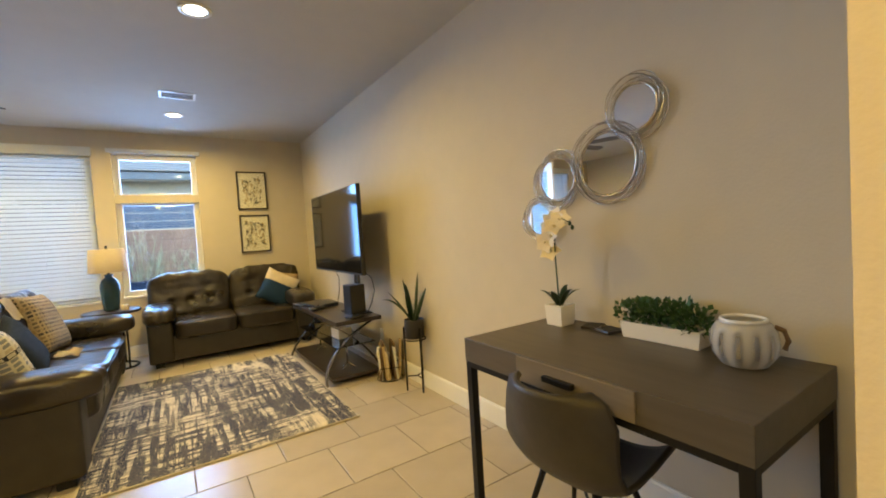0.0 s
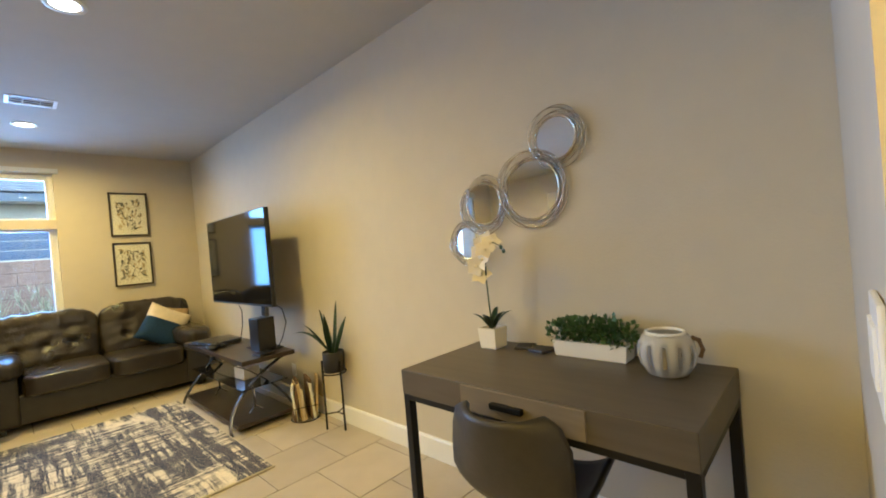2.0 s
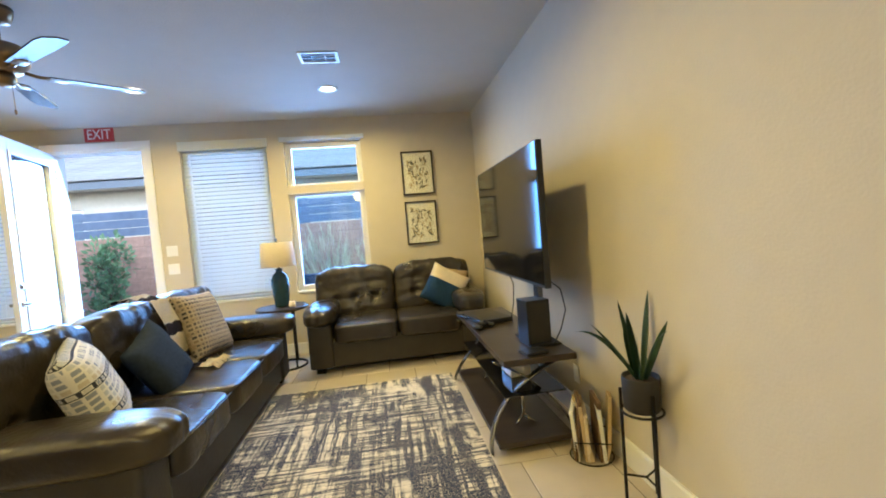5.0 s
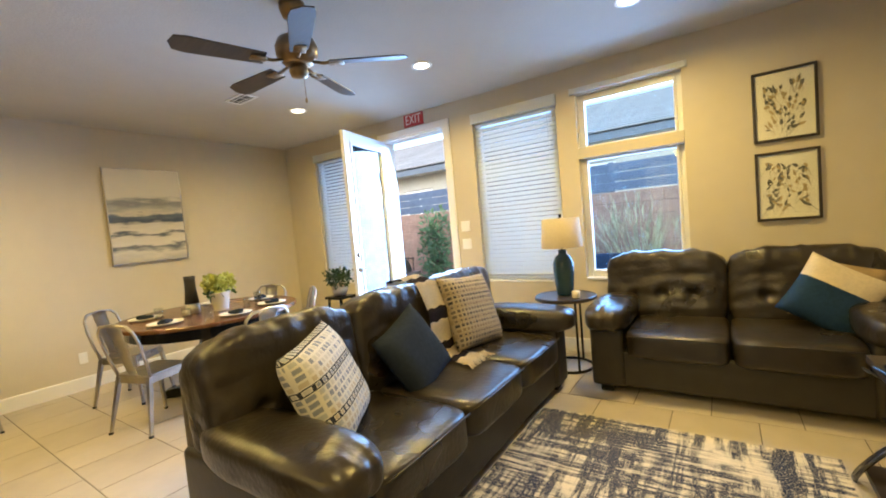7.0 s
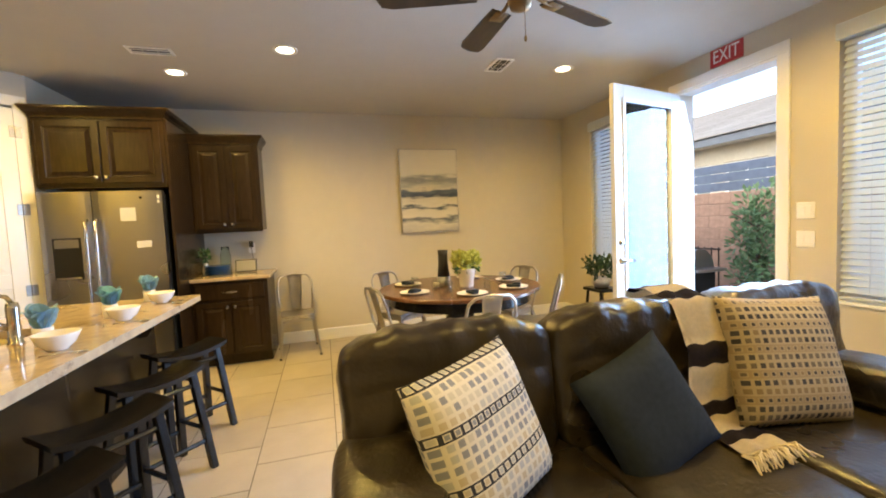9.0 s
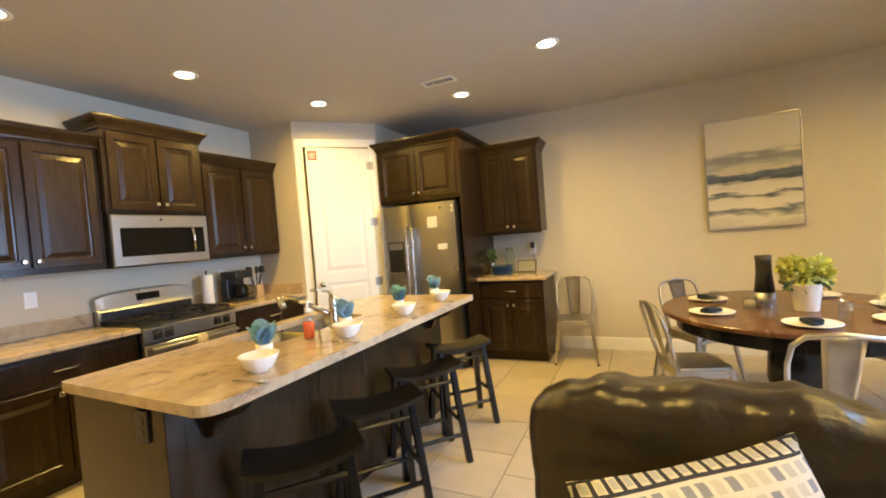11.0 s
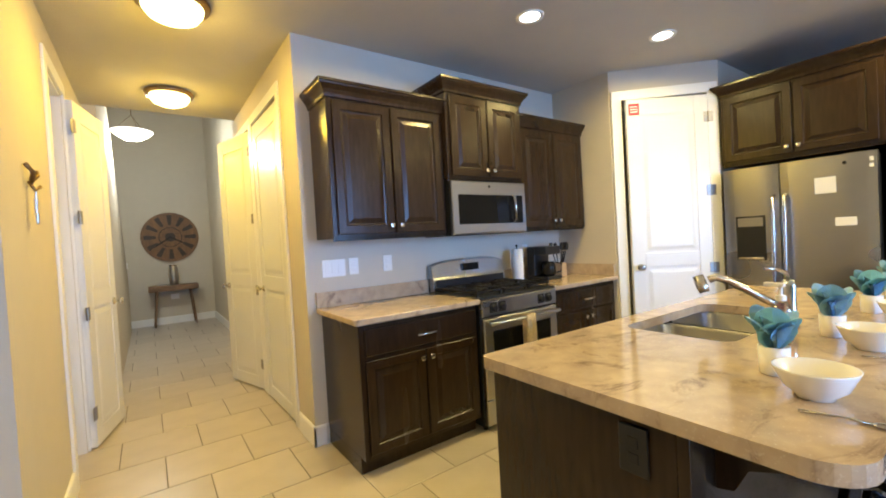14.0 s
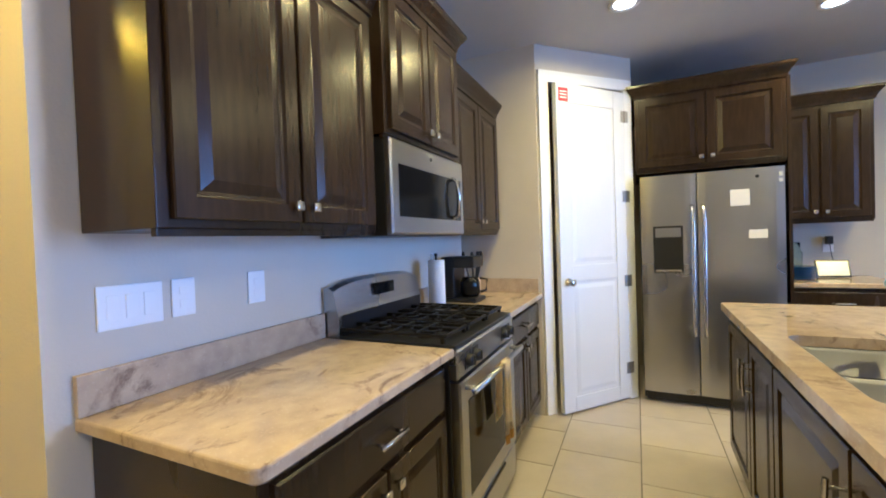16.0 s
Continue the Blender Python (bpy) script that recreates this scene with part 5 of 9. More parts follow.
def couch(name, label, at, turn, width, seats, group=""):
    """A stuffed leather couch: front towards local -y, x along its width, centred."""
    e = thing(name, label, "sofa", at, turn, group)
    W, D, A = width / 2, 0.90, 0.27
    bm = bmesh.new()
    box(bm, (-W + 0.04, 0.02, 0.06), (W - 0.04, D - 0.02, 0.33), 0.02)
    part("base_frame", bm, LEATHER2, e)
    for fx in (-W + 0.10, W - 0.10):
        for fy in (0.09, D - 0.09):
            bm = bmesh.new()
            box(bm, (fx - 0.045, fy - 0.045, 0.0), (fx + 0.045, fy + 0.045, 0.07), 0.006)
            part("foot", bm, BLACKWOOD, e)
    for s in (-1, 1):
        bm = bmesh.new()
        box(bm, (s * (W - A + 0.03), -0.005, 0.055), (s * (W - 0.005), D - 0.03, 0.52), 0.035, 3)
        ar = part("arm", bm, LEATHER2, e, "", True)
        bm = bmesh.new()
        vs = soft(bm, (s * (W - A / 2 + 0.01), 0.31, 0.565), (A + 0.05, 0.86, 0.20), 3.4, 34, 0.004, 6.0)
        for v in vs:
            # pleats where the pad is gathered at its front end
            g_ = max(0.0, (0.06 - v.co.y) / 0.18)
            v.co.z += 0.014 * g_ * noise.noise(Vector((v.co.x * 26, 3.0 * s, v.co.y * 4)))
            v.co.y += 0.010 * g_ * noise.noise(Vector((v.co.x * 22 + 5, 3.0 * s, v.co.z * 5)))
        part("arm_pad", bm, LEATHER, ar, "puffy leather arm pad", True)
    bm = bmesh.new()
    box(bm, (-W + 0.03, D - 0.20, 0.30), (W - 0.03, D, 0.86), 0.05, 3)
    part("back_frame", bm, LEATHER2, e, "", True)
    sw = (width - 2 * A + 0.05) / seats
    bw = (width - 0.03) / seats
    for i in range(seats):
        x = -width / 2 + A - 0.025 + sw * (i + 0.5)
        bm = bmesh.new()
        soft(bm, (x, 0.32, 0.385), (sw - 0.004, 0.74, 0.20), 7.5, 22, 0.005, 5.0)
        sc = part("seat_cushion", bm, LEATHER, e, "", True)
        bm = bmesh.new()
        tube(bm, [(x - sw * 0.46, -0.043, 0.455), (x - sw * 0.25, -0.051, 0.458), (x, -0.052, 0.459), (x + sw * 0.25, -0.051, 0.458), (x + sw * 0.46, -0.043, 0.455)], 0.005, 6)
        part("piping", bm, LEATHER2, sc, "", True)
        x = -width / 2 + 0.015 + bw * (i + 0.5)
        bm = bmesh.new()
        dn = [(dx, -0.06, 0.035, 0.045) for dx in (-bw * 0.24, bw * 0.24)] + [(-bw * 0.0, -0.06, 0.035, 0.045)]
        vs = soft(bm, (0, 0, 0), (bw + 0.012, 0.30, 0.61), 4.6, 42, 0.010, 7.0, None, dn)
        for v in vs:
            if v.co.z > 0.10 and v.co.y < 0.12:
                v.co.y -= 0.035 * (v.co.z - 0.10) / 0.18
            v.co.z -= 0.012 * abs(math.sin(v.co.x * 2 * math.pi / bw * 2)) * max(0, v.co.z) / 0.28
            # pleats gathered along the top seam, and slack folds towards the buttons
            gather = max(0.0, (v.co.z - 0.12) / 0.18)
            v.co.y -= 0.016 * gather * noise.noise(Vector((v.co.x * 17, i * 5.0, v.co.z * 3)))
            v.co.z += 0.010 * gather * noise.noise(Vector((v.co.x * 21 + 7, i * 3.0, v.co.y * 6)))
            v.co.y += 0.008 * (1 - min(1.0, gather)) * noise.noise(Vector((v.co.x * 5, i * 7.0, v.co.z * 14)))
        bmesh.ops.transform(bm, matrix=pose(x, D - 0.185, 0.690, -9), verts=vs)
        part("back_cushion", bm, LEATHER, e, "tufted leather back cushion", True)
    return e


couch("sofa", "dark brown leather three-seat sofa with puffy arms", (-0.03, 4.70, 0), 90, 2.46, 3)
couch("loveseat", "dark brown leather two-seat loveseat against the window wall", (1.06, 5.868, 0), 0, 1.78, 2)


def throw_pillow(name, label, size, mat, m, thick=0.15, trim=None, fold=0.0):
    """A square cushion: thin seams, pointed corners, stuffed middle; it stands on its lower edge, facing local -y."""
    e = new(name)
    e.matrix_world = m
    tagged(e, label, "pillow")
    n = 16

    def side(s, zlo=0.0, zhi=1.0):
        g = []
        for j in range(n + 1):
            v = zlo + (zhi - zlo) * j / n
            row = []
            for i in range(n + 1):
                u = i / n
                a, b = 2 * u - 1, 2 * v - 1
                t = thick / 2 * ((1 - a ** 4) * (1 - b ** 4)) ** 0.6 + 0.002
                px = a * (1 - 0.06 * (1 - b * b)) * size / 2
                pz = b * (1 - 0.06 * (1 - a * a)) * size / 2
                w = noise.noise(Vector((px * 9, pz * 9, s * 3 + size))) * 0.007
                row.append((px, s * (t + w * (t / thick)), pz + size / 2))
            g.append(row)
        return g

    bands = [(0.0, 1.0, mat)] if trim is None else [(0.0, 0.62, mat), (0.62, 1.0, trim)]
    for k, (lo, hi, mt) in enumerate(bands):
        bm = bmesh.new()
        for s in (-1, 1):
            g = [[bm.verts.new(p) for p in row] for row in side(s, lo, hi)]
            for r0, r1 in zip(g, g[1:]):
                for i in range(n):
                    f = (r0[i], r0[i + 1], r1[i + 1], r1[i])
                    bm.faces.new(f if s < 0 else tuple(reversed(f)))
        bmesh.ops.remove_doubles(bm, verts=bm.verts, dist=0.0045)
        part("cover" if k == 0 else "colour_block", bm, mt, e, "", True)
    return e


SOFA = pose(-0.03, 4.70, 0, 0, 0, 90)
LOVE = pose(1.06, 5.868, 0)
throw_pillow("throw_pillow", "cream pillow printed with rows of small squares, leaning on the sofa", 0.49, DOTS, SOFA @ pose(-0.735, 0.335, 0.470, -22, -5, 30), 0.20)
throw_pillow("throw_pillow", "slate blue pillow slumped on the sofa seat", 0.45, SLATE, SOFA @ pose(-0.06, 0.35, 0.445, -26, -18, 8), 0.15)
throw_pillow("throw_pillow", "tan pillow woven with dark dots on the sofa", 0.54, DOTS2, SOFA @ pose(0.555, 0.38, 0.472, -20, 4, -8), 0.17)
throw_pillow("throw_pillow", "navy pillow with cream border leaning on the loveseat arm", 0.44, NAVY, LOVE @ pose(0.44, 0.36, 0.50, -20, 30, -8), 0.15, CREAM)
throw_pillow("throw_pillow", "tan pillow tucked behind the navy pillow", 0.42, TANCLOTH, LOVE @ pose(0.53, 0.47, 0.49, -16, 14, -12), 0.13)

# striped throw over the sofa back, running down to the seat, with a fringe
tb = thing("throw_blanket", "cream and dark striped throw draped over the sofa", "blanket")
tb.matrix_world = SOFA
line = [(0.935, 0.74), (0.910, 0.90), (0.84, 1.000), (0.73, 1.022), (0.60, 0.975), (0.515, 0.78), (0.495, 0.62), (0.47, 0.515), (0.40, 0.495), (0.25, 0.496)]
pts = []
for (ya, za), (yb, zb) in zip(line, line[1:]):
    for k in range(6):
        pts.append((ya + (yb - ya) * k / 6, za + (zb - za) * k / 6))
pts.append(line[-1])
STRIPE = material("charcoal stripe yarn", (0.028, 0.022, 0.024), 0.95, grain=0.2, scale=60, bump=0.4, bump_scale=250, spec=0.1)
segs, start = [], 0
for i in range(1, len(pts)):
    dark = (i // 3) % 3 == 1
    if i == len(pts) - 1 or ((i + 1) // 3) % 3 == 1 and not dark or dark and ((i + 1) // 3) % 3 != 1:
        segs.append((start, i, dark))
        start = i
for a, b, dark in segs:
    bm = bmesh.new()
    rows = []
    for i in range(a, b + 1):
        y, z = pts[i]
        rows.append([bm.verts.new((0.13 + 0.22 * c / 10 + 0.012 * math.sin(i * 0.3), y - 0.004, z + 0.010 + 0.006 * math.sin(c * 1.3 + i * 0.2))) for c in range(11)])
    for r0, r1 in zip(rows, rows[1:]):
        for c in range(10):
            bm.faces.new((r0[c], r0[c + 1], r1[c + 1], r1[c]))
    bmesh.ops.solidify(bm, geom=bm.faces[:], thickness=0.007)
    part("stripe", bm, STRIPE if dark else CREAM, tb, "dark woven stripe" if dark else "", True)
bm = bmesh.new()
for i in range(46):
    x = 0.12 + 0.22 * i / 45 + random.uniform(-0.02, 0.02)
    a = random.uniform(-0.6, 0.6)
    L = random.uniform(0.05, 0.09)
    tube(bm, [(x, 0.27, 0.507), (x + 0.3 * L * a, 0.27 - L * 0.5, 0.510 + random.uniform(0, 0.02)), (x + L * a, 0.27 - L, 0.497)], 0.0045, 5, taper=0.003)
part("fringe", bm, CREAM, tb, "cream knotted fringe", True)

# ---------------------------------------------------------------- rug
rug = thing("area_rug", "ivory area rug with navy cross-hatched streaks", "rug", (0.715, 4.372, 0.004))
bm = bmesh.new()
box(bm, (-0.775, -1.07, 0.0), (0.775, 1.07, 0.010), 0.003)
part("rug_field", bm, RUG, rug)
for a, b in (((-0.787, -1.082, 0), (0.787, -1.070, 0.007)), ((-0.787, 1.070, 0), (0.787, 1.082, 0.007)), ((-0.787, -1.070, 0), (-0.775, 1.070, 0.007)), ((0.775, -1.070, 0), (0.787, 1.070, 0.007))):
    bm = bmesh.new()
    box(bm, a, b, 0.002)
    part("binding", bm, RUGEDGE, rug)

# hall runner
MOTTLE = material("distressed grey rug", (0.52, 0.46, 0.38), 0.95, grain=0.3, scale=34, second=(0.13, 0.13, 0.14), bump=0.4, bump_scale=250, spec=0.1)
for node in MOTTLE.node_tree.nodes:
    if node.type == "MAP_RANGE" and node.inputs["From Max"].default_value > 1.2:
        node.inputs["From Min"].default_value, node.inputs["From Max"].default_value = 0.84, 1.06
rn = thing("runner_rug", "distressed grey and cream rug at the hall mouth", "rug", (0.528, 1.26, 0.004))
bm = bmesh.new()
box(bm, (-0.225, -0.92, 0), (0.225, 0.92, 0.008), 0.003)
part("rug_field", bm, MOTTLE, rn)
for a, b in (((-0.235, -0.93, 0), (0.235, -0.92, 0.006)), ((-0.235, 0.92, 0), (0.235, 0.93, 0.006))):
    bm = bmesh.new()
    box(bm, a, b, 0.002)
    part("binding", bm, RUGEDGE, rn)

# ---------------------------------------------------------------- television and stand
tv = thing("television", "large flat black television on a pedestal stand", "television", (1.842, 4.58, 0), -90)
# local x along the wall, local +y into the room's wall: the screen looks to -x
tv.matrix_world = pose(1.842, 4.58, 0, 0, 0, -90)
bm = bmesh.new()
box(bm, (-0.685, 0.0, 0.950), (0.685, 0.035, 1.762), 0.004)
part("cabinet", bm, PLASTIC, tv)
bm = bmesh.new()
box(bm, (-0.677, -0.004, 0.968), (0.677, 0.001, 1.755), 0.001, 1)
part("screen", bm, SCREEN, tv, "glossy dark screen")
bm = bmesh.new()
box(bm, (-0.58, 0.035, 1.0), (0.58, 0.065, 1.50), 0.01)
part("rear_housing", bm, PLASTIC, tv)
bm = bmesh.new()
box(bm, (0.30, 0.066, 0.587), (0.38, 0.10, 1.35), 0.006)
part("post", bm, STANDMETAL, tv)
bm = bmesh.new()
box(bm, (0.18, -0.04, 0.577), (0.50, 0.15, 0.587), 0.004)
part("foot_plate", bm, BLACKMETAL, tv)
ts = thing("tv_stand", "dark walnut television stand with curved metal X legs", "tv stand", (1.79, 4.655, 0), -90)
TL = 0.745
bm = bmesh.new()
box(bm, (-TL, -0.212, 0.538), (TL, 0.212, 0.575), 0.004)
part("top", bm, STANDWOOD, ts)
bm = bmesh.new()
box(bm, (-TL + 0.08, -0.25, 0.045), (TL - 0.08, 0.20, 0.075), 0.004)
part("bottom_shelf", bm, STANDWOOD, ts)
bm = bmesh.new()
box(bm, (-TL + 0.12, -0.19, 0.318), (TL - 0.12, 0.19, 0.326), 0.002)
part("glass_shelf", bm, SCREEN, ts, "smoked glass middle shelf")
for s in (-1, 1):
    for dirn in (-1, 1):
        bm = bmesh.new()
        k = 14
        rings = []
        for i in range(k + 1):
            t = i / k
            y = dirn * (0.27 * math.cos(math.pi * 0.5 * t) ** 0.8 * (1 if t < 1 else 0) - 0.22 * t ** 1.6) - 0.02
            z = 0.0 + 0.538 * t
            w_ = 0.025
            x = s * (TL - 0.115 - 0.10 * math.sin(math.pi * t))
            rings.append([bm.verts.new(p) for p in ((x - w_, y - 0.006, z), (x + w_, y - 0.006, z), (x + w_, y + 0.006, z), (x - w_, y + 0.006, z))])
        for a, b in zip(rings, rings[1:]):
            for i in range(4):
                bm.faces.new((a[i], a[(i + 1) % 4], b[(i + 1) % 4], b[i]))
        bm.faces.new(rings[0])
        bm.faces.new(list(reversed(rings[-1])))
        bmesh.ops.recalc_face_normals(bm, faces=bm.faces)
        bmesh.ops.solidify(bm, geom=bm.faces[:], thickness=0.004)
        part("leg", bm, STANDMETAL, ts, "bent grey metal leg", True)
for s in (-1, 1):
    bm = bmesh.new()
    for q in range(3):
        a = q * 2.1 + s
        tube(bm, [(s * 0.42, -0.02, 0.12), (s * 0.42 + 0.07 * math.cos(a), -0.02 + 0.07 * math.sin(a), 0.072)], 0.006, 6)
    tube(bm, [(s * 0.42, -0.02, 0.11), (s * 0.42, -0.02, 0.32)], 0.009, 8)
    part("glass_support", bm, CHROME, ts, "chrome shelf support", True)


bx = thing("game_console", "upright black console box on the television stand", "console", (1.865, 4.19, 0.576), 6)
bm = bmesh.new()
box(bm, (-0.075, -0.075, 0), (0.075, 0.075, 0.275), 0.006)
part("body", bm, PLASTIC, bx)
bm = bmesh.new()
box(bm, (-0.06, -0.0775, 0.02), (0.06, -0.0755, 0.255), 0.001, 1)
part("front_grille", bm, POTTERY, bx)
for nm, at, sz, lbl in (("dvd_player", (1.75, 4.98, 0.576), (0.13, 0.20, 0.035), "flat black disc player on the television stand"), ("remote_tray", (1.63, 5.12, 0.576), (0.06, 0.09, 0.02), "small grey box beside the player"), ("hockey_puck_speaker", (1.78, 3.99, 0.576), (0.07, 0.05, 0.018), "flat black puck on the stand's corner")):
    e = thing(nm.replace("hockey_", ""), lbl, "electronics", at, 12)
    bm = bmesh.new()
    box(bm, (-sz[0], -sz[1], 0), (sz[0], sz[1], sz[2]), 0.006)
    part("body", bm, PLASTIC, e)
    bm = bmesh.new()
    box(bm, (-sz[0] - 0.002, -sz[1] * 0.8, sz[2] * 0.3), (-sz[0] + 0.001, sz[1] * 0.8, sz[2] * 0.7), 0.0008, 1)
    part("front_strip", bm, STANDMETAL, e)
gp = thing("game_controller", "black game controller lying on the stand", "controller", (1.645, 4.72, 0.576), 30)
bm = bmesh.new()
soft(bm, (0, 0, 0.022), (0.14, 0.075, 0.035), 3.0, 6)
for s in (-1, 1):
    soft(bm, (s * 0.06, -0.035, 0.018), (0.045, 0.085, 0.032), 2.6, 5)
part("body", bm, PLASTIC, gp, "", True)
for s in (-1, 1):
    bm = bmesh.new()
    lathe(bm, [(0.009, 0), (0.007, 0.008), (0.010, 0.012)], (s * 0.03, -0.01, 0.037), 10)
    part("thumbstick", bm, POTTERY, gp)
wb = thing("white_box", "white router box on the glass shelf", "box", (1.79, 4.40, 0.327), 5)
bm = bmesh.new()
box(bm, (-0.07, -0.09, 0), (0.07, 0.09, 0.10), 0.008)
part("body", bm, CERAMIC, wb)
cb_ = thing("power_cable", "thin black cables hanging below the television", "cable")
for k, ln in enumerate(([(1.92, 4.86, 0.97), (1.95, 4.83, 0.86), (1.94, 4.82, 0.72), (1.90, 4.80, 0.582)], [(1.93, 4.20, 1.0), (2.03, 4.14, 0.90), (2.02, 4.06, 0.79), (1.98, 4.05, 0.68), (1.93, 4.06, 0.582)])):
    bm = bmesh.new()
    tube(bm, ln, 0.004, 6)
    part("cable", bm, PLASTIC, cb_)

# record crate beside the stand
cr_ = thing("record_rack", "low wire rack of old record sleeves on the floor", "magazine rack", (2.03, 3.87, 0), 68)
bm = bmesh.new()
tube(bm, arc((0, 0, 0.006), 0.115, 0, 360, 24, "xy")[:-1], 0.004, 6, True)
for s in (-1, 1):
    tube(bm, [(s * 0.08, -0.08, 0.006), (s * 0.10, -0.10, 0.12), (s * 0.10, 0.09, 0.12), (s * 0.08, 0.08, 0.006)], 0.004, 6)
part("wire_frame", bm, BLACKMETAL, cr_)
for i in range(8):
    bm = bmesh.new()
    h = random.uniform(0.26, 0.34)
    box(bm, (-0.085, -0.010, 0), (0.085, 0.010, h), 0.002, 1)
    bmesh.ops.transform(bm, matrix=pose(random.uniform(-0.01, 0.01), -0.085 + 0.025 * i, 0.008, random.uniform(-14, 8), random.uniform(-8, 8), random.uniform(-9, 9)), verts=bm.verts)
    part("sleeve", bm, (BOOKPAGE, PAPER, RUSTIC, BOOKPAGE, CREAM)[i % 5], cr_)


def blade_leaf(bm, base, d, length, width, droop=0.4, twist=0.0, n=8):
    """A tapering, folded, drooping leaf strip."""
    d = Vector(d).normalized()
    side = d.cross(Vector((0, 0, 1)))
    side = (side if side.length > 0.05 else Vector((1, 0, 0))).normalized()
    side = Matrix.Rotation(twist, 3, d) @ side
    p = Vector(base)
    rows = []
    for i in range(n + 1):
        t = i / n
        w = width * (0.55 + 1.4 * t) * (1 - t) ** 0.8 if t < 1 else 0.0
        w = max(w, 0.0008)
        nn = side.cross(d).normalized()
        rows.append((p + side * w, p + nn * w * 0.30, p - side * w))
        p = p + d * (length / n)
        d = (d + Vector((0, 0, -droop / n * (0.4 + 1.6 * t)))).normalized()
    vv = [[bm.verts.new(q) for q in r] for r in rows]
    for a, b in zip(vv, vv[1:]):
        bm.faces.new((a[0], a[1], b[1], b[0]))
        bm.faces.new((a[1], a[2], b[2], b[1]))


def leaf_cloud(bm, c, r, n, size, up=0.3, flat=1.0):
    """Small two-faced leaves strewn through an uneven ellipsoid."""
    for _ in range(n):
        v = Vector((random.gauss(0, 1), random.gauss(0, 1), random.gauss(0, 1))).normalized()
        q = random.random() ** 0.45
        p = Vector((c[0] + v.x * r[0] * q, c[1] + v.y * r[1] * q, c[2] + v.z * r[2] * q))
        p += v * noise.noise(p * 9) * 0.25 * r[0]
        d = (v + Vector((random.uniform(-0.6, 0.6), random.uniform(-0.6, 0.6), up + random.uniform(-0.3, 0.5)))).normalized()
        s = d.orthogonal().normalized()
        s = Matrix.Rotation(random.uniform(0, 6.28), 3, d) @ s
        L = size * random.uniform(0.6, 1.25)
        m_ = p + d * L * 0.5 + s.cross(d) * L * 0.08
        a, b, t = bm.verts.new(p), bm.verts.new(m_ + s * L * 0.30 * flat), bm.verts.new(p + d * L)
        c2 = bm.verts.new(m_ - s * L * 0.30 * flat)
        bm.faces.new((a, b, t))
        bm.faces.new((a, t, c2))


# snake-like aloe on a tall black plant stand
ps = thing("plant_stand", "tall black metal plant stand on three thin legs", "plant stand", (2.08, 3.447, 0))
for k in range(3):
    a = k * 2 * math.pi / 3 + 0.5
    bm = bmesh.new()
    x, y = 0.088 * math.cos(a), 0.088 * math.sin(a)
    box(bm, (x - 0.006, y - 0.006, 0), (x + 0.006, y + 0.006, 0.53), 0.0015, 1)
    part("leg", bm, BLACKMETAL, ps)
bm = bmesh.new()
tube(bm, arc((0, 0, 0.43), 0.088, 0, 360, 24, "xy")[:-1], 0.006, 6, True)
part("ring", bm, BLACKMETAL, ps)
bm = bmesh.new()
for k in range(3):
    a = k * 2 * math.pi / 3 + 0.5
    tube(bm, [(0, 0, 0.12), (0.088 * math.cos(a), 0.088 * math.sin(a), 0.12)], 0.005, 6)
part("stretcher", bm, BLACKMETAL, ps)
pt_ = thing("potted_aloe", "spiky green aloe in a matt black pot", "potted plant", (2.08, 3.447, 0.437))
bm = bmesh.new()
lathe(bm, [(0.070, 0), (0.078, 0.01), (0.082, 0.15), (0.079, 0.155), (0.074, 0.15), (0.072, 0.13)], n=26)
part("pot", bm, POTTERY, pt_, "matt black pot", True)
bm = bmesh.new()
lathe(bm, [(0.071, 0), (0.068, 0.008), (0.02, 0.014)], (0, 0, 0.128), 20)
part("soil", bm, SOIL, pt_)
for k, (az, tilt, L, w_, dr_) in enumerate(((20, 80, 0.40, 0.030, 0.05), (95, 72, 0.36, 0.032, 0.10), (160, 60, 0.32, 0.026, 0.45), (215, 75, 0.34, 0.034, 0.10), (265, 62, 0.36, 0.022, 0.8), (310, 70, 0.30, 0.028, 0.2), (60, 55, 0.22, 0.014, 0.5), (130, 78, 0.22, 0.024, 0.1), (110, 45, 0.42, 0.018, 1.3), (240, 50, 0.18, 0.014, 0.6))):
    bm = bmesh.new()
    a, t, w_ = radians(az), radians(tilt), w_ * 0.78
    blade_leaf(bm, (0.015 * math.cos(a), 0.015 * math.sin(a), 0.135), (math.cos(a) * math.cos(t), math.sin(a) * math.cos(t), math.sin(t)), L, w_, dr_, 0.3 * k)
    bmesh.ops.solidify(bm, geom=bm.faces[:], thickness=0.004)
    part("leaf", bm, LEAFDARK, pt_, "", True)

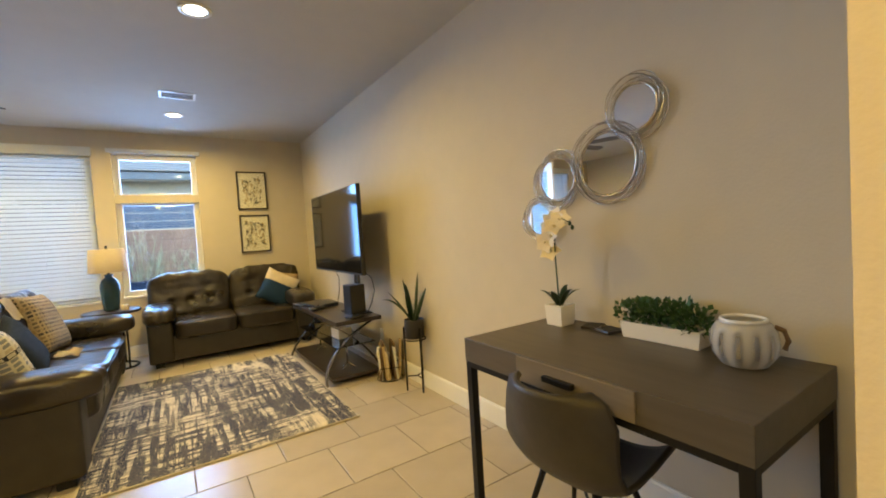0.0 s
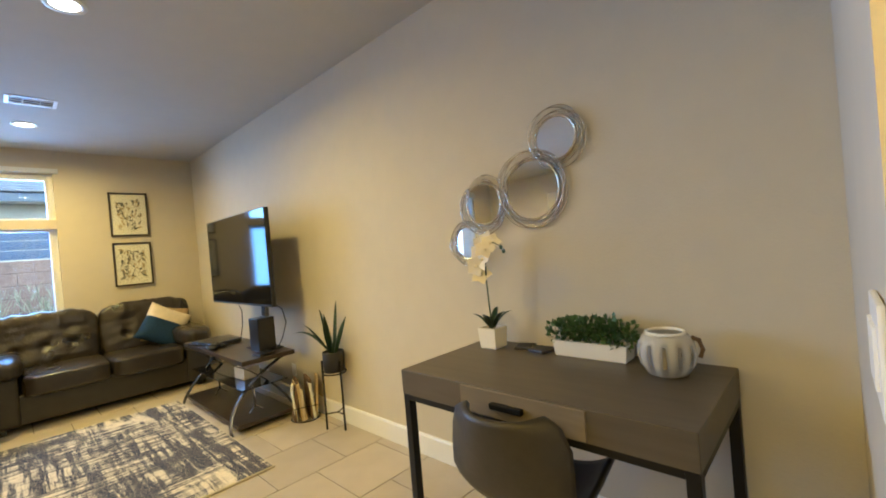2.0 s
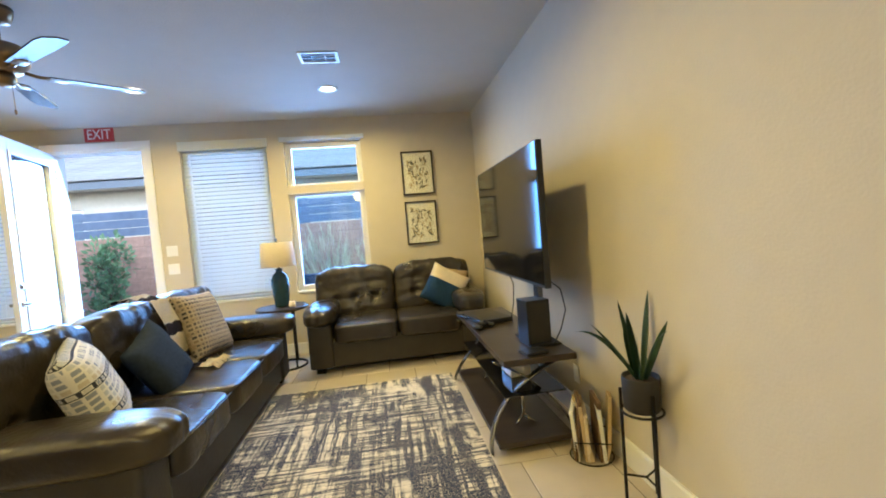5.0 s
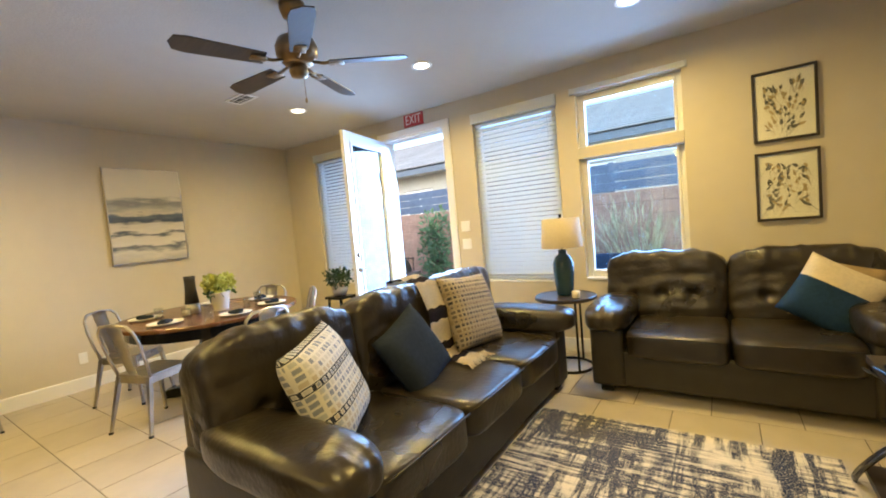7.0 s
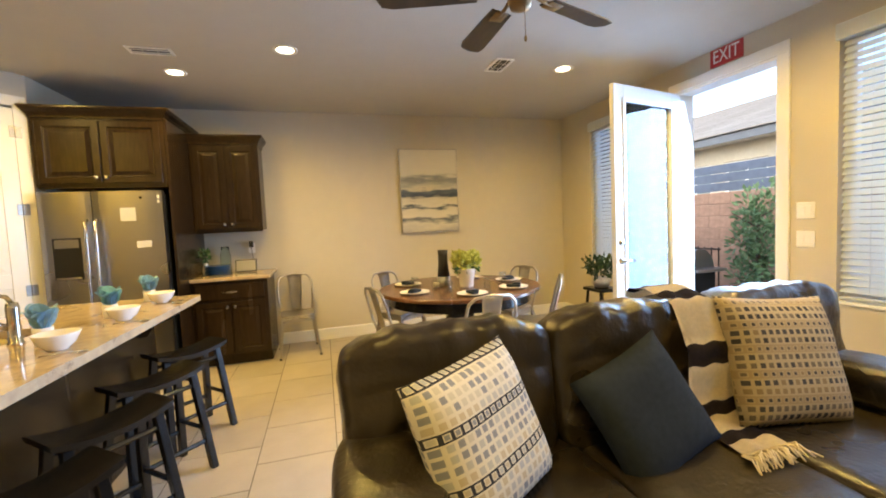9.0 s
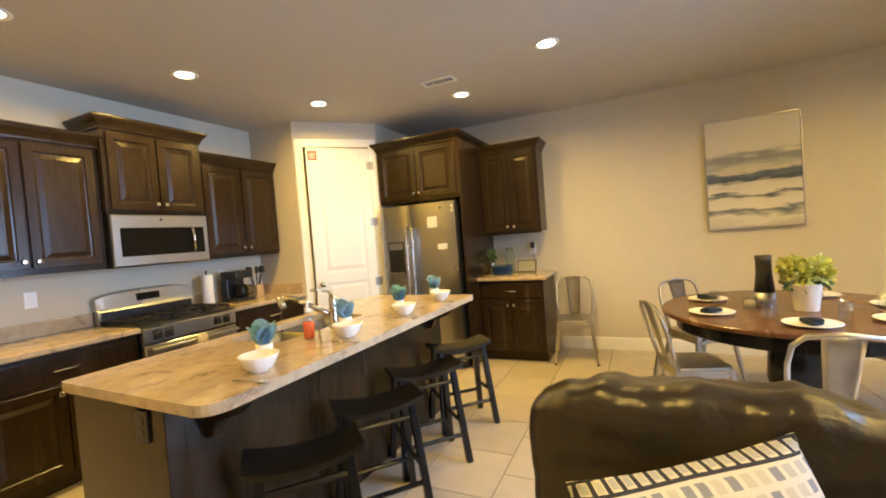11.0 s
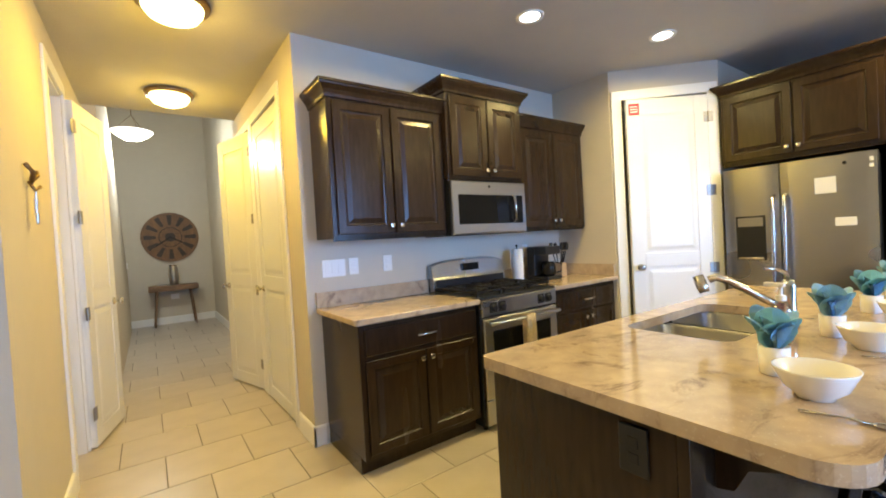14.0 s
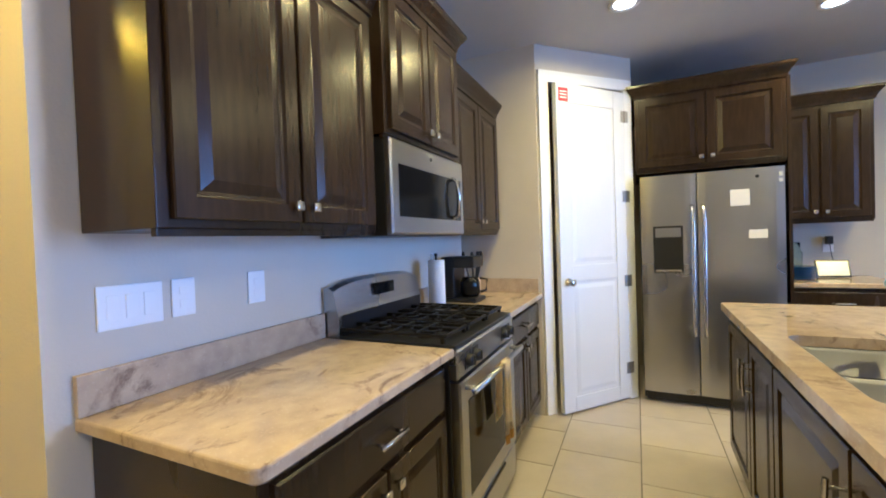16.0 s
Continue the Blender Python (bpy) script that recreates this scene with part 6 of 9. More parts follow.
# ---------------------------------------------------------------- desk nook
DX0, DX1, DY0, DY1, DZ = 1.555, 2.165, 0.874, 2.010, 0.80
dk = thing("desk", "grey-brown writing desk with one drawer on black legs", "desk")
bm = bmesh.new()
box(bm, (DX0, DY0, DZ - 0.105), (DX1, DY1, DZ), 0.003)
part("top", bm, DESKWOOD, dk)
for x in (DX0 + 0.02, DX1 - 0.02):
    for y in (DY0 + 0.02, DY1 - 0.02):
        bm = bmesh.new()
        box(bm, (x - 0.018, y - 0.018, 0.001), (x + 0.018, y + 0.018, DZ - 0.106), 0.002)
        part("leg", bm, BLACKMETAL, dk)
for a, b in (((DX0 + 0.038, DY0 + 0.002, DZ - 0.130), (DX1 - 0.038, DY0 + 0.038, DZ - 0.1055)), ((DX0 + 0.038, DY1 - 0.038, DZ - 0.130), (DX1 - 0.038, DY1 - 0.002, DZ - 0.1055)), ((DX0 + 0.002, DY0 + 0.038, DZ - 0.130), (DX0 + 0.038, DY1 - 0.038, DZ - 0.1055)), ((DX1 - 0.038, DY0 + 0.038, DZ - 0.130), (DX1 - 0.002, DY1 - 0.038, DZ - 0.1055))):
    bm = bmesh.new()
    box(bm, a, b, 0.002)
    part("rail", bm, BLACKMETAL, dk)
bm = bmesh.new()
box(bm, (DX0 - 0.006, 1.17, DZ - 0.102), (DX0 + 0.002, 1.665, DZ - 0.006), 0.0015, 1)
dd = part("drawer", bm, DRAWERWOOD, dk, "lighter taupe drawer front")
bm = bmesh.new()
box(bm, (DX0 - 0.028, 1.385, DZ - 0.062), (DX0 - 0.006, 1.515, DZ - 0.042), 0.003)
part("handle", bm, BLACKMETAL, dd, "black bar handle")


def shell_chair(at, turn):
    """A moulded bucket chair on splayed legs, facing local +x."""
    e = thing("desk_chair", "black moulded bucket chair pushed under the desk", "chair", at, turn)
    bm = bmesh.new()
    nv = 18
    prof = [(0.20, 0.455), (0.15, 0.45), (0.05, 0.435), (-0.06, 0.43), (-0.14, 0.445), (-0.19, 0.50), (-0.215, 0.57), (-0.235, 0.65), (-0.25, 0.73), (-0.258, 0.775)]
    g = []
    for i, (x, z) in enumerate(prof):
        t = i / (len(prof) - 1)
        hw = 0.225 - 0.02 * abs(t - 0.45) - (0.075 * max(0, (t - 0.72) / 0.28) ** 2)
        row = []
        for j in range(nv + 1):
            u = 2 * j / nv - 1
            lift = 0.055 * abs(u) ** 3 * (1 - max(0, t - 0.3))
            wrap = 0.10 * abs(u) ** 2.4 * max(0, min(1, (t - 0.35) * 2.2))
            row.append(bm.verts.new((x + wrap, u * hw, z + lift - 0.03 * max(0, (t - 0.8) / 0.2) * abs(u) ** 2.5)))
        g.append(row)
    for a, b in zip(g, g[1:]):
        for j in range(nv):
            bm.faces.new((a[j], a[j + 1], b[j + 1], b[j]))
    bmesh.ops.subdivide_edges(bm, edges=bm.edges[:], cuts=1, use_grid_fill=True, smooth=0.6)
    bmesh.ops.solidify(bm, geom=bm.faces[:], thickness=0.018)
    bmesh.ops.recalc_face_normals(bm, faces=bm.faces)
    part("seat_shell", bm, SEAT, e, "", True)
    for sx, sy in ((1, 1), (1, -1), (-1, 1), (-1, -1)):
        bm = bmesh.new()
        tube(bm, [(sx * 0.09 - 0.01, sy * 0.10, 0.425), (sx * 0.20 - 0.01, sy * 0.21, 0.0)], 0.012, 8, taper=0.008)
        part("leg", bm, BLACKMETAL, e)
    bm = bmesh.new()
    for sy in (1, -1):
        tube(bm, [(0.10, sy * 0.11, 0.40), (-0.11, sy * 0.11, 0.40)], 0.008, 6)
    tube(bm, [(0.13, 0.13, 0.30), (-0.13, -0.13, 0.30)], 0.006, 6)
    part("cross_brace", bm, BLACKMETAL, e)
    return e


shell_chair((1.65, 1.435, 0), 4)

# round mirrors with wire rims
wm = thing("wall_mirror", "cluster of four round mirrors ringed with silver wire", "mirror")
for (y, z, r) in ((1.645, 1.557, 0.142), (1.502, 1.774, 0.098), (1.942, 1.529, 0.110), (2.068, 1.330, 0.088)):
    bm = bmesh.new()
    lathe(bm, [(r, 0), (r, 0.012), (r - 0.004, 0.014)], (0, 0, 0), 40, pose(XW - 0.004, y, z, 0, -90, 0))
    mir = part("mirror_glass", bm, MIRROR, wm)
    bm = bmesh.new()
    tube(bm, [(XW - 0.018, y + (r + 0.003) * math.cos(2 * math.pi * i / 40), z + (r + 0.003) * math.sin(2 * math.pi * i / 40)) for i in range(40)], 0.006, 6, True)
    part("rim", bm, SILVER, mir, "", True)
    for k in range(6):
        bm = bmesh.new()
        rr, oy, oz = r * random.uniform(1.16, 1.34), random.uniform(-0.022, 0.022), random.uniform(-0.022, 0.022)
        ph, am = random.uniform(0, 6), random.uniform(0.002, 0.006)
        tube(bm, [(XW - 0.022 - 0.010 * math.sin(2 * math.pi * i / 40 + ph), y + oy + (rr + am * math.sin(3 * i * 0.157 + ph)) * math.cos(2 * math.pi * i / 40), z + oz + rr * math.sin(2 * math.pi * i / 40)) for i in range(40)], 0.0022, 5, True)
        part("wire_ring", bm, SILVER, mir, "", True)

# orchid
oc = thing("orchid", "cream silk orchid in a square white pot on the desk", "potted plant", (2.04, 1.862, DZ + 0.001))
bm = bmesh.new()
rr4 = []
for h_, w_ in ((0, 0.044), (0.004, 0.046), (0.098, 0.052), (0.10, 0.050), (0.10, 0.044), (0.085, 0.043)):
    rr4.append([bm.verts.new(p) for p in ((-w_, -w_, h_), (w_, -w_, h_), (w_, w_, h_), (-w_, w_, h_))])
for a, b in zip(rr4, rr4[1:]):
    for i in range(4):
        bm.faces.new((a[i], a[(i + 1) % 4], b[(i + 1) % 4], b[i]))
bm.faces.new(list(reversed(rr4[0])))
bm.faces.new(rr4[-1])
part("pot", bm, CERAMIC, oc, "square white pot")
bm = bmesh.new()
stem = [(0, 0, 0.08), (-0.004, 0.004, 0.20), (-0.006, 0.008, 0.34), (-0.012, 0.0, 0.44), (-0.03, -0.03, 0.50), (-0.05, -0.085, 0.52), (-0.06, -0.13, 0.50)]
tube(bm, stem, 0.0045, 6, taper=0.002)
part("stem", bm, LEAFDARK, oc, "", True)
for az, L in ((20, 0.15), (110, 0.12), (200, 0.14), (250, 0.16), (320, 0.13), (70, 0.10)):
    bm = bmesh.new()
    a = radians(az)
    blade_leaf(bm, (0.01 * math.cos(a), 0.01 * math.sin(a), 0.095), (math.cos(a) * 0.55, math.sin(a) * 0.55, 0.85), L, 0.022, 1.3)
    bmesh.ops.solidify(bm, geom=bm.faces[:], thickness=0.003)
    part("leaf", bm, LEAFDARK, oc, "", True)
for k, (x, y, z) in enumerate(((-0.012, 0.03, 0.36), (-0.03, 0.045, 0.41), (-0.03, 0.0, 0.44), (-0.01, 0.035, 0.47), (-0.045, -0.03, 0.485), (-0.02, 0.0, 0.51), (-0.05, -0.07, 0.515), (-0.03, -0.035, 0.525))):
    bm = bmesh.new()
    q = pose(x, y, z, random.uniform(50, 100), 0, random.uniform(240, 300))
    for s in range(5):
        a = 2 * math.pi * s / 5
        c0 = [bm.verts.new(v) for v in ((0, 0, 0), (0.040 * math.cos(a - 0.62), 0.040 * math.sin(a - 0.62), 0.012), (0.060 * math.cos(a), 0.060 * math.sin(a), 0.006), (0.040 * math.cos(a + 0.62), 0.040 * math.sin(a + 0.62), 0.012))]
        bm.faces.new(c0)
    soft(bm, (0, 0, 0.008), (0.014, 0.014, 0.02), 2, 2)
    bmesh.ops.transform(bm, matrix=q, verts=bm.verts)
    part("bloom", bm, PETAL, oc, "", True)
bm = bmesh.new()
for s_ in ((-0.06, -0.135, 0.495), (-0.062, -0.15, 0.475)):
    soft(bm, s_, (0.016, 0.016, 0.024), 2, 3)
part("bud", bm, LEAFDARK, oc, "", True)

# leafy trough
tr_ = thing("planter_box", "low white trough of small green leaves on the desk", "potted plant", (2.08, 1.37, DZ + 0.001))
bm = bmesh.new()
rr4 = []
for h_, wx, wy in ((0, 0.042, 0.150), (0.003, 0.044, 0.152), (0.066, 0.050, 0.160), (0.068, 0.048, 0.158), (0.068, 0.043, 0.153), (0.05, 0.042, 0.152)):
    rr4.append([bm.verts.new(p) for p in ((-wx, -wy, h_), (wx, -wy, h_), (wx, wy, h_), (-wx, wy, h_))])
for a, b in zip(rr4, rr4[1:]):
    for i in range(4):
        bm.faces.new((a[i], a[(i + 1) % 4], b[(i + 1) % 4], b[i]))
bm.faces.new(list(reversed(rr4[0])))
bm.faces.new(rr4[-1])
part("trough", bm, CERAMIC, tr_, "white trough")
bm = bmesh.new()
for k in range(9):
    leaf_cloud(bm, (random.uniform(-0.02, 0.02), -0.144 + 0.036 * k, 0.105 + random.uniform(-0.01, 0.02)), (0.055, 0.045, 0.055), 95, 0.026, 0.5, 1.3)
o = part("foliage", bm, LEAF, tr_)

# pierced white lantern vase
vs_ = thing("lantern_vase", "round white ceramic lantern with slots and rope handle", "vase", (1.985, 1.055, DZ + 0.001))
vs_.scale = (0.88, 0.88, 0.92)
bm = bmesh.new()
prof = [(0.055, 0.0), (0.075, 0.008), (0.100, 0.045), (0.108, 0.085), (0.102, 0.125), (0.085, 0.152), (0.070, 0.160)]
n = 48
rings = [[bm.verts.new((r * math.cos(2 * math.pi * i / n), r * math.sin(2 * math.pi * i / n), z)) for i in range(n)] for r, z in prof]
for k, (a, b) in enumerate(zip(rings, rings[1:])):
    for i in range(n):
        if k in (2, 3) and i % 4 in (1,):
            continue
        bm.faces.new((a[i], a[(i + 1) % n], b[(i + 1) % n], b[i]))
bm.faces.new(list(reversed(rings[0])))
bmesh.ops.solidify(bm, geom=bm.faces[:], thickness=0.006)
part("body", bm, CERAMIC, vs_, "", True)
bm = bmesh.new()
tube(bm, arc((0, 0, 0.163), 0.07, 0, 360, 28, "xy")[:-1], 0.007, 8, True)
part("lip", bm, CERAMIC, vs_, "", True)
bm = bmesh.new()
lathe(bm, [(0.03, 0), (0.03, 0.09), (0.027, 0.09)], (0, 0, 0.012), 18)
part("candle", bm, CREAM, vs_)
bm = bmesh.new()
tube(bm, [(0.02, -0.088, 0.145), (0.03, -0.112, 0.135), (0.035, -0.122, 0.10), (0.03, -0.112, 0.07)], 0.009, 8)
part("handle", bm, RUSTIC, vs_, "brown rope handle", True)
for k, (y, x) in enumerate(((1.71, 2.09), (1.61, 2.07))):
    e = thing("coaster", "square dark coaster lying on the desk", "coaster", (x, y, DZ + 0.001), 20 - 35 * k)
    bm = bmesh.new()
    box(bm, (-0.045, -0.045, 0), (0.045, 0.045, 0.012), 0.003)
    part("tile", bm, STANDWOOD, e)
    bm = bmesh.new()
    box(bm, (-0.038, -0.038, 0.0122), (0.038, 0.038, 0.014), 0.001, 1)
    part("inlay", bm, POTTERY, e)

# waste bin with a clear liner by the return wall
wbn = thing("waste_bin", "dark waste bin with a pale plastic liner beside the desk", "trash can", (1.22, 0.765, 0))
wbn.scale = (1.35, 1.15, 1.17)
bm = bmesh.new()
lathe(bm, [(0.105, 0.0), (0.112, 0.01), (0.132, 0.52), (0.128, 0.525), (0.122, 0.50)], n=28)
part("bin", bm, STEEL, wbn, "", True)
bm = bmesh.new()
n = 36
rg5 = []
for z, r in ((0.40, 0.137), (0.50, 0.140), (0.545, 0.139), (0.552, 0.130), (0.50, 0.112), (0.42, 0.10)):
    rg5.append([bm.verts.new(((r + 0.004 * math.sin(i * 2.1 + z * 30)) * math.cos(2 * math.pi * i / n), (r + 0.004 * math.sin(i * 1.7 + z * 20)) * math.sin(2 * math.pi * i / n), z + 0.004 * math.sin(i * 1.3))) for i in range(n)])
for a, b in zip(rg5, rg5[1:]):
    for i in range(n):
        bm.faces.new((a[i], a[(i + 1) % n], b[(i + 1) % n], b[i]))
part("liner", bm, material("pale plastic liner", (0.62, 0.60, 0.54), 0.25, grain=0.1), wbn, "crumpled pale liner", True)
plate("light_switch", 0.118, 0.118, (1.03, YN + 0.001, 1.17), 180, "double white light switch on the return wall", "switch", 2)
plate("outlet", 0.072, 0.115, (XW - 0.001, 1.88, 0.30), -90, "white wall outlet under the desk", "outlet", 1, "outlet")
plate("outlet", 0.072, 0.115, (XW - 0.001, 4.30, 0.30), -90, "white wall outlet behind the stand", "outlet", 1, "outlet")

# ---------------------------------------------------------------- side table and lamp
st_ = thing("side_table", "round dark side table with a metal hoop base", "side table", (-0.140, 6.33, 0))
bm = bmesh.new()
lathe(bm, [(0.255, 0), (0.265, 0.006), (0.265, 0.030), (0.258, 0.034), (0.25, 0.030)], (0, 0, 0.615), 40)
part("top", bm, STANDWOOD, st_)
bm = bmesh.new()
tube(bm, arc((0, 0, 0.014), 0.20, 0, 360, 36, "xy")[:-1], 0.012, 8, True)
part("floor_hoop", bm, BLACKMETAL, st_, "", True)
for a in (70, 190, 310):
    bm = bmesh.new()
    x, y = 0.20 * math.cos(radians(a)), 0.20 * math.sin(radians(a))
    tube(bm, [(x, y, 0.014), (x, y, 0.617)], 0.010, 8)
    part("leg", bm, BLACKMETAL, st_)
lp = thing("table_lamp", "teal ceramic table lamp with a cream drum shade", "lamp", (-0.140, 6.34, 0.650))
bm = bmesh.new()
lathe(bm, [(0.062, 0.0), (0.070, 0.012), (0.082, 0.10), (0.090, 0.22), (0.088, 0.29), (0.065, 0.345), (0.036, 0.365), (0.034, 0.39), (0.042, 0.40), (0.030, 0.405)], n=32)
part("base", bm, TEAL, lp, "teal glazed ceramic base", True)
bm = bmesh.new()
lathe(bm, [(0.012, 0.40), (0.010, 0.47)], n=10)
lathe(bm, [(0.006, 0.69), (0.012, 0.70), (0.012, 0.715), (0.004, 0.722)], n=10)
tube(bm, [(0, 0, 0.46), (0.06, 0, 0.55), (0.05, 0, 0.66), (0, 0, 0.69)], 0.003, 6)
tube(bm, [(0, 0, 0.46), (-0.06, 0, 0.55), (-0.05, 0, 0.66), (0, 0, 0.69)], 0.003, 6)
part("harp", bm, BLACKMETAL, lp)
bm = bmesh.new()
lathe(bm, [(0.178, 0.425), (0.178, 0.428), (0.160, 0.682), (0.158, 0.682), (0.176, 0.425)], n=40, cap=False)
part("shade", bm, SHADE, lp, "cream linen drum shade", True)
cnd = thing("candle_jar", "small cream candle on the side table", "candle", (-0.01, 6.22, 0.650))
bm = bmesh.new()
lathe(bm, [(0.032, 0), (0.034, 0.004), (0.034, 0.055), (0.030, 0.057)], n=20)
part("jar", bm, CREAM, cnd, "", True)
bm = bmesh.new()
tube(bm, [(0, 0, 0.056), (0.001, 0, 0.068)], 0.0015, 5)
part("wick", bm, POTTERY, cnd)

# ---------------------------------------------------------------- framed prints


def botanical(z0, z1, seed):
    rnd = random.Random(seed)
    x0, x1 = 1.272, 1.652
    e = thing("framed_print", "framed botanical print, thin dark frame, hung on the wall", "picture", ((x0 + x1) / 2, YW, (z0 + z1) / 2), group="pair of framed prints")
    w, h = (x1 - x0) / 2, (z1 - z0) / 2
    bm = bmesh.new()
    f = 0.018
    for a, b in (((-w, -0.028, -h), (-w + f, -0.001, h)), ((w - f, -0.028, -h), (w, -0.001, h)), ((-w + f, -0.028, -h), (w - f, -0.001, -h + f)), ((-w + f, -0.028, h - f), (w - f, -0.001, h))):
        box(bm, a, b, 0.002, 1)
    part("picture_frame", bm, STANDWOOD, e)
    bm = bmesh.new()
    box(bm, (-w + f, -0.012, -h + f), (w - f, -0.004, h - f))
    sheet = part("sheet", bm, PAPER, e)
    for mt, cnt in ((INK, 46), (INKTAN, 34)):
        bm = bmesh.new()
        for _ in range(cnt):
            cx, cz = rnd.uniform(-w * 0.62, w * 0.62), rnd.uniform(-h * 0.68, h * 0.70)
            a = math.atan2(cz + h * 0.9, cx * 1.4) + rnd.uniform(-0.5, 0.5) if seed % 2 else rnd.uniform(0.4, 2.7)
            L, wd = rnd.uniform(0.022, 0.055), rnd.uniform(0.005, 0.011)
            d, s = Vector((math.cos(a), 0, math.sin(a))), Vector((-math.sin(a), 0, math.cos(a)))
            c = Vector((cx, -0.0128 - 0.00003 * _, cz))
            pts_ = []
            for k in range(10):
                t = 2 * math.pi * k / 10
                pts_.append(c + d * (L / 2 * math.cos(t)) + s * (wd * math.sin(t) * (1 - 0.4 * math.cos(t))))
            bm.faces.new([bm.verts.new(p) for p in pts_])
            q0, q1 = c - d * L * 0.5, c - d * L * 1.3 + Vector((0, 0, -0.02))
            bm.faces.new([bm.verts.new(p) for p in (q0 + s * 0.001, q1 + s * 0.001, q1 - s * 0.001, q0 - s * 0.001)])
        bmesh.ops.recalc_face_normals(bm, faces=bm.faces)
        part("drawing", bm, mt, sheet)
    bm = bmesh.new()
    box(bm, (-w + f, -0.0185, -h + f), (w - f, -0.017, h - f))
    o = part("glazing", bm, PRINTGLASS, e)
    o.visible_shadow = False


botanical(1.768, 2.290, 3)
botanical(1.172, 1.690, 4)

cv = thing("canvas_painting", "tall canvas of banded grey and cream waves in a thin frame", "painting", (XD, 4.430, 1.245))
CANV = wave_painting()
bm = bmesh.new()
box(bm, (0.001, 0.012, 0.012), (0.032, 0.758, 1.056), 0.002, 1)
part("canvas", bm, CANV, cv)
bm = bmesh.new()
for a, b in (((0.001, 0, 0), (0.038, 0.010, 1.068)), ((0.001, 0.760, 0), (0.038, 0.770, 1.068)), ((0.001, 0.010, 0), (0.038, 0.760, 0.010)), ((0.001, 0.010, 1.058), (0.038, 0.760, 1.068))):
    box(bm, a, b, 0.001, 1)
part("picture_frame", bm, GALV, cv)

# ---------------------------------------------------------------- dining corner
TCX, TCY, TR = -2.96, 4.67, 0.755
tb2 = thing("dining_table", "round walnut dining table with a dark turned pedestal", "table", (TCX, TCY, 0))
bm = bmesh.new()
lathe(bm, [(TR - 0.03, 0.725), (TR, 0.732), (TR, 0.752), (TR - 0.008, 0.76), (0.02, 0.76)], n=64)
part("tabletop", bm, TABLEWOOD, tb2)
bm = bmesh.new()
lathe(bm, [(TR - 0.10, 0.63), (TR - 0.09, 0.632), (TR - 0.09, 0.724), (TR - 0.10, 0.7245)], n=64)
part("apron", bm, BLACKWOOD, tb2)
bm = bmesh.new()
lathe(bm, [(0.20, 0.06), (0.21, 0.10), (0.15, 0.14), (0.13, 0.20), (0.15, 0.30), (0.14, 0.45), (0.12, 0.52), (0.16, 0.58), (0.22, 0.625)], n=36)
part("pedestal", bm, BLACKWOOD, tb2, "", True)
for k in range(4):
    bm = bmesh.new()
    a = radians(45 + 90 * k)
    vs = box(bm, (0.10, -0.05, 0.0), (0.46, 0.05, 0.075), 0.012, 2)
    for v in bm.verts:
        if v.co.z > 0.05:
            v.co.z += 0.05 * (0.46 - v.co.x) / 0.36
    bmesh.ops.transform(bm, matrix=Matrix.Rotation(a, 4, "Z"), verts=bm.verts)
    part("foot", bm, BLACKWOOD, tb2)


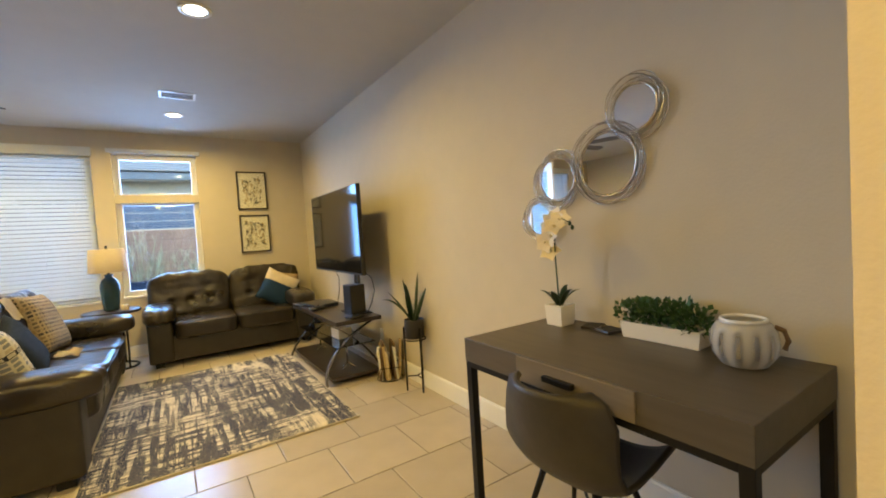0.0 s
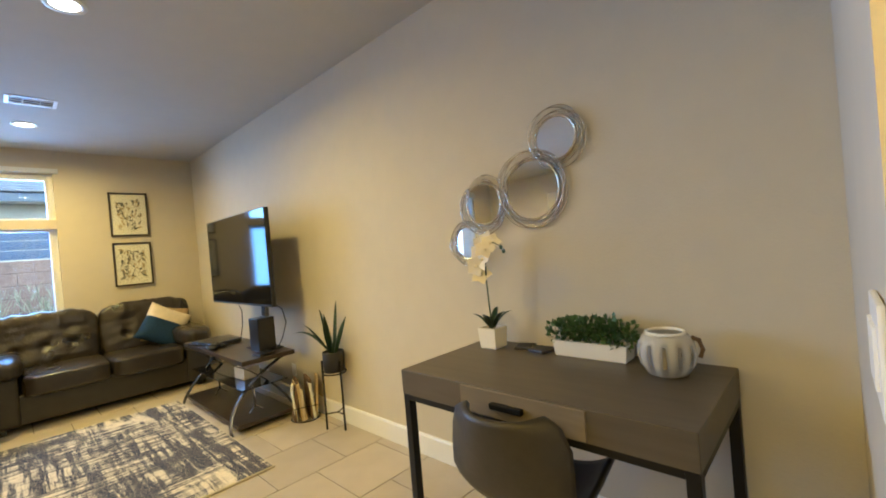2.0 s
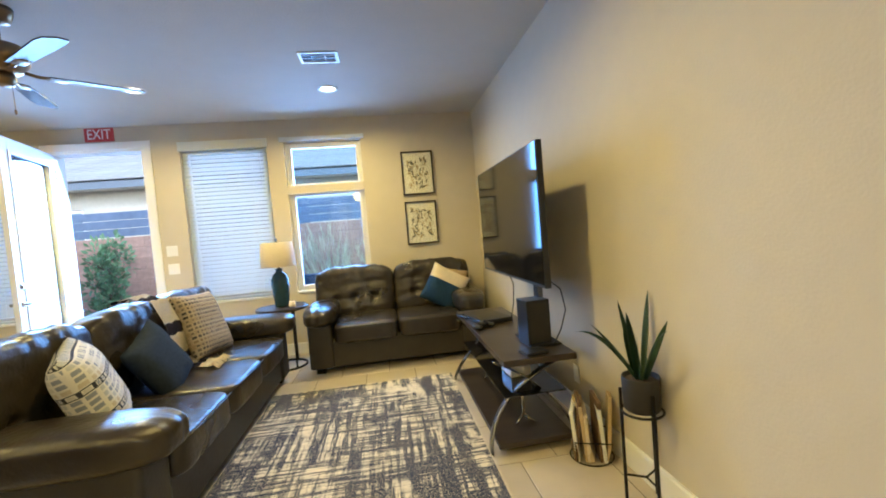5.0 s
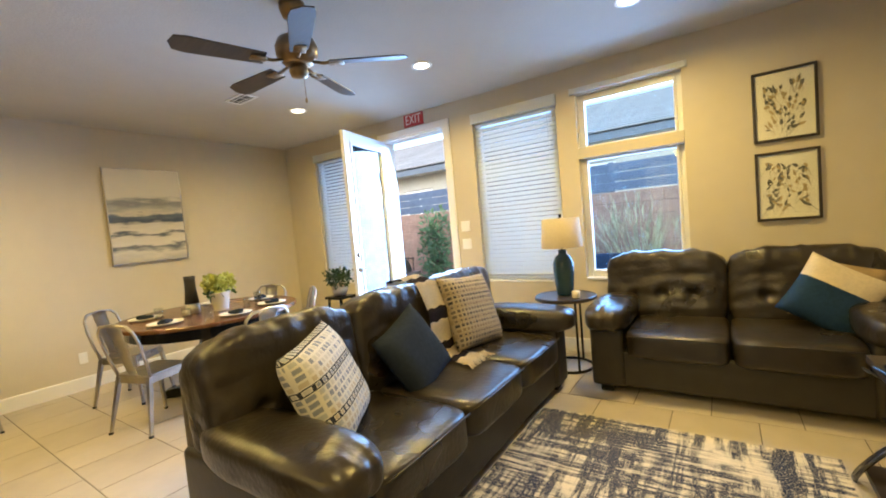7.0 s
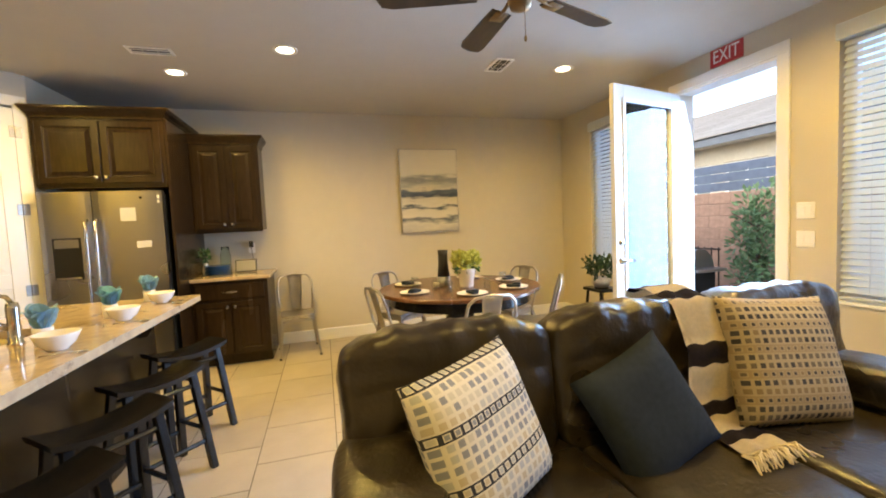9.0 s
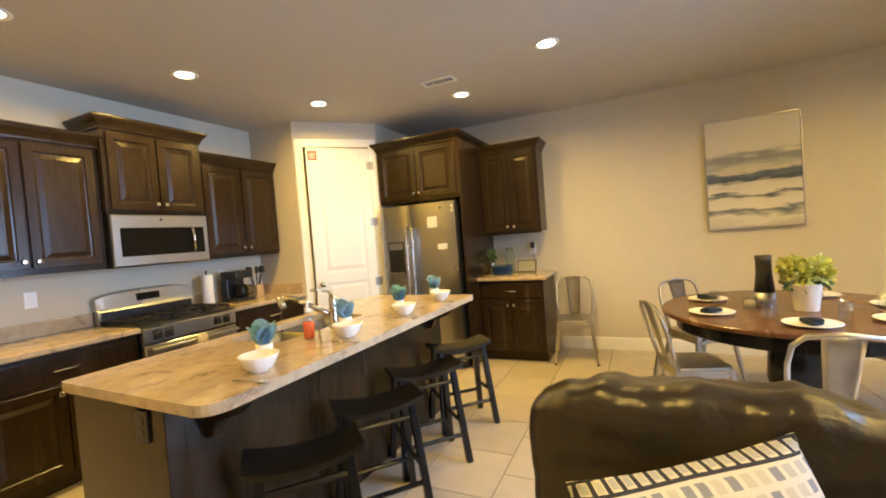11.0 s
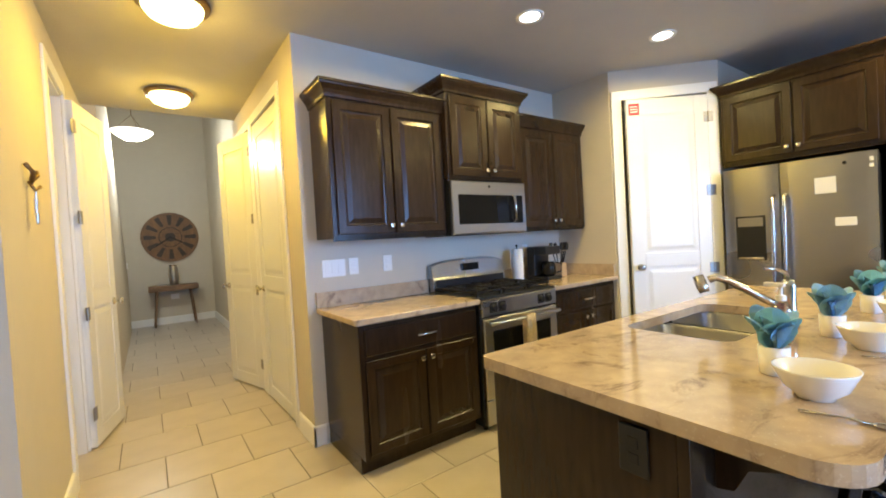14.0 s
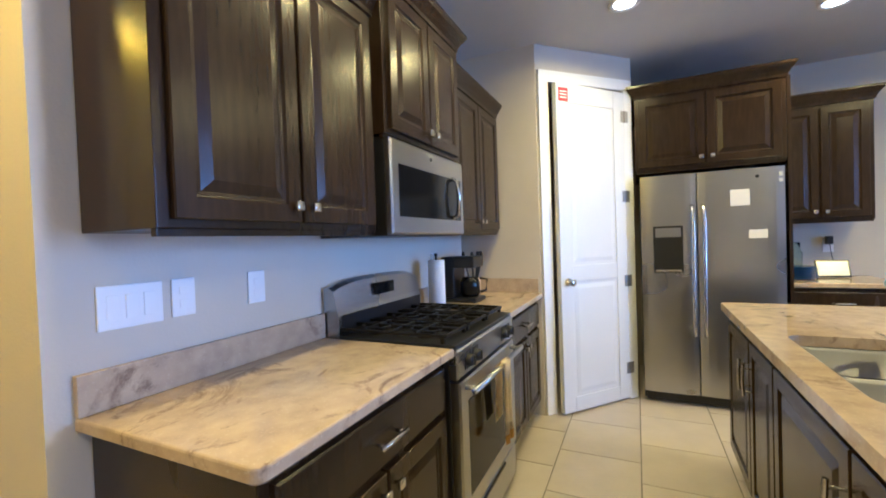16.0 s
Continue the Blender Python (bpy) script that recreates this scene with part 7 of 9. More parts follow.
def metal_chair(at, turn):
    """A pressed steel cafe chair facing local +x."""
    e = thing("metal_dining_chair", "galvanised steel cafe chair with a slatted back", "chair", at, turn, "steel dining chairs")
    bm = bmesh.new()
    slab_top(bm, rounded(-0.175, -0.175, 0.18, 0.175, (0.05, 0.06, 0.06, 0.05)), 0.425, 0.447, 0.008)
    part("seat", bm, GALV, e)
    bm = bmesh.new()
    for a, b in (((-0.165, -0.165, 0.375), (0.17, -0.161, 0.428)), ((-0.165, 0.161, 0.375), (0.17, 0.165, 0.428)), ((0.166, -0.160, 0.375), (0.17, 0.160, 0.428)), ((-0.165, -0.160, 0.375), (-0.161, 0.160, 0.428))):
        box(bm, a, b, 0.0015, 1)
    part("apron", bm, GALV, e)
    for sx, sy in ((1, 1), (1, -1), (-1, 1), (-1, -1)):
        bm = bmesh.new()
        x0, y0, x1, y1 = sx * 0.155, sy * 0.155, sx * (0.215 if sx > 0 else 0.235), sy * 0.205
        rings = []
        for t in (0, 0.35, 0.7, 1.0):
            x, y, z = x0 + (x1 - x0) * t, y0 + (y1 - y0) * t, 0.43 * (1 - t)
            w_ = 0.032 - 0.014 * t
            rings.append([bm.verts.new(p) for p in ((x - w_ / 2, y - w_ / 2, z), (x + w_ / 2, y - w_ / 2, z), (x + w_ / 2, y + w_ / 2, z), (x - w_ / 2, y + w_ / 2, z))])
        for a, b in zip(rings, rings[1:]):
            for i in range(4):
                bm.faces.new((a[i], a[(i + 1) % 4], b[(i + 1) % 4], b[i]))
        bm.faces.new(rings[0])
        bm.faces.new(list(reversed(rings[-1])))
        bmesh.ops.recalc_face_normals(bm, faces=bm.faces)
        lg = part("leg", bm, GALV, e)
        bm = bmesh.new()
        box(bm, (x1 - 0.012, y1 - 0.012, 0.0), (x1 + 0.012, y1 + 0.012, 0.018), 0.003)
        part("foot_cap", bm, PLASTIC, lg)
    bm = bmesh.new()
    for s, c in ((1, 1), (-1, 1)):
        tube(bm, [(0.17, s * 0.16, 0.385), (0.172, s * 0.10, 0.41), (0.172, 0, 0.42)], 0.010, 6)
    part("front_brace", bm, GALV, e, "", True)
    bm = bmesh.new()
    pts_ = [(-0.155, -0.165, 0.43), (-0.19, -0.185, 0.56), (-0.225, -0.19, 0.70), (-0.25, -0.175, 0.79), (-0.262, -0.13, 0.835), (-0.266, 0, 0.85), (-0.262, 0.13, 0.835), (-0.25, 0.175, 0.79), (-0.225, 0.19, 0.70), (-0.19, 0.185, 0.56), (-0.155, 0.165, 0.43)]
    tube(bm, pts_, 0.012, 8)
    part("back_hoop", bm, GALV, e, "bent steel back hoop", True)
    bm = bmesh.new()
    rows = []
    for i in range(9):
        t = i / 8
        z = 0.445 + 0.40 * t
        x = -0.162 - 0.104 * t
        w_ = 0.050 + 0.028 * t
        rows.append([bm.verts.new((x - 0.010 * (1 - (2 * j / 6 - 1) ** 2), (2 * j / 6 - 1) * w_, z)) for j in range(7)])
    for a, b in zip(rows, rows[1:]):
        for j in range(6):
            bm.faces.new((a[j], a[j + 1], b[j + 1], b[j]))
    bmesh.ops.solidify(bm, geom=bm.faces[:], thickness=0.003)
    part("back_splat", bm, GALV, e, "wide pressed back splat", True)
    return e


first = metal_chair((-2.13, 4.555, 0), 180)
for x, y, yaw in ((-2.74, 4.07, 107), (-3.61, 4.22, 33), (-3.25, 5.33, -66), (-2.62, 5.25, 241), (-4.05, 3.14, 6)):
    copy_thing(first, pose(x, y, 0, 0, 0, yaw))

# table settings
plate0 = None
for k, (ang, dist) in enumerate(((-6, 0.52), (-66, 0.52), (-124, 0.52), (150, 0.52), (96, 0.54), (45, 0.54))):
    a = radians(ang)
    at = pose(TCX + dist * math.cos(a), TCY + dist * math.sin(a), 0.7605, 0, 0, ang + 15)
    if plate0 is None:
        plate0 = thing("place_setting", "cream dinner plate with a folded navy napkin", "plate", group="plates on the dining table")
        plate0.matrix_world = at
        bm = bmesh.new()
        lathe(bm, [(0.07, 0), (0.075, 0.003), (0.13, 0.014), (0.132, 0.017), (0.125, 0.017), (0.08, 0.008), (0.01, 0.007)], n=36)
        part("plate", bm, CERAMIC, plate0, "", True)
        bm = bmesh.new()
        soft(bm, (0, 0, 0.022), (0.13, 0.075, 0.026), 4, 6, 0.004, 20)
        soft(bm, (0.03, 0.01, 0.036), (0.07, 0.05, 0.018), 4, 5, 0.003, 20)
        part("napkin", bm, SLATE, plate0, "folded navy napkin", True)
    else:
        copy_thing(plate0, at)
glass0 = None
for ang, dist in ((-30, 0.42), (-95, 0.42), (75, 0.42), (20, 0.40)):
    a = radians(ang)
    at = pose(TCX + dist * math.cos(a), TCY + dist * math.sin(a), 0.7605)
    if glass0 is None:
        glass0 = tagged(new("drinking_glass"), "clear stemless drinking glass on the table", "glass", "glasses on the dining table")
        glass0.matrix_world = at
        bm = bmesh.new()
        lathe(bm, [(0.028, 0), (0.031, 0.004), (0.036, 0.11), (0.0345, 0.11), (0.0295, 0.008)], n=20)
        part("tumbler", bm, CLEAR, glass0, "", True)
    else:
        copy_thing(glass0, at)
fb = thing("flower_pot", "lime hydrangea blooms in a white pail on the table", "potted plant", (-2.87, 4.72, 0.7605))
bm = bmesh.new()
lathe(bm, [(0.062, 0), (0.064, 0.004), (0.084, 0.165), (0.088, 0.17), (0.082, 0.17), (0.078, 0.15)], n=28)
part("pail", bm, CERAMIC, fb, "white ribbed pail", True)
bm = bmesh.new()
for k in range(9):
    a = k * 0.7
    leaf_cloud(bm, (0.075 * math.cos(a) * (k > 0), 0.075 * math.sin(a) * (k > 0), 0.225 + 0.05 * (k % 2)), (0.062, 0.062, 0.055), 110, 0.034, 0.3, 1.6)
part("bloom", bm, LEAFLIME, fb)
bm = bmesh.new()
leaf_cloud(bm, (0, 0, 0.17), (0.12, 0.12, 0.03), 50, 0.05, 0.0, 1.2)
part("leaf", bm, LEAF, fb)
vz = thing("tall_vase", "tall black vase fading to grey on the table", "vase", (-3.05, 4.55, 0.7605))
bm = bmesh.new()
lathe(bm, [(0.058, 0.0), (0.062, 0.005), (0.060, 0.09)], n=28)
part("foot", bm, GALV, vz, "speckled grey foot", True)
bm = bmesh.new()
lathe(bm, [(0.0602, 0.0902), (0.046, 0.22), (0.045, 0.30), (0.050, 0.34), (0.046, 0.34), (0.04, 0.30)], n=28)
part("neck", bm, POTTERY, vz, "", True)
cd = thing("glass_candle", "pale glass candle holder beside the vase", "candle", (-2.93, 4.44, 0.7605))
bm = bmesh.new()
lathe(bm, [(0.035, 0), (0.04, 0.005), (0.04, 0.07), (0.037, 0.07), (0.036, 0.01)], n=22)
part("holder", bm, CLEAR, cd, "", True)
bm = bmesh.new()
lathe(bm, [(0.030, 0.0), (0.030, 0.04), (0.01, 0.042)], (0, 0, 0.012), n=18)
part("wax", bm, CREAM, cd, "", True)

# small black plant stool by the open door
pk = thing("plant_stool", "small black wooden stool beside the patio door", "stool", (-3.06, 6.33, 0))
bm = bmesh.new()
box(bm, (-0.15, -0.13, 0.55), (0.15, 0.13, 0.585), 0.008)
part("seat", bm, BLACKWOOD, pk)
for sx in (-1, 1):
    for sy in (-1, 1):
        bm = bmesh.new()
        tube(bm, [(sx * 0.11, sy * 0.09, 0.55), (sx * 0.15, sy * 0.12, 0.0)], 0.016, 8)
        part("leg", bm, BLACKWOOD, pk)
bm = bmesh.new()
for s in (-1, 1):
    tube(bm, [(-0.13, s * 0.11, 0.22), (0.13, s * 0.11, 0.22)], 0.010, 6)
part("stretcher", bm, BLACKWOOD, pk)
pp = thing("potted_plant", "bushy green plant in a round grey bowl on the stool", "potted plant", (-3.06, 6.33, 0.586))
bm = bmesh.new()
lathe(bm, [(0.05, 0), (0.08, 0.01), (0.105, 0.06), (0.10, 0.11), (0.093, 0.11)], n=24)
part("bowl", bm, GALV, pp, "", True)
bm = bmesh.new()
for k in range(7):
    a = k * 0.9
    leaf_cloud(bm, (0.09 * math.cos(a), 0.09 * math.sin(a), 0.20 + 0.03 * (k % 3)), (0.09, 0.09, 0.08), 42, 0.065, 0.2, 0.9)
part("foliage", bm, LEAFDARK, pp)

# ---------------------------------------------------------------- ceiling fan
fn = thing("ceiling_fan", "five-blade brass and dark wood ceiling fan", "fan", (-1.0, 4.38, CEIL))
bm = bmesh.new()
lathe(bm, [(0.03, -0.085), (0.06, -0.075), (0.075, -0.03), (0.076, -0.001)], n=28)
part("canopy", bm, BRONZE, fn, "", True)
bm = bmesh.new()
tube(bm, [(0, 0, -0.08), (0, 0, -0.20)], 0.013, 12)
part("downrod", bm, BRONZE, fn)
bm = bmesh.new()
lathe(bm, [(0.05, -0.36), (0.085, -0.345), (0.118, -0.30), (0.122, -0.25), (0.105, -0.21), (0.05, -0.19), (0.02, -0.185)], n=36)
part("motor", bm, BRONZE, fn, "antique brass motor housing", True)
bm = bmesh.new()
lathe(bm, [(0.012, -0.43), (0.045, -0.42), (0.055, -0.39), (0.05, -0.358)], n=28)
part("switch_housing", bm, BRONZE, fn, "", True)
bm = bmesh.new()
tube(bm, [(0.04, 0, -0.41), (0.042, 0, -0.56)], 0.0018, 5)
soft(bm, (0.042, 0, -0.57), (0.012, 0.012, 0.03), 2.5, 3)
part("pull_chain", bm, BRONZE, fn)
for k in range(5):
    a = -35 + 72 * k
    M = Matrix.Rotation(radians(a), 4, "Z")
    bm = bmesh.new()
    outl2 = [(0.19, -0.052), (0.30, -0.058), (0.58, -0.068), (0.635, -0.055), (0.655, 0.0), (0.635, 0.055), (0.58, 0.068), (0.30, 0.058), (0.19, 0.052)]
    slab_top(bm, outl2, -0.004, 0.004, 0.0015)
    bmesh.ops.transform(bm, matrix=M @ pose(0, 0, -0.345, 12, 0, 0), verts=bm.verts)
    bl = part("blade", bm, BLADE, fn)
    bm = bmesh.new()
    tube(bm, [(0.085, 0, -0.335), (0.15, 0, -0.350), (0.22, 0.0, -0.347)], 0.010, 8)
    box(bm, (0.18, -0.035, -0.356), (0.27, 0.035, -0.350), 0.002, 1)
    bmesh.ops.transform(bm, matrix=M, verts=bm.verts)
    part("blade_iron", bm, BRONZE, bl, "", True)

# ---------------------------------------------------------------- ceiling lights and vents
for k, (cx, cy) in enumerate(CANS):
    e = thing("recessed_light", "round recessed downlight with white trim, lit", "ceiling light", (cx, cy, CEIL), group="recessed lights")
    bm = bmesh.new()
    lathe(bm, [(0.092, -0.001), (0.090, -0.007), (0.066, -0.005), (0.064, -0.0012)], n=32, cap=False)
    part("trim_ring", bm, WHITE, e, "", True)
    bm = bmesh.new()
    lathe(bm, [(0.064, -0.004), (0.05, -0.0055), (0.01, -0.006)], n=28)
    part("lens", bm, CANGLOW, e, "glowing lens", True)
for cx, cy in DOMES:
    e = thing("flush_dome_light", "frosted glass dome light in a bronze pan, lit", "ceiling light", (cx, cy, CEIL), group="hall dome lights")
    bm = bmesh.new()
    lathe(bm, [(0.175, -0.001), (0.185, -0.012), (0.180, -0.032), (0.150, -0.036)], n=40)
    part("pan", bm, BRONZE, e, "", True)
    bm = bmesh.new()
    lathe(bm, [(0.150, -0.037), (0.146, -0.060), (0.125, -0.090), (0.08, -0.112), (0.02, -0.120)], n=40)
    o = part("dome", bm, DOMEGLASS, e, "glowing frosted dome", True)
e = thing("bowl_pendant", "lit alabaster bowl pendant hanging in the entry", "pendant light", (PENDANT[0], PENDANT[1], 0))
bm = bmesh.new()
lathe(bm, [(0.03, PENDANT[2] - 0.10), (0.10, PENDANT[2] - 0.085), (0.20, PENDANT[2] - 0.02), (0.235, PENDANT[2] + 0.02), (0.23, PENDANT[2] + 0.022), (0.19, PENDANT[2] - 0.01)], n=36, cap=False)
part("bowl", bm, PENDGLASS, e, "glowing alabaster bowl", True)
bm = bmesh.new()
tube(bm, [(0, 0, PENDANT[2] + 0.24), (0, 0, 5.29)], 0.006, 6)
for k in range(3):
    a = 2.1 * k
    tube(bm, [(0, 0, PENDANT[2] + 0.24), (0.21 * math.cos(a), 0.21 * math.sin(a), PENDANT[2] + 0.01)], 0.004, 6)
part("chain", bm, BRONZE, e)


def vent(x, y, w, d, turn, bars=4):
    e = thing("ceiling_vent", "white slotted air vent in the ceiling", "vent", (x, y, CEIL), turn, "ceiling vents")
    bm = bmesh.new()
    for a, b in (((-w, -d, -0.008), (-w + 0.025, d, -0.001)), ((w - 0.025, -d, -0.008), (w, d, -0.001)), ((-w + 0.025, -d, -0.008), (w - 0.025, -d + 0.025, -0.001)), ((-w + 0.025, d - 0.025, -0.008), (w - 0.025, d, -0.001))):
        box(bm, a, b, 0.002, 1)
    part("frame_rim", bm, WHITE, e)
    # black sheet in place of the duct's shade between the slats
    bm = bmesh.new()
    box(bm, (-w + 0.025, -d + 0.025, -0.003), (w - 0.025, d - 0.025, -0.001))
    part("backing", bm, PLASTIC, e)
    for i in range(bars):
        bm = bmesh.new()
        yy = -d + 0.025 + (i + 0.5) * (2 * d - 0.05) / bars
        box(bm, (-w + 0.026, yy - 0.003, -0.010), (w - 0.026, yy + 0.003, -0.0035), 0.001, 1)
        bmesh.ops.transform(bm, matrix=Matrix.Translation((0, yy, -0.006)) @ pose(0, 0, 0, 25) @ Matrix.Translation((0, -yy, 0.006)), verts=bm.verts)
        part("slat", bm, WHITE, e)
    for xx in (-w / 3, w / 3):
        bm = bmesh.new()
        box(bm, (xx - 0.0035, -d + 0.026, -0.0125), (xx + 0.0035, d - 0.026, -0.010), 0.001, 1)
        part("cross_bar", bm, WHITE, e)


vent(0.619, 5.117, 0.15, 0.10, 0, 3)
vent(-2.707, 5.05, 0.15, 0.085, 0, 2)
vent(-2.87, 2.315, 0.15, 0.07, 90, 2)

# exit sign over the patio door
ex = thing("exit_sign", "red exit sign with white letters above the door", "sign", (-1.965, YW - 0.001, 2.655))
bm = bmesh.new()
box(bm, (-0.145, -0.012, -0.073), (0.145, 0.0, 0.073), 0.002, 1)
part("panel", bm, RED, ex)
fc = bpy.data.curves.new("exit_text", "FONT")
fc.body, fc.size, fc.extrude, fc.align_x, fc.align_y = "EXIT", 0.145, 0.001, "CENTER", "CENTER"
tmp = bpy.data.objects.new("exit_text", fc)
scene.collection.objects.link(tmp)
bpy.context.view_layer.update()
me = bpy.data.meshes.new_from_object(tmp.evaluated_get(bpy.context.evaluated_depsgraph_get()))
bpy.data.objects.remove(tmp)
me.materials.clear()
me.materials.append(PAPER)
lt = new("lettering", me)
lt.parent = ex
lt.matrix_basis = pose(0, -0.0135, 0, 90) @ Matrix.Diagonal((0.80, 1.05, 1, 1))
for z_, sl in ((1.333, 2), (1.13, 2)):
    plate("light_switch", 0.118, 0.118, (-1.365, YW - 0.001, z_), 0, "double white light switch beside the patio door", "switch", sl)
plate("outlet", 0.072, 0.115, (XD + 0.001, 4.08, 0.33), 90, "white wall outlet above the baseboard", "outlet", 1, "outlet")
plate("light_switch", 0.165, 0.118, (-0.54, YK + 0.001, 1.175), 180, "triple white light switch over the counter", "switch", 3)
plate("outlet", 0.072, 0.115, (-0.685, YK + 0.001, 1.178), 180, "white wall outlet over the counter", "outlet", 1, "outlet")
plate("outlet", 0.072, 0.115, (-0.955, YK + 0.001, 1.178), 180, "white wall outlet beside the range", "outlet", 1, "outlet")
plate("outlet", 0.072, 0.115, (-2.42, YK + 0.001, 1.178), 180, "white wall outlet behind the coffee maker", "outlet", 1, "outlet")
plate("outlet", 0.072, 0.115, (XD + 0.001, 2.66, 1.17), 90, "white wall outlet over the side counter", "outlet", 1, "outlet")
wp = thing("plug_adapter", "black plug adapter in the wall outlet", "plug", (XD + 0.008, 2.66, 1.20), 90)
bm = bmesh.new()
box(bm, (-0.022, -0.045, -0.02), (0.022, 0.0, 0.05), 0.006)
part("body", bm, PLASTIC, wp)
bm = bmesh.new()
tube(bm, [(0, -0.03, -0.02), (0.01, -0.04, -0.12), (0.03, -0.06, -0.235)], 0.003, 5)
part("cord", bm, PLASTIC, wp)
# red sticker on the pantry door
sg = tagged(new("door_sticker"), "small red sticker at the top of the pantry door", "sign")
sg.matrix_world = pd.matrix_world @ pose(PL - 0.285, 0.0225, 2.355)
bm = bmesh.new()
box(bm, (-0.045, 0, -0.05), (0.045, 0.002, 0.05), 0.0005, 1)
part("label_face", bm, RED, sg)
for z_ in (0.022, 0.0, -0.022):
    bm = bmesh.new()
    box(bm, (-0.032, 0.002, z_ - 0.004), (0.032, 0.0028, z_ + 0.004))
    part("text_bar", bm, PAPER, sg)

# ---------------------------------------------------------------- bar stools


def stool(at, turn):
    e = thing("bar_stool", "black wooden saddle-seat stool at the island", "stool", at, turn, "saddle stools")
    bm = bmesh.new()
    nx, ny = 14, 6
    top, bot = [], []
    for i in range(nx + 1):
        u = 2 * i / nx - 1
        z = 0.575 + 0.035 * u * u
        top.append([bm.verts.new((u * 0.225, v * 0.115 * (1 - 0.03 * u * u), z - 0.004 * abs(v) ** 4)) for v in [2 * j / ny - 1 for j in range(ny + 1)]])
        bot.append([bm.verts.new((u * 0.220, v * 0.112 * (1 - 0.03 * u * u), z - 0.030)) for v in [2 * j / ny - 1 for j in range(ny + 1)]])
    for i in range(nx):
        for j in range(ny):
            bm.faces.new((top[i][j], top[i + 1][j], top[i + 1][j + 1], top[i][j + 1]))
            bm.faces.new((bot[i][j + 1], bot[i + 1][j + 1], bot[i + 1][j], bot[i][j]))
        bm.faces.new((top[i][0], bot[i][0], bot[i + 1][0], top[i + 1][0]))
        bm.faces.new((top[i + 1][ny], bot[i + 1][ny], bot[i][ny], top[i][ny]))
    for i, o_ in ((0, 1), (nx, -1)):
        for j in range(ny):
            f = (top[i][j], top[i][j + 1], bot[i][j + 1], bot[i][j])
            bm.faces.new(f if o_ > 0 else tuple(reversed(f)))
    bmesh.ops.recalc_face_normals(bm, faces=bm.faces)
    part("seat", bm, BLACKWOOD, e, "curved black saddle seat")
    tips = {}
    for sx in (-1, 1):
        for sy in (-1, 1):
            bm = bmesh.new()
            a, b = Vector((sx * 0.165, sy * 0.075, 0.562)), Vector((sx * 0.205, sy * 0.15, 0.0))
            tips[sx, sy] = (a, b)
            w_ = 0.019
            rg_ = [[bm.verts.new((p.x + dx * w_, p.y + dy * w_, p.z)) for dx, dy in ((-1, -1), (1, -1), (1, 1), (-1, 1))] for p in (b, a)]
            bm.faces.new(list(reversed(rg_[0])))
            bm.faces.new(rg_[1])
            for i in range(4):
                bm.faces.new((rg_[0][i], rg_[0][(i + 1) % 4], rg_[1][(i + 1) % 4], rg_[1][i]))
            bmesh.ops.bevel(bm, geom=bm.edges[:], offset=0.003, segments=1, affect="EDGES")
            part("leg", bm, BLACKWOOD, e)
    for p, q, f in (((-1, -1), (1, -1), 0.30), ((-1, 1), (1, 1), 0.30), ((-1, -1), (-1, 1), 0.42), ((1, -1), (1, 1), 0.42), ((-1, -1), (1, -1), 0.88), ((-1, 1), (1, 1), 0.88)):
        a = tips[p][1].lerp(tips[p][0], f)
        b = tips[q][1].lerp(tips[q][0], f)
        bm = bmesh.new()
        tube(bm, [a, b], 0.013, 6)
        part("stretcher", bm, BLACKWOOD, e)
    return e


s0 = stool((-0.79, 2.525, 0), -42)
for x, y, t in ((-1.305, 2.52, -42), (-1.83, 2.52, -43), (-2.39, 2.52, -46)):
    copy_thing(s0, pose(x, y, 0, 0, 0, t))

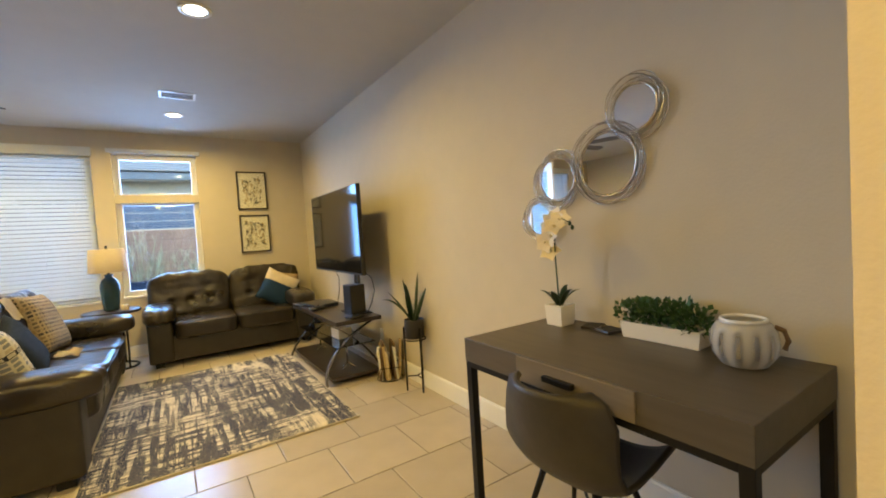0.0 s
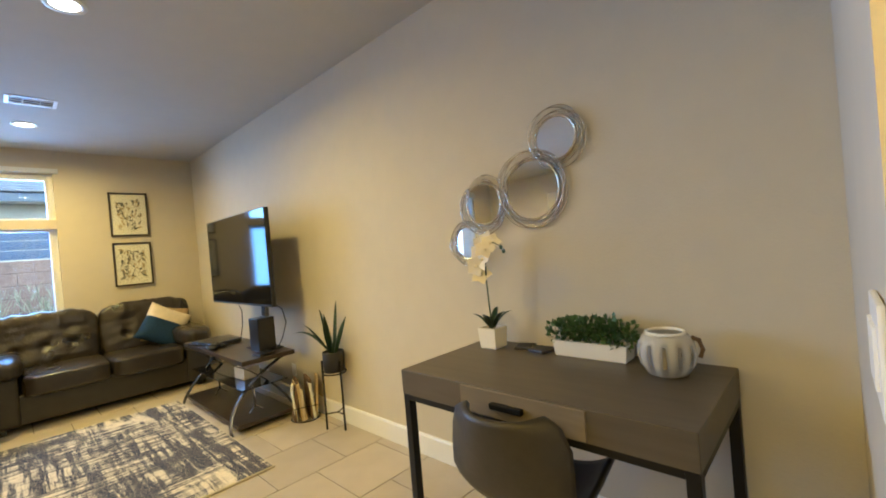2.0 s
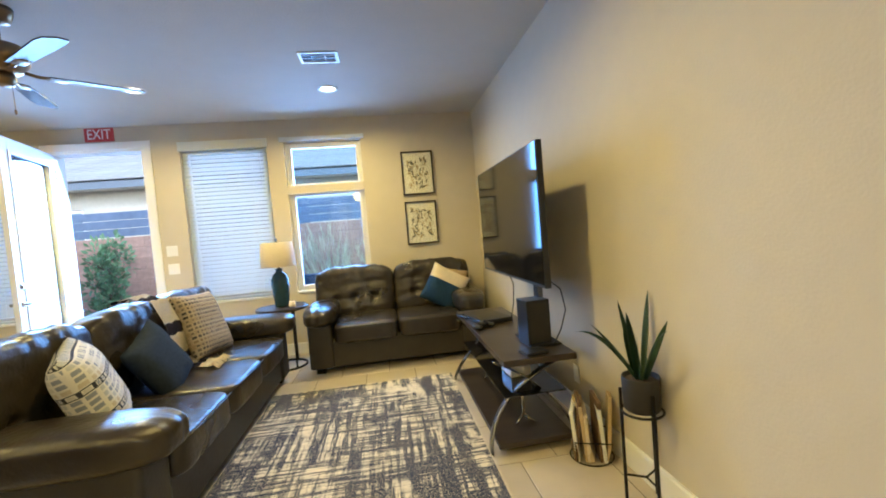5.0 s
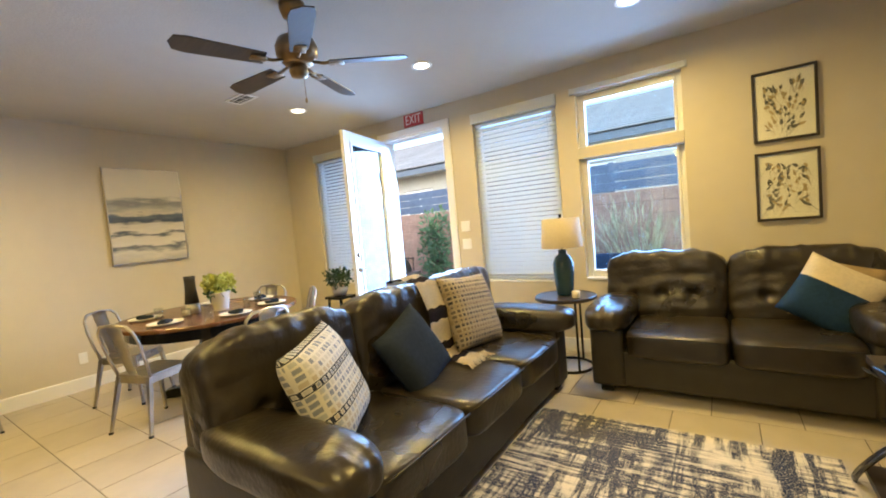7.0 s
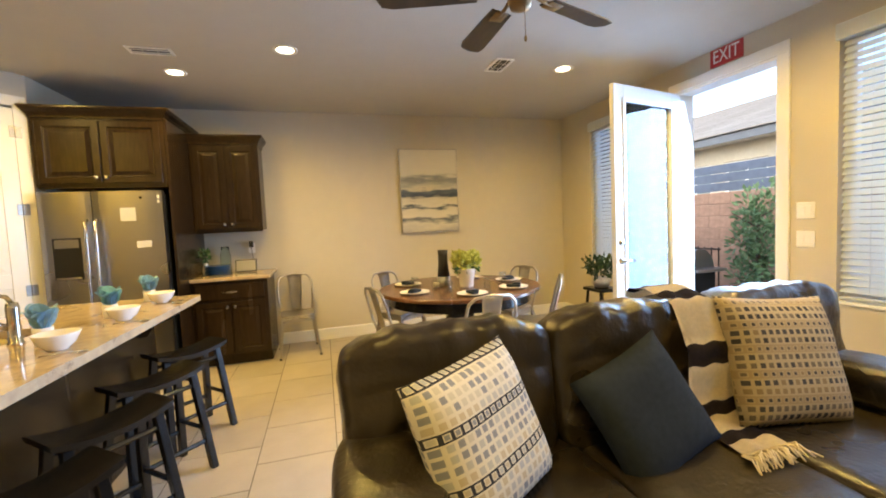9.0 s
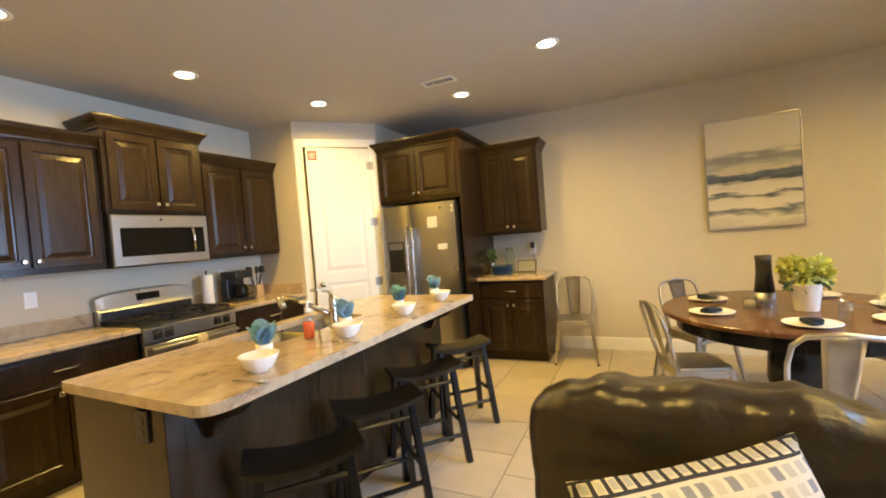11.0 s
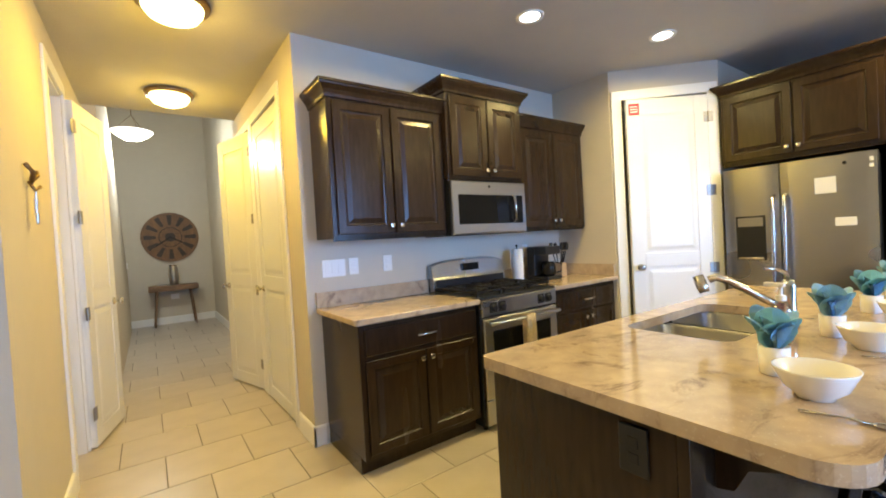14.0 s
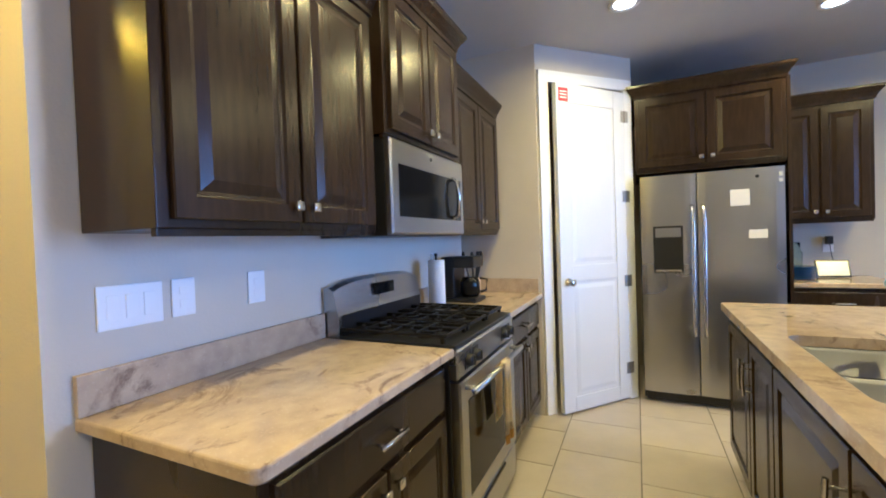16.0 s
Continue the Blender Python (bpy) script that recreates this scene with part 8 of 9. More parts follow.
# ---------------------------------------------------------------- things on the counters
bowl0 = None
for x, y in ((-0.745, 2.375), (-1.30, 2.37), (-1.86, 2.37), (-2.40, 2.36)):
    at = ISL @ pose(x, y, 0.917)
    cupat = ISL @ pose(x - 0.125, y - 0.115, 0.917)
    spat = ISL @ pose(x + 0.11, y + 0.07, 0.917, 0, 0, 100)
    if bowl0 is None:
        bowl0 = tagged(new("cereal_bowl"), "white ceramic bowl on the island", "bowl", "bowls on the island")
        bowl0.matrix_world = at
        bm = bmesh.new()
        lathe(bm, [(0.035, 0), (0.037, 0.006), (0.06, 0.025), (0.078, 0.065), (0.080, 0.070), (0.076, 0.070), (0.056, 0.028), (0.02, 0.014)], n=32)
        part("bowl", bm, CERAMIC, bowl0, "", True)
        cup0 = tagged(new("napkin_cup"), "white cup holding a folded turquoise napkin", "cup", "napkin cups on the island")
        cup0.matrix_world = cupat
        bm = bmesh.new()
        lathe(bm, [(0.032, 0), (0.034, 0.003), (0.036, 0.075), (0.033, 0.075), (0.03, 0.02)], n=24)
        part("cup", bm, CERAMIC, cup0, "", True)
        bm = bmesh.new()
        # a cloth pinched in the cup, its folded corners fanning out
        root_ = bm.verts.new((0, 0, 0.035))
        for az, lean, L, wd in ((15, 4, 0.150, 0.040), (70, 17, 0.135, 0.040), (130, 12, 0.140, 0.042), (190, 19, 0.128, 0.040), (245, 10, 0.148, 0.042), (310, 18, 0.130, 0.042), (280, 2, 0.132, 0.036), (40, 12, 0.120, 0.044)):
            a_, l_ = radians(az), radians(lean)
            out_ = Vector((math.cos(a_), math.sin(a_), 0))
            side_ = Vector((-math.sin(a_), math.cos(a_), 0))
            d_ = out_ * math.sin(l_) + Vector((0, 0, math.cos(l_)))
            nrm_ = d_.cross(side_).normalized()
            rows = []
            for t_, w_, f_ in ((0.25, 0.40, 0.010), (0.45, 0.90, 0.014), (0.68, 1.05, 0.014), (0.86, 0.85, 0.010), (0.96, 0.48, 0.006), (1.0, 0.16, 0.0)):
                c_ = Vector((0, 0, 0.035)) + out_ * 0.012 * t_ + d_ * (L * t_) + nrm_ * (0.012 * math.sin(3.0 * t_)) - nrm_ * (0.016 * t_ * t_)
                rows.append([bm.verts.new(p) for p in (c_ - side_ * (wd * w_), c_ + nrm_ * f_, c_ + side_ * (wd * w_))])
            bm.faces.new((root_, rows[0][1], rows[0][0]))
            bm.faces.new((root_, rows[0][2], rows[0][1]))
            for r0, r1 in zip(rows, rows[1:]):
                bm.faces.new((r0[0], r0[1], r1[1], r1[0]))
                bm.faces.new((r0[1], r0[2], r1[2], r1[1]))
        bmesh.ops.solidify(bm, geom=bm.faces[:], thickness=0.003)
        part("napkin", bm, BLUECLOTH, cup0, "turquoise folded napkin")
        sp0 = tagged(new("spoon"), "steel spoon beside the bowl", "spoon", "spoons on the island")
        sp0.matrix_world = spat
        bm = bmesh.new()
        tube(bm, [(-0.07, 0, 0.004), (0, 0, 0.007), (0.045, 0, 0.004)], 0.003, 6)
        soft(bm, (0.062, 0, 0.005), (0.045, 0.028, 0.008), 2.2, 4)
        part("spoon_body", bm, CHROME, sp0, "", True)
    else:
        copy_thing(bowl0, at)
        copy_thing(cup0, cupat)
        copy_thing(sp0, spat)
sb = thing("soap_bottle", "clear pump bottle half full of orange-red soap by the sink", "soap dispenser", (-1.225, 2.190, 0.917))
bm = bmesh.new()
lathe(bm, [(0.026, 0), (0.030, 0.004), (0.031, 0.11), (0.026, 0.13), (0.014, 0.142), (0.012, 0.142), (0.024, 0.128), (0.0288, 0.108)], n=22, cap=False)
part("bottle", bm, CLEAR, sb, "clear plastic bottle", True)
bm = bmesh.new()
lathe(bm, [(0.022, 0.003), (0.0275, 0.007), (0.0285, 0.086), (0.0265, 0.088)], n=22)
part("soap", bm, SOAPRED, sb, "orange-red liquid soap", True)
bm = bmesh.new()
lathe(bm, [(0.015, 0.1425), (0.015, 0.160), (0.006, 0.162), (0.005, 0.19)], n=14)
box(bm, (-0.012, -0.045, 0.188), (0.012, 0.012, 0.202), 0.004)
part("pump", bm, CERAMIC, sb, "white pump head")
ptw = thing("paper_towel", "white paper towel roll on an upright holder", "paper towel", (-2.17, 0.055, 0.915))
bm = bmesh.new()
lathe(bm, [(0.07, 0), (0.07, 0.010), (0.01, 0.012)], n=26)
tube(bm, [(0, 0, 0.01), (0, 0, 0.315)], 0.006, 8)
soft(bm, (0, 0, 0.322), (0.022, 0.022, 0.022), 2, 4)
part("holder", bm, BLACKMETAL, ptw)
bm = bmesh.new()
lathe(bm, [(0.050, 0.0135), (0.052, 0.016), (0.052, 0.288), (0.050, 0.29), (0.018, 0.29)], n=30)
part("roll", bm, PAPER, ptw, "", True)
cm = thing("coffee_maker", "black drip coffee maker with glass carafe", "coffee maker", (-2.45, 0.12, 0.915), 180)
bm = bmesh.new()
box(bm, (-0.10, -0.12, 0), (0.10, 0.12, 0.03), 0.01)
box(bm, (-0.10, 0.03, 0.03), (0.10, 0.12, 0.30), 0.012)
box(bm, (-0.10, -0.11, 0.225), (0.10, 0.031, 0.30), 0.012)
part("body", bm, PLASTIC, cm)
bm = bmesh.new()
lathe(bm, [(0.05, 0), (0.066, 0.02), (0.066, 0.09), (0.05, 0.13), (0.045, 0.13)], (0, -0.045, 0.032), 24)
cf = part("carafe", bm, SCREEN, cm, "dark glass carafe", True)
bm = bmesh.new()
tube(bm, [(0.04, -0.10, 0.15), (0.06, -0.145, 0.14), (0.055, -0.14, 0.07), (0.035, -0.105, 0.06)], 0.008, 8)
part("handle", bm, PLASTIC, cf, "", True)
ub = thing("utensil_crock", "wooden block holding black cooking utensils", "utensil holder", (-2.69, 0.10, 0.915), 10)
bm = bmesh.new()
box(bm, (-0.05, -0.045, 0), (0.05, 0.045, 0.13), 0.006)
part("block", bm, material("pale beech wood", (0.46, 0.33, 0.19), 0.5, grain=0.2, scale=14, stretch=(1, 1, 0.2)), ub)
for k in range(6):
    bm = bmesh.new()
    x, y = random.uniform(-0.03, 0.03), random.uniform(-0.025, 0.025)
    dx, dy = x * 2.2, y * 2.2
    tube(bm, [(x, y, 0.10), (x + dx * 0.6, y + dy * 0.6, 0.24)], 0.006, 6)
    soft(bm, (x + dx * 0.8, y + dy * 0.8, 0.285), (0.05, 0.02, 0.08), 3, 4)
    part("utensil", bm, PLASTIC, ub)
# side counter: stack of plates, tablet, vase with greenery
pl = thing("plate_stack", "stack of blue stoneware plates on the side counter", "plates", (-4.14, 2.36, 0.915))
for k in range(6):
    bm = bmesh.new()
    lathe(bm, [(0.08, 0), (0.09, 0.004), (0.128, 0.014), (0.13, 0.017), (0.12, 0.016), (0.02, 0.013)], (random.uniform(-0.004, 0.004), random.uniform(-0.004, 0.004), 0.017 * k), 32)
    part("plate", bm, BLUEPLATE, pl, "", True)
gv = thing("glass_vase", "pale green glass jar behind the plates", "vase", (-4.36, 2.40, 0.915))
bm = bmesh.new()
lathe(bm, [(0.05, 0), (0.055, 0.005), (0.055, 0.20), (0.04, 0.24), (0.042, 0.29), (0.038, 0.29)], n=24)
part("jar", bm, glassy("pale green glass", (0.75, 0.85, 0.72), 0.08), gv, "", True)
sv = thing("small_plant", "sprig of green leaves in a small white vase", "potted plant", (-4.20, 2.235, 0.915))
bm = bmesh.new()
lathe(bm, [(0.024, 0), (0.03, 0.006), (0.032, 0.06), (0.018, 0.11), (0.02, 0.13), (0.016, 0.13)], n=20)
part("vase", bm, CERAMIC, sv, "", True)
bm = bmesh.new()
leaf_cloud(bm, (0, 0, 0.20), (0.07, 0.045, 0.07), 70, 0.045, 0.4, 0.9)
part("foliage", bm, LEAF, sv)
tbm = thing("tablet", "dark tablet leaning on a stand on the side counter", "tablet", (-4.24, 2.62, 0.915), 90)
bm = bmesh.new()
box(bm, (-0.11, -0.006, 0), (0.11, 0.006, 0.145), 0.004)
bmesh.ops.transform(bm, matrix=pose(0, 0, 0.003, -22), verts=bm.verts)
part("case", bm, PLASTIC, tbm)
# steel instead of dark glass: the screen's bright reflection is put into its material
bm = bmesh.new()
box(bm, (-0.098, -0.0085, 0.012), (0.098, -0.0065, 0.133), 0.0005, 1)
bmesh.ops.transform(bm, matrix=pose(0, 0, 0.003, -22), verts=bm.verts)
part("screen", bm, STEEL, tbm, "screen faced in steel to imitate a bright reflection")

# ---------------------------------------------------------------- hall and entry things
kh = thing("key_holder", "small antler wall hook with hanging keys", "wall hook", (HX1, 0.12, 1.66), -90)
bm = bmesh.new()
tube(bm, [(-0.05, -0.012, 0.10), (-0.02, -0.03, 0.07), (0.0, -0.02, 0.03), (0.03, -0.035, 0.06), (0.055, -0.03, 0.08)], 0.010, 6)
tube(bm, [(0, -0.01, 0.03), (0.0, -0.03, -0.01), (0.02, -0.045, 0.01)], 0.008, 6)
part("hook", bm, BRONZE, kh, "", True)
bm = bmesh.new()
box(bm, (-0.018, -0.035, -0.16), (0.018, -0.025, -0.05), 0.004)
tube(bm, [(0, -0.03, -0.05), (0.0, -0.03, -0.005)], 0.003, 5)
part("key_tag", bm, GALV, kh)
ck = thing("wall_clock", "large round brown slatted wooden wall clock", "clock", (0.11, FOYER_END + 0.002, 1.68))
CLOCKWOOD = material("brown clock wood", (0.24, 0.125, 0.045), 0.65, grain=0.4, scale=10, stretch=(6, 1, 1), second=(0.10, 0.05, 0.025), bump=0.1)
CLOCKDARK = material("dark burnt clock wood", (0.030, 0.018, 0.011), 0.6, grain=0.3, scale=14)


def ring_piece(name, a0, a1, ri, ro, y0, y1, mat):
    """A curved piece of the clock's face between two angles and two radii."""
    bm = bmesh.new()
    k = max(2, int((a1 - a0) / 0.13))
    cols = []
    for i in range(k + 1):
        a = a0 + (a1 - a0) * i / k
        c, d = math.cos(a), math.sin(a)
        cols.append([bm.verts.new(p) for p in ((ri * c, y0, ri * d), (ro * c, y0, ro * d), (ro * c, y1, ro * d), (ri * c, y1, ri * d))])
    for p, q in zip(cols, cols[1:]):
        for i in range(4):
            bm.faces.new((p[i], p[(i + 1) % 4], q[(i + 1) % 4], q[i]))
    bm.faces.new(cols[0])
    bm.faces.new(list(reversed(cols[-1])))
    bmesh.ops.recalc_face_normals(bm, faces=bm.faces)
    return part(name, bm, mat, ck)


for k in range(12):
    a = 2 * math.pi * k / 12
    ring_piece("wood_segment", a + 0.006, a + math.pi / 6 - 0.006, 0.195, 0.455, 0.010, 0.026, CLOCKWOOD)
    ring_piece("numeral", a - 0.105, a + 0.105, 0.235, 0.425, 0.0265, 0.034, CLOCKDARK)
    ring_piece("inner_segment", a + 0.02, a + math.pi / 6 - 0.02, 0.085, 0.180, 0.010, 0.024, CLOCKWOOD)
bm = bmesh.new()
lathe(bm, [(0.46, 0.0), (0.46, 0.008)], n=48, m=pose(0, 0, 0, -90))
part("backing", bm, CLOCKDARK, ck)
bm = bmesh.new()
lathe(bm, [(0.475, 0.0), (0.475, 0.04), (0.455, 0.04), (0.455, 0.0)], n=48, m=pose(0, 0, 0, -90), cap=False)
part("rim", bm, CLOCKWOOD, ck)
bm = bmesh.new()
box(bm, (-0.07, 0.03, -0.07), (0.07, 0.045, 0.07), 0.004)
part("hub", bm, CLOCKDARK, ck)
for a, L in ((35, 0.30), (150, 0.22)):
    bm = bmesh.new()
    box(bm, (-0.02, 0.046, -0.012), (L, 0.052, 0.012), 0.002, 1)
    bmesh.ops.transform(bm, matrix=Matrix.Rotation(radians(a), 4, "Y"), verts=bm.verts)
    part("clock_hand", bm, BLACKMETAL, ck)
ct = thing("console_table", "rustic wooden console table with splayed legs", "table", (0.12, FOYER_END + 0.22, 0))
bm = bmesh.new()
box(bm, (-0.40, -0.16, 0.66), (0.40, 0.16, 0.76), 0.01)
part("top", bm, RUSTIC, ct)
for sx in (-1, 1):
    for sy in (-1, 1):
        bm = bmesh.new()
        tube(bm, [(sx * 0.27, sy * 0.10, 0.66), (sx * 0.33, sy * 0.13, 0.0)], 0.024, 8, taper=0.018)
        part("leg", bm, RUSTIC, ct)
cv2 = thing("metal_vase", "tall ribbed metal vase on the console table", "vase", (0.11, FOYER_END + 0.20, 0.761))
bm = bmesh.new()
lathe(bm, [(0.06, 0), (0.07, 0.01), (0.085, 0.15), (0.075, 0.30), (0.06, 0.36), (0.062, 0.38), (0.055, 0.38)], n=24)
part("body", bm, GALV, cv2, "", True)
bm = bmesh.new()
lathe(bm, [(0.064, 0.36), (0.066, 0.37), (0.062, 0.382)], n=24, cap=False)
part("rim", bm, BRONZE, cv2)
plate("outlet", 0.14, 0.10, (0.10, FOYER_END + 0.001, 0.52), 180, "white junction plate under the console table", "outlet", 2, "outlet")
plate("light_switch", 0.118, 0.118, (0.86, FOYER_END + 0.001, 1.17), 180, "white light switch in the entry", "switch", 2)
e = thing("door_trim_entry", "white door casing at the back of the entry", "door trim", kind="structure")
for nm, a, b in (("casing_leg", (0.93, FOYER_END + 0.001, 0.14), (1.03, FOYER_END + 0.022, 2.5)), ("casing_head", (0.93, FOYER_END + 0.001, 2.5), (FX1 - 0.002, FOYER_END + 0.022, 2.6))):
    bm = bmesh.new()
    box(bm, a, b, 0.004)
    part(nm, bm, WHITE, e)

# ---------------------------------------------------------------- outdoors
bm = bmesh.new()
box(bm, (-60, YW + 0.18, -0.30), (60, 120, -0.16))
lay(bm, "ground", GRAVEL, label="gravel ground behind the house", category="ground")
bm = bmesh.new()
box(bm, (-6.5, YW + 0.19, -0.16), (3.5, 9.2, -0.10), 0.01)
lay(bm, "pavement", CONCRETE, label="concrete patio slab", category="patio")
GW = 10.0
gwall = thing("garden_wall", "tan concrete block garden wall", "wall", (0, GW, -0.16), kind="structure")
bw_, bh_ = 0.405, 0.203
mesh_block = None
for r in range(9):
    for c in range(28):
        x = -8.6 + c * bw_ + (bw_ / 2 if r % 2 else 0)
        if mesh_block is None:
            bm = bmesh.new()
            box(bm, (0.004, 0, 0.004), (bw_ - 0.004, 0.20, bh_ - 0.004), 0.006, 1)
            o = part("block", bm, BLOCK, gwall)
            mesh_block = o.data
        else:
            o = new("block", mesh_block)
            o.parent = gwall
        o.location = (x, random.uniform(-0.003, 0.003), r * bh_)
bm = bmesh.new()
box(bm, (-8.6, 0.008, 0), (2.9, 0.19, 9 * bh_ - 0.01))
part("mortar", bm, MORTAR, gwall)
scr = thing("slatted_fence", "dark grey horizontal boards above the garden wall", "fence", (0, GW + 0.1, 9 * bh_ - 0.16), kind="structure")
for k in range(3):
    bm = bmesh.new()
    box(bm, (-8.6, 0.0, 0.02 + 0.155 * k), (2.9, 0.03, 0.165 + 0.155 * k), 0.004, 1)
    part("board", bm, SLATSHADE, scr)
for x in (-8, -5.5, -3, -0.5, 2):
    bm = bmesh.new()
    box(bm, (x, 0.03, -0.01), (x + 0.08, 0.09, 0.50), 0.004, 1)
    part("post", bm, SLATSHADE, scr)
for sgn, x0, x1 in ((1, 3.4, 3.6), (-1, -8.8, -8.6)):
    bm = bmesh.new()
    box(bm, (x0, YW + 0.2, -0.16), (x1, GW, 1.67))
    lay(bm, "garden_wall_side", BLOCK, label="tan side wall of the yard", category="wall")
# neighbouring house
HY, EZ = 14.4, 3.30
FARPANE = material("pale window reflection", (0.35, 0.42, 0.48), 0.05, 0.6)
nh = thing("neighbour_house", "tan stucco house with a grey tiled roof", "house", (0, HY, -0.16))
bm = bmesh.new()
pierced(bm, "y", 0.0, 0.25, -22, 14, 0.0, EZ + 0.1, [(-9.9, -8.7, 1.8, 2.85), (-8.3, -7.1, 1.8, 2.85), (-2.6, -1.2, 1.8, 2.85)])
part("wall", bm, STUCCO, nh)
for x0, x1 in ((-9.9, -8.7), (-8.3, -7.1), (-2.6, -1.2)):
    bm = bmesh.new()
    for a, b in (((x0, 0.04, 1.8), (x0 + 0.06, 0.14, 2.83)), ((x1 - 0.06, 0.04, 1.8), (x1, 0.14, 2.83)), ((x0 + 0.06, 0.04, 1.8), (x1 - 0.06, 0.14, 1.86)), ((x0 + 0.06, 0.04, 2.77), (x1 - 0.06, 0.14, 2.83)), (((x0 + x1) / 2 - 0.03, 0.04, 1.86), ((x0 + x1) / 2 + 0.03, 0.14, 2.77))):
        box(bm, a, b)
    wf = part("window", bm, VINYL, nh)
    bm = bmesh.new()
    box(bm, (x0 + 0.05, 0.09, 1.85), (x1 - 0.05, 0.10, 2.78))
    part("pane", bm, FARPANE, wf)
bm = bmesh.new()
box(bm, (-22, -0.62, EZ), (14, -0.57, EZ + 0.20))
part("fascia", bm, FASCIA, nh)
bm = bmesh.new()
box(bm, (-22, -0.57, EZ + 0.02), (14, 0.0, EZ + 0.05))
part("soffit", bm, STUCCO, nh)
bm = bmesh.new()
vs = [bm.verts.new(p) for p in ((-16, -0.64, EZ + 0.19), (10, -0.64, EZ + 0.19), (10, 6.1, EZ + 2.55), (-16, 6.1, EZ + 2.55))]
bm.faces.new(vs)
bmesh.ops.solidify(bm, geom=bm.faces[:], thickness=0.02)
roof = part("roof", bm, ROOFTILE, nh, "low roof of flat grey tiles")
row_mesh = None
for r in range(22):
    if row_mesh is None:
        bm = bmesh.new()
        box(bm, (-16.0, 0.0, 0.0), (10.0, 0.34, 0.045), 0.004, 1)
        bmesh.ops.transform(bm, matrix=pose(0, 0, 0, 15.5), verts=bm.verts)
        o = part("shingle_strip", bm, ROOFTILE, roof)
        row_mesh = o.data
    else:
        o = new("shingle_strip", row_mesh)
        o.parent = roof
    o.location = (0, -0.68 + r * 0.30, EZ + 0.215 + r * 0.105)

# shrubs and small trees by the wall


def shrub(at, h, r, n, label, leaf=0.095):
    e = thing("garden_tree", label, "tree", at)
    bm = bmesh.new()
    tube(bm, [(0, 0, 0), (0.03, 0.01, h * 0.3), (-0.02, 0.03, h * 0.6), (0.02, 0.0, h * 0.85)], 0.045, 7, taper=0.015)
    for k in range(9):
        a = k * 2.4
        z = h * (0.25 + 0.07 * k)
        tube(bm, [(0, 0, z), (0.5 * r * math.cos(a), 0.5 * r * math.sin(a), z + 0.12), (0.95 * r * math.cos(a), 0.95 * r * math.sin(a), z + 0.22)], 0.014, 5, taper=0.005)
    part("trunk", bm, BARK, e)
    bm = bmesh.new()
    for k in range(14):
        a, q = k * 2.4, random.uniform(0.2, 0.9)
        z = h * (0.25 + 0.75 * k / 14)
        leaf_cloud(bm, (q * r * math.cos(a), q * r * math.sin(a), z), (0.50 * r, 0.50 * r, 0.17 * h), n // 14, leaf, 0.2, 0.8)
    part("crown", bm, SHRUB, e)


shrub((-3.55, 9.25, -0.16), 1.70, 0.34, 1500, "small leafy green tree by the garden wall")
GRASS = material("pale feather grass", (0.44, 0.46, 0.27), 0.7, grain=0.3, scale=10)


def feather_grass(at, h, n, lean):
    """A fountain of long arching blades that ends in soft plumes."""
    e = thing("ornamental_grass", "pale green feathery grass clump by the garden wall", "grass", at)
    blades, plumes = bmesh.new(), bmesh.new()
    for _ in range(n):
        a = random.uniform(0, 6.28)
        t = random.uniform(0.10, 0.55)
        d = Vector((math.cos(a) * math.sin(t) + lean, math.sin(a) * math.sin(t), math.cos(t))).normalized()
        L = h * random.uniform(0.6, 1.1)
        blade_leaf(blades, (random.uniform(-0.08, 0.08), random.uniform(-0.08, 0.08), 0), d, L, 0.007, random.uniform(0.3, 0.9), random.uniform(0, 3), 6)
        if random.random() < 0.5:
            tip = Vector(d) * L * 0.82
            for q in range(9):
                blade_leaf(plumes, tip + d * 0.03 * q, (d + Vector((random.uniform(-0.6, 0.6), random.uniform(-0.6, 0.6), 0.1))), 0.13, 0.006, 0.9, 0.0, 3)
    part("blades", blades, GRASS, e)
    part("plumes", plumes, GRASS, e)


feather_grass((0.05, 9.3, -0.16), 1.70, 80, -0.10)
feather_grass((0.95, 9.4, -0.16), 1.45, 70, 0.05)
gr = thing("barbecue_grill", "dark barbecue grill with a steel lid on the patio", "grill", (-4.25, 8.55, -0.10), 0)
bm = bmesh.new()
box(bm, (-0.45, -0.25, 0.05), (0.45, 0.25, 0.62), 0.02)
part("cabinet", bm, PLASTIC, gr)
bm = bmesh.new()
box(bm, (-0.62, -0.26, 0.62), (0.62, 0.26, 0.66), 0.01)
part("side_shelf", bm, STEEL, gr)
bm = bmesh.new()
pr = [(0.25 * math.cos(radians(a)), 0.26 * math.sin(radians(a))) for a in range(0, 181, 15)]
rgx = [[bm.verts.new((x, y, 0.665 + z)) for y, z in pr] for x in (-0.42, 0.42)]
bm.faces.new(rgx[0])
bm.faces.new(list(reversed(rgx[1])))
for i in range(len(pr)):
    j = (i + 1) % len(pr)
    bm.faces.new((rgx[0][i], rgx[0][j], rgx[1][j], rgx[1][i]))
bmesh.ops.recalc_face_normals(bm, faces=bm.faces)
part("lid", bm, STEEL, gr)
for k in range(4):
    bm = bmesh.new()
    lathe(bm, [(0.06, 0), (0.06, 0.04)], (0, 0, 0), 14, pose(-0.40 + 0.80 * (k % 2) - 0.02, -0.2 + 0.4 * (k // 2), 0.03, 0, 90))
    part("wheel", bm, PLASTIC, gr)
pc = thing("patio_chair", "dark blue-grey patio chair beyond the window", "chair", (-0.15, 8.55, -0.10), 185)
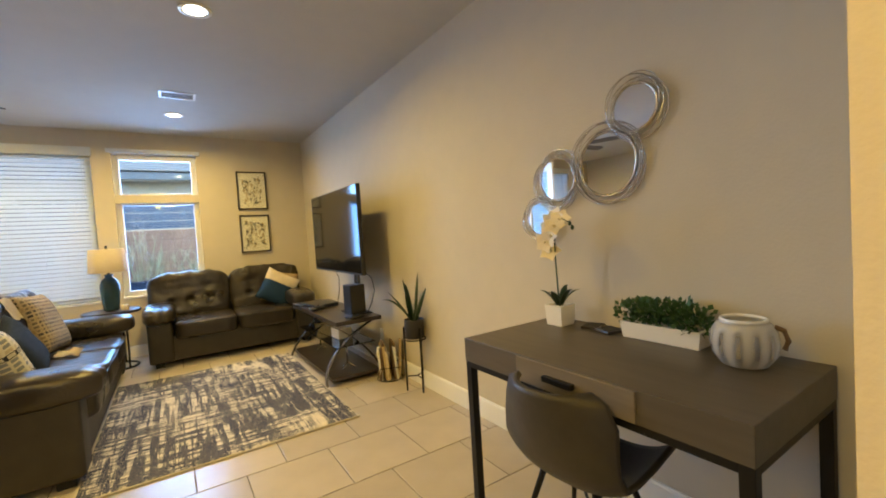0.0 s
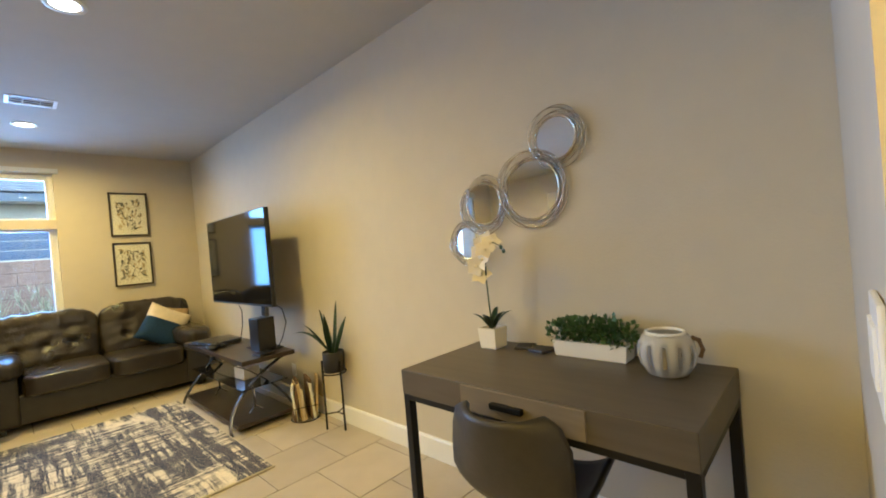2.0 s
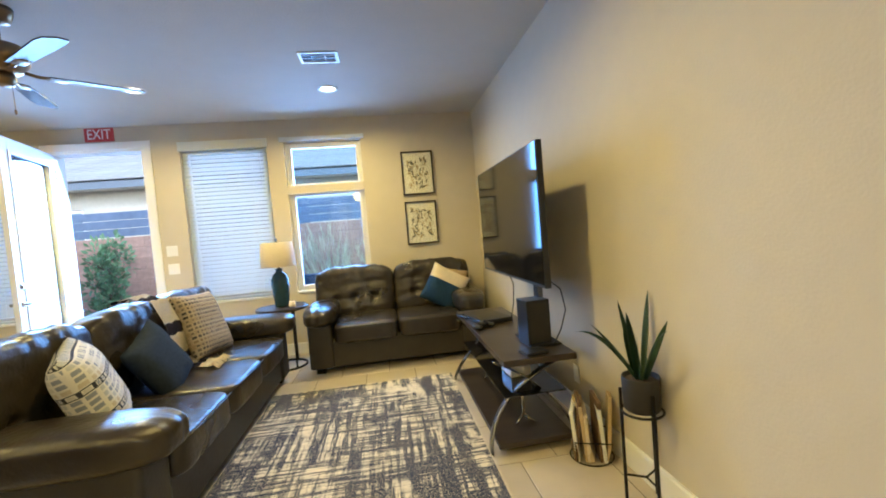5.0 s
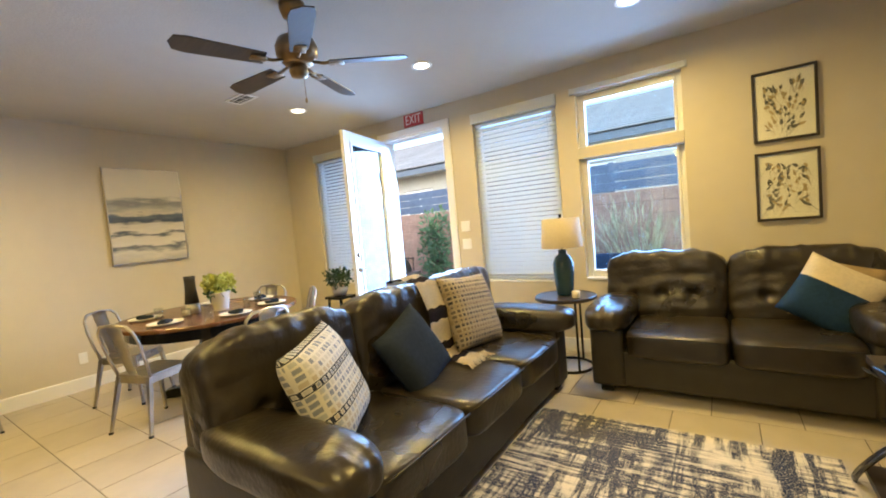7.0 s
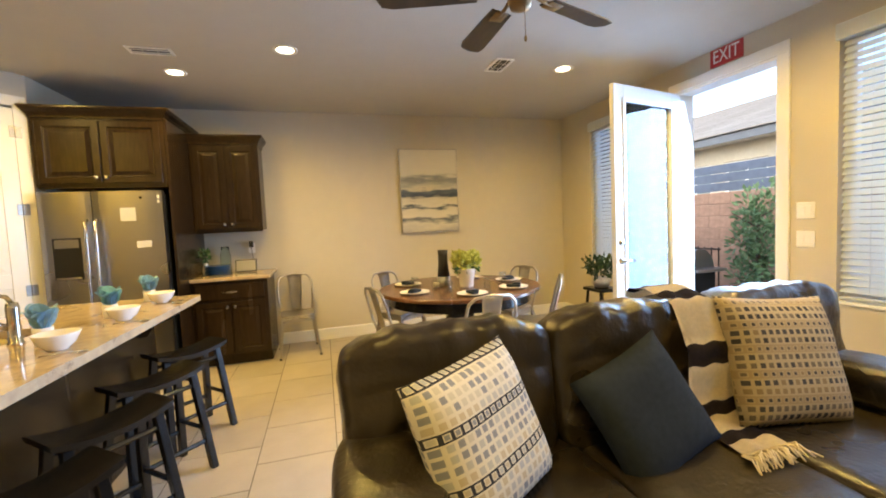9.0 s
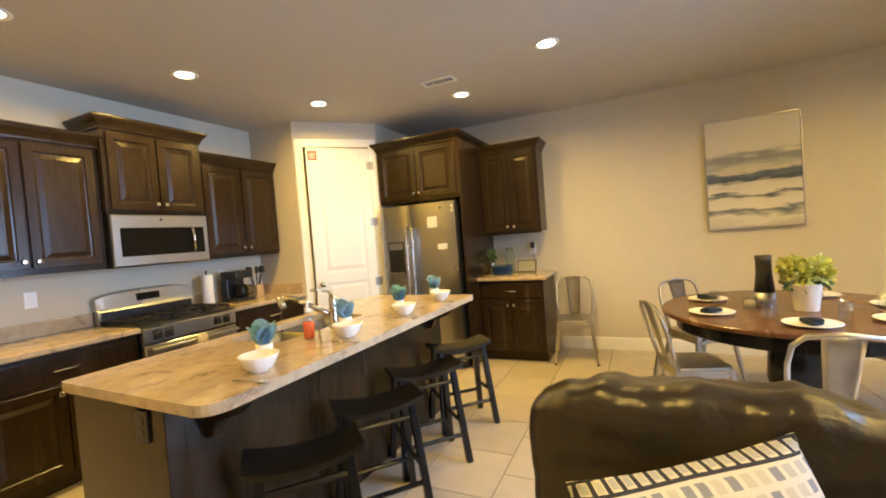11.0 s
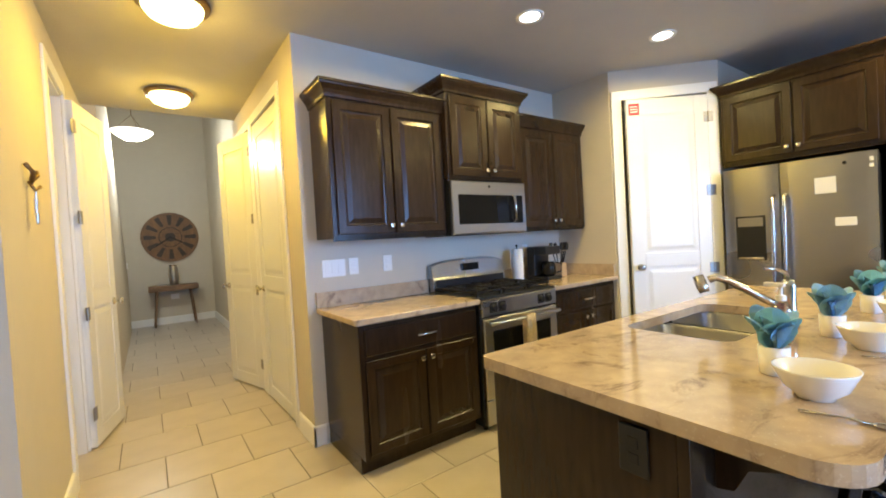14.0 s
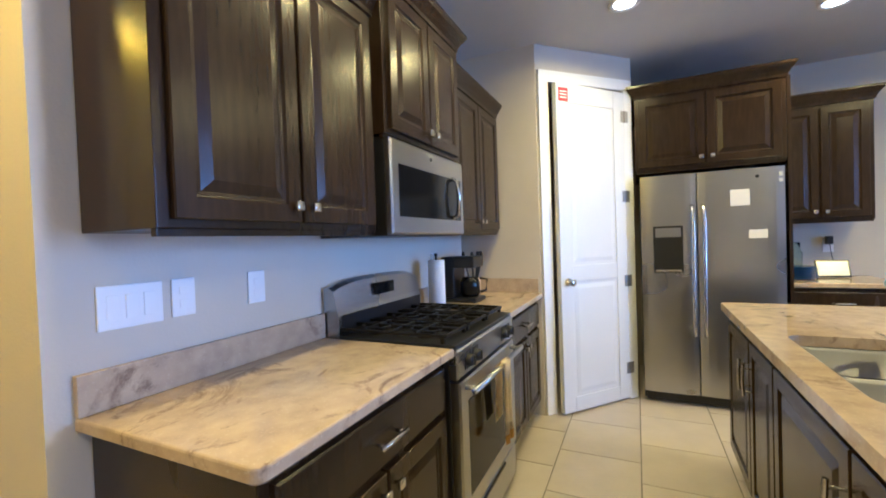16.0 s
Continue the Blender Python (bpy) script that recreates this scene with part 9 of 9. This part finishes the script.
WEAVE = material("blue grey weave", (0.035, 0.05, 0.085), 0.8, grain=0.3, scale=60, bump=0.4)
bm = bmesh.new()
box(bm, (-0.27, -0.27, 0.38), (0.27, 0.27, 0.45), 0.02)
part("seat", bm, WEAVE, pc)
bm = bmesh.new()
box(bm, (-0.27, 0.22, 0.45), (0.27, 0.28, 0.92), 0.025)
part("backrest", bm, WEAVE, pc)
for sx in (-1, 1):
    bm = bmesh.new()
    box(bm, (sx * 0.27, -0.26, 0.62), (sx * 0.33, 0.24, 0.67), 0.015)
    part("armrest", bm, WEAVE, pc)
    for sy in (-0.24, 0.24):
        bm = bmesh.new()
        box(bm, (sx * 0.27, sy - 0.025, 0.0), (sx * 0.32, sy + 0.025, 0.62), 0.006)
        part("leg", bm, BLACKMETAL, pc)
rl = thing("iron_railing", "short dark iron railing in the yard", "railing", (-4.9, 9.3, -0.16))
for k in range(7):
    bm = bmesh.new()
    tube(bm, [(0.12 * k, 0, 0), (0.12 * k, 0, 0.95)], 0.010, 6)
    part("baluster", bm, BLACKMETAL, rl)
bm = bmesh.new()
tube(bm, [(-0.03, 0, 0.92), (0.75, 0, 0.92)], 0.014, 6)
part("rail", bm, BLACKMETAL, rl)

# ---------------------------------------------------------------- floor of single tiles
P, GAP, TY0, TX0 = 0.4575, 0.006, -0.197, 0.262
ROOMS = [(XD, HX1, YK, YW), (HX1, XW, YN, YW), (HX0 - 0.14, HX1 + 0.14, HALL_END, YK), (FX0, FX1, FOYER_END, HALL_END)]
floor = lay((lambda b: (box(b, (XD - 0.1, YK - 0.1, -0.12), (XW + 0.1, YW + 0.17, -0.003)), b)[1])(bmesh.new()), "floor", GROUT, label="beige porcelain tile floor in running bond", category="floor")
hall_bed = lay((lambda b: (box(b, (-1.1, FOYER_END - 0.1, -0.12), (1.75, YK - 0.1, -0.003)), b)[1])(bmesh.new()), "floor_hall", GROUT, label="beige porcelain tile floor of the hallway", category="floor")


def inside(x, y):
    return any(a <= x <= b and c <= y <= d for a, b, c, d in ROOMS)


def tile_mesh(w, h):
    bm = bmesh.new()
    b = 0.0025
    lo = [bm.verts.new(p) for p in ((-w / 2, -h / 2, -0.004), (w / 2, -h / 2, -0.004), (w / 2, h / 2, -0.004), (-w / 2, h / 2, -0.004))]
    mi = [bm.verts.new((v.co.x, v.co.y, -0.0012)) for v in lo]
    hi = [bm.verts.new((v.co.x - math.copysign(b, v.co.x), v.co.y - math.copysign(b, v.co.y), 0.0)) for v in lo]
    for r0, r1 in ((lo, mi), (mi, hi)):
        for i in range(4):
            bm.faces.new((r0[i], r0[(i + 1) % 4], r1[(i + 1) % 4], r1[i]))
    bm.faces.new(hi)
    me_ = bpy.data.meshes.new("tile")
    bm.to_mesh(me_)
    bm.free()
    me_.materials.append(TILE)
    return me_


def place_tile(me_, x, y, z=0.0):
    o = new("tile", me_)
    o.parent = floor if y > YK - 0.02 else hall_bed
    o.location = (x, y, z)


whole = tile_mesh(P - GAP, P - GAP)
for r in range(-17, 17):
    y0, y1 = TY0 + r * P + GAP / 2, TY0 + (r + 1) * P - GAP / 2
    for c in range(-13, 6):
        x0 = TX0 + (c + (0.0 if r % 2 == 0 else 0.47)) * P + GAP / 2
        x1 = x0 + P - GAP
        corners = [inside(x, y) for x in (x0, x1) for y in (y0, y1)]
        if all(corners):
            place_tile(whole, (x0 + x1) / 2, (y0 + y1) / 2)
            continue
        for a, b, cc, d in ROOMS:
            xa, xb, ya, yb = max(x0, a), min(x1, b), max(y0, cc), min(y1, d)
            if xb - xa > 0.01 and yb - ya > 0.01:
                place_tile(tile_mesh(xb - xa, yb - ya), (xa + xb) / 2, (ya + yb) / 2)
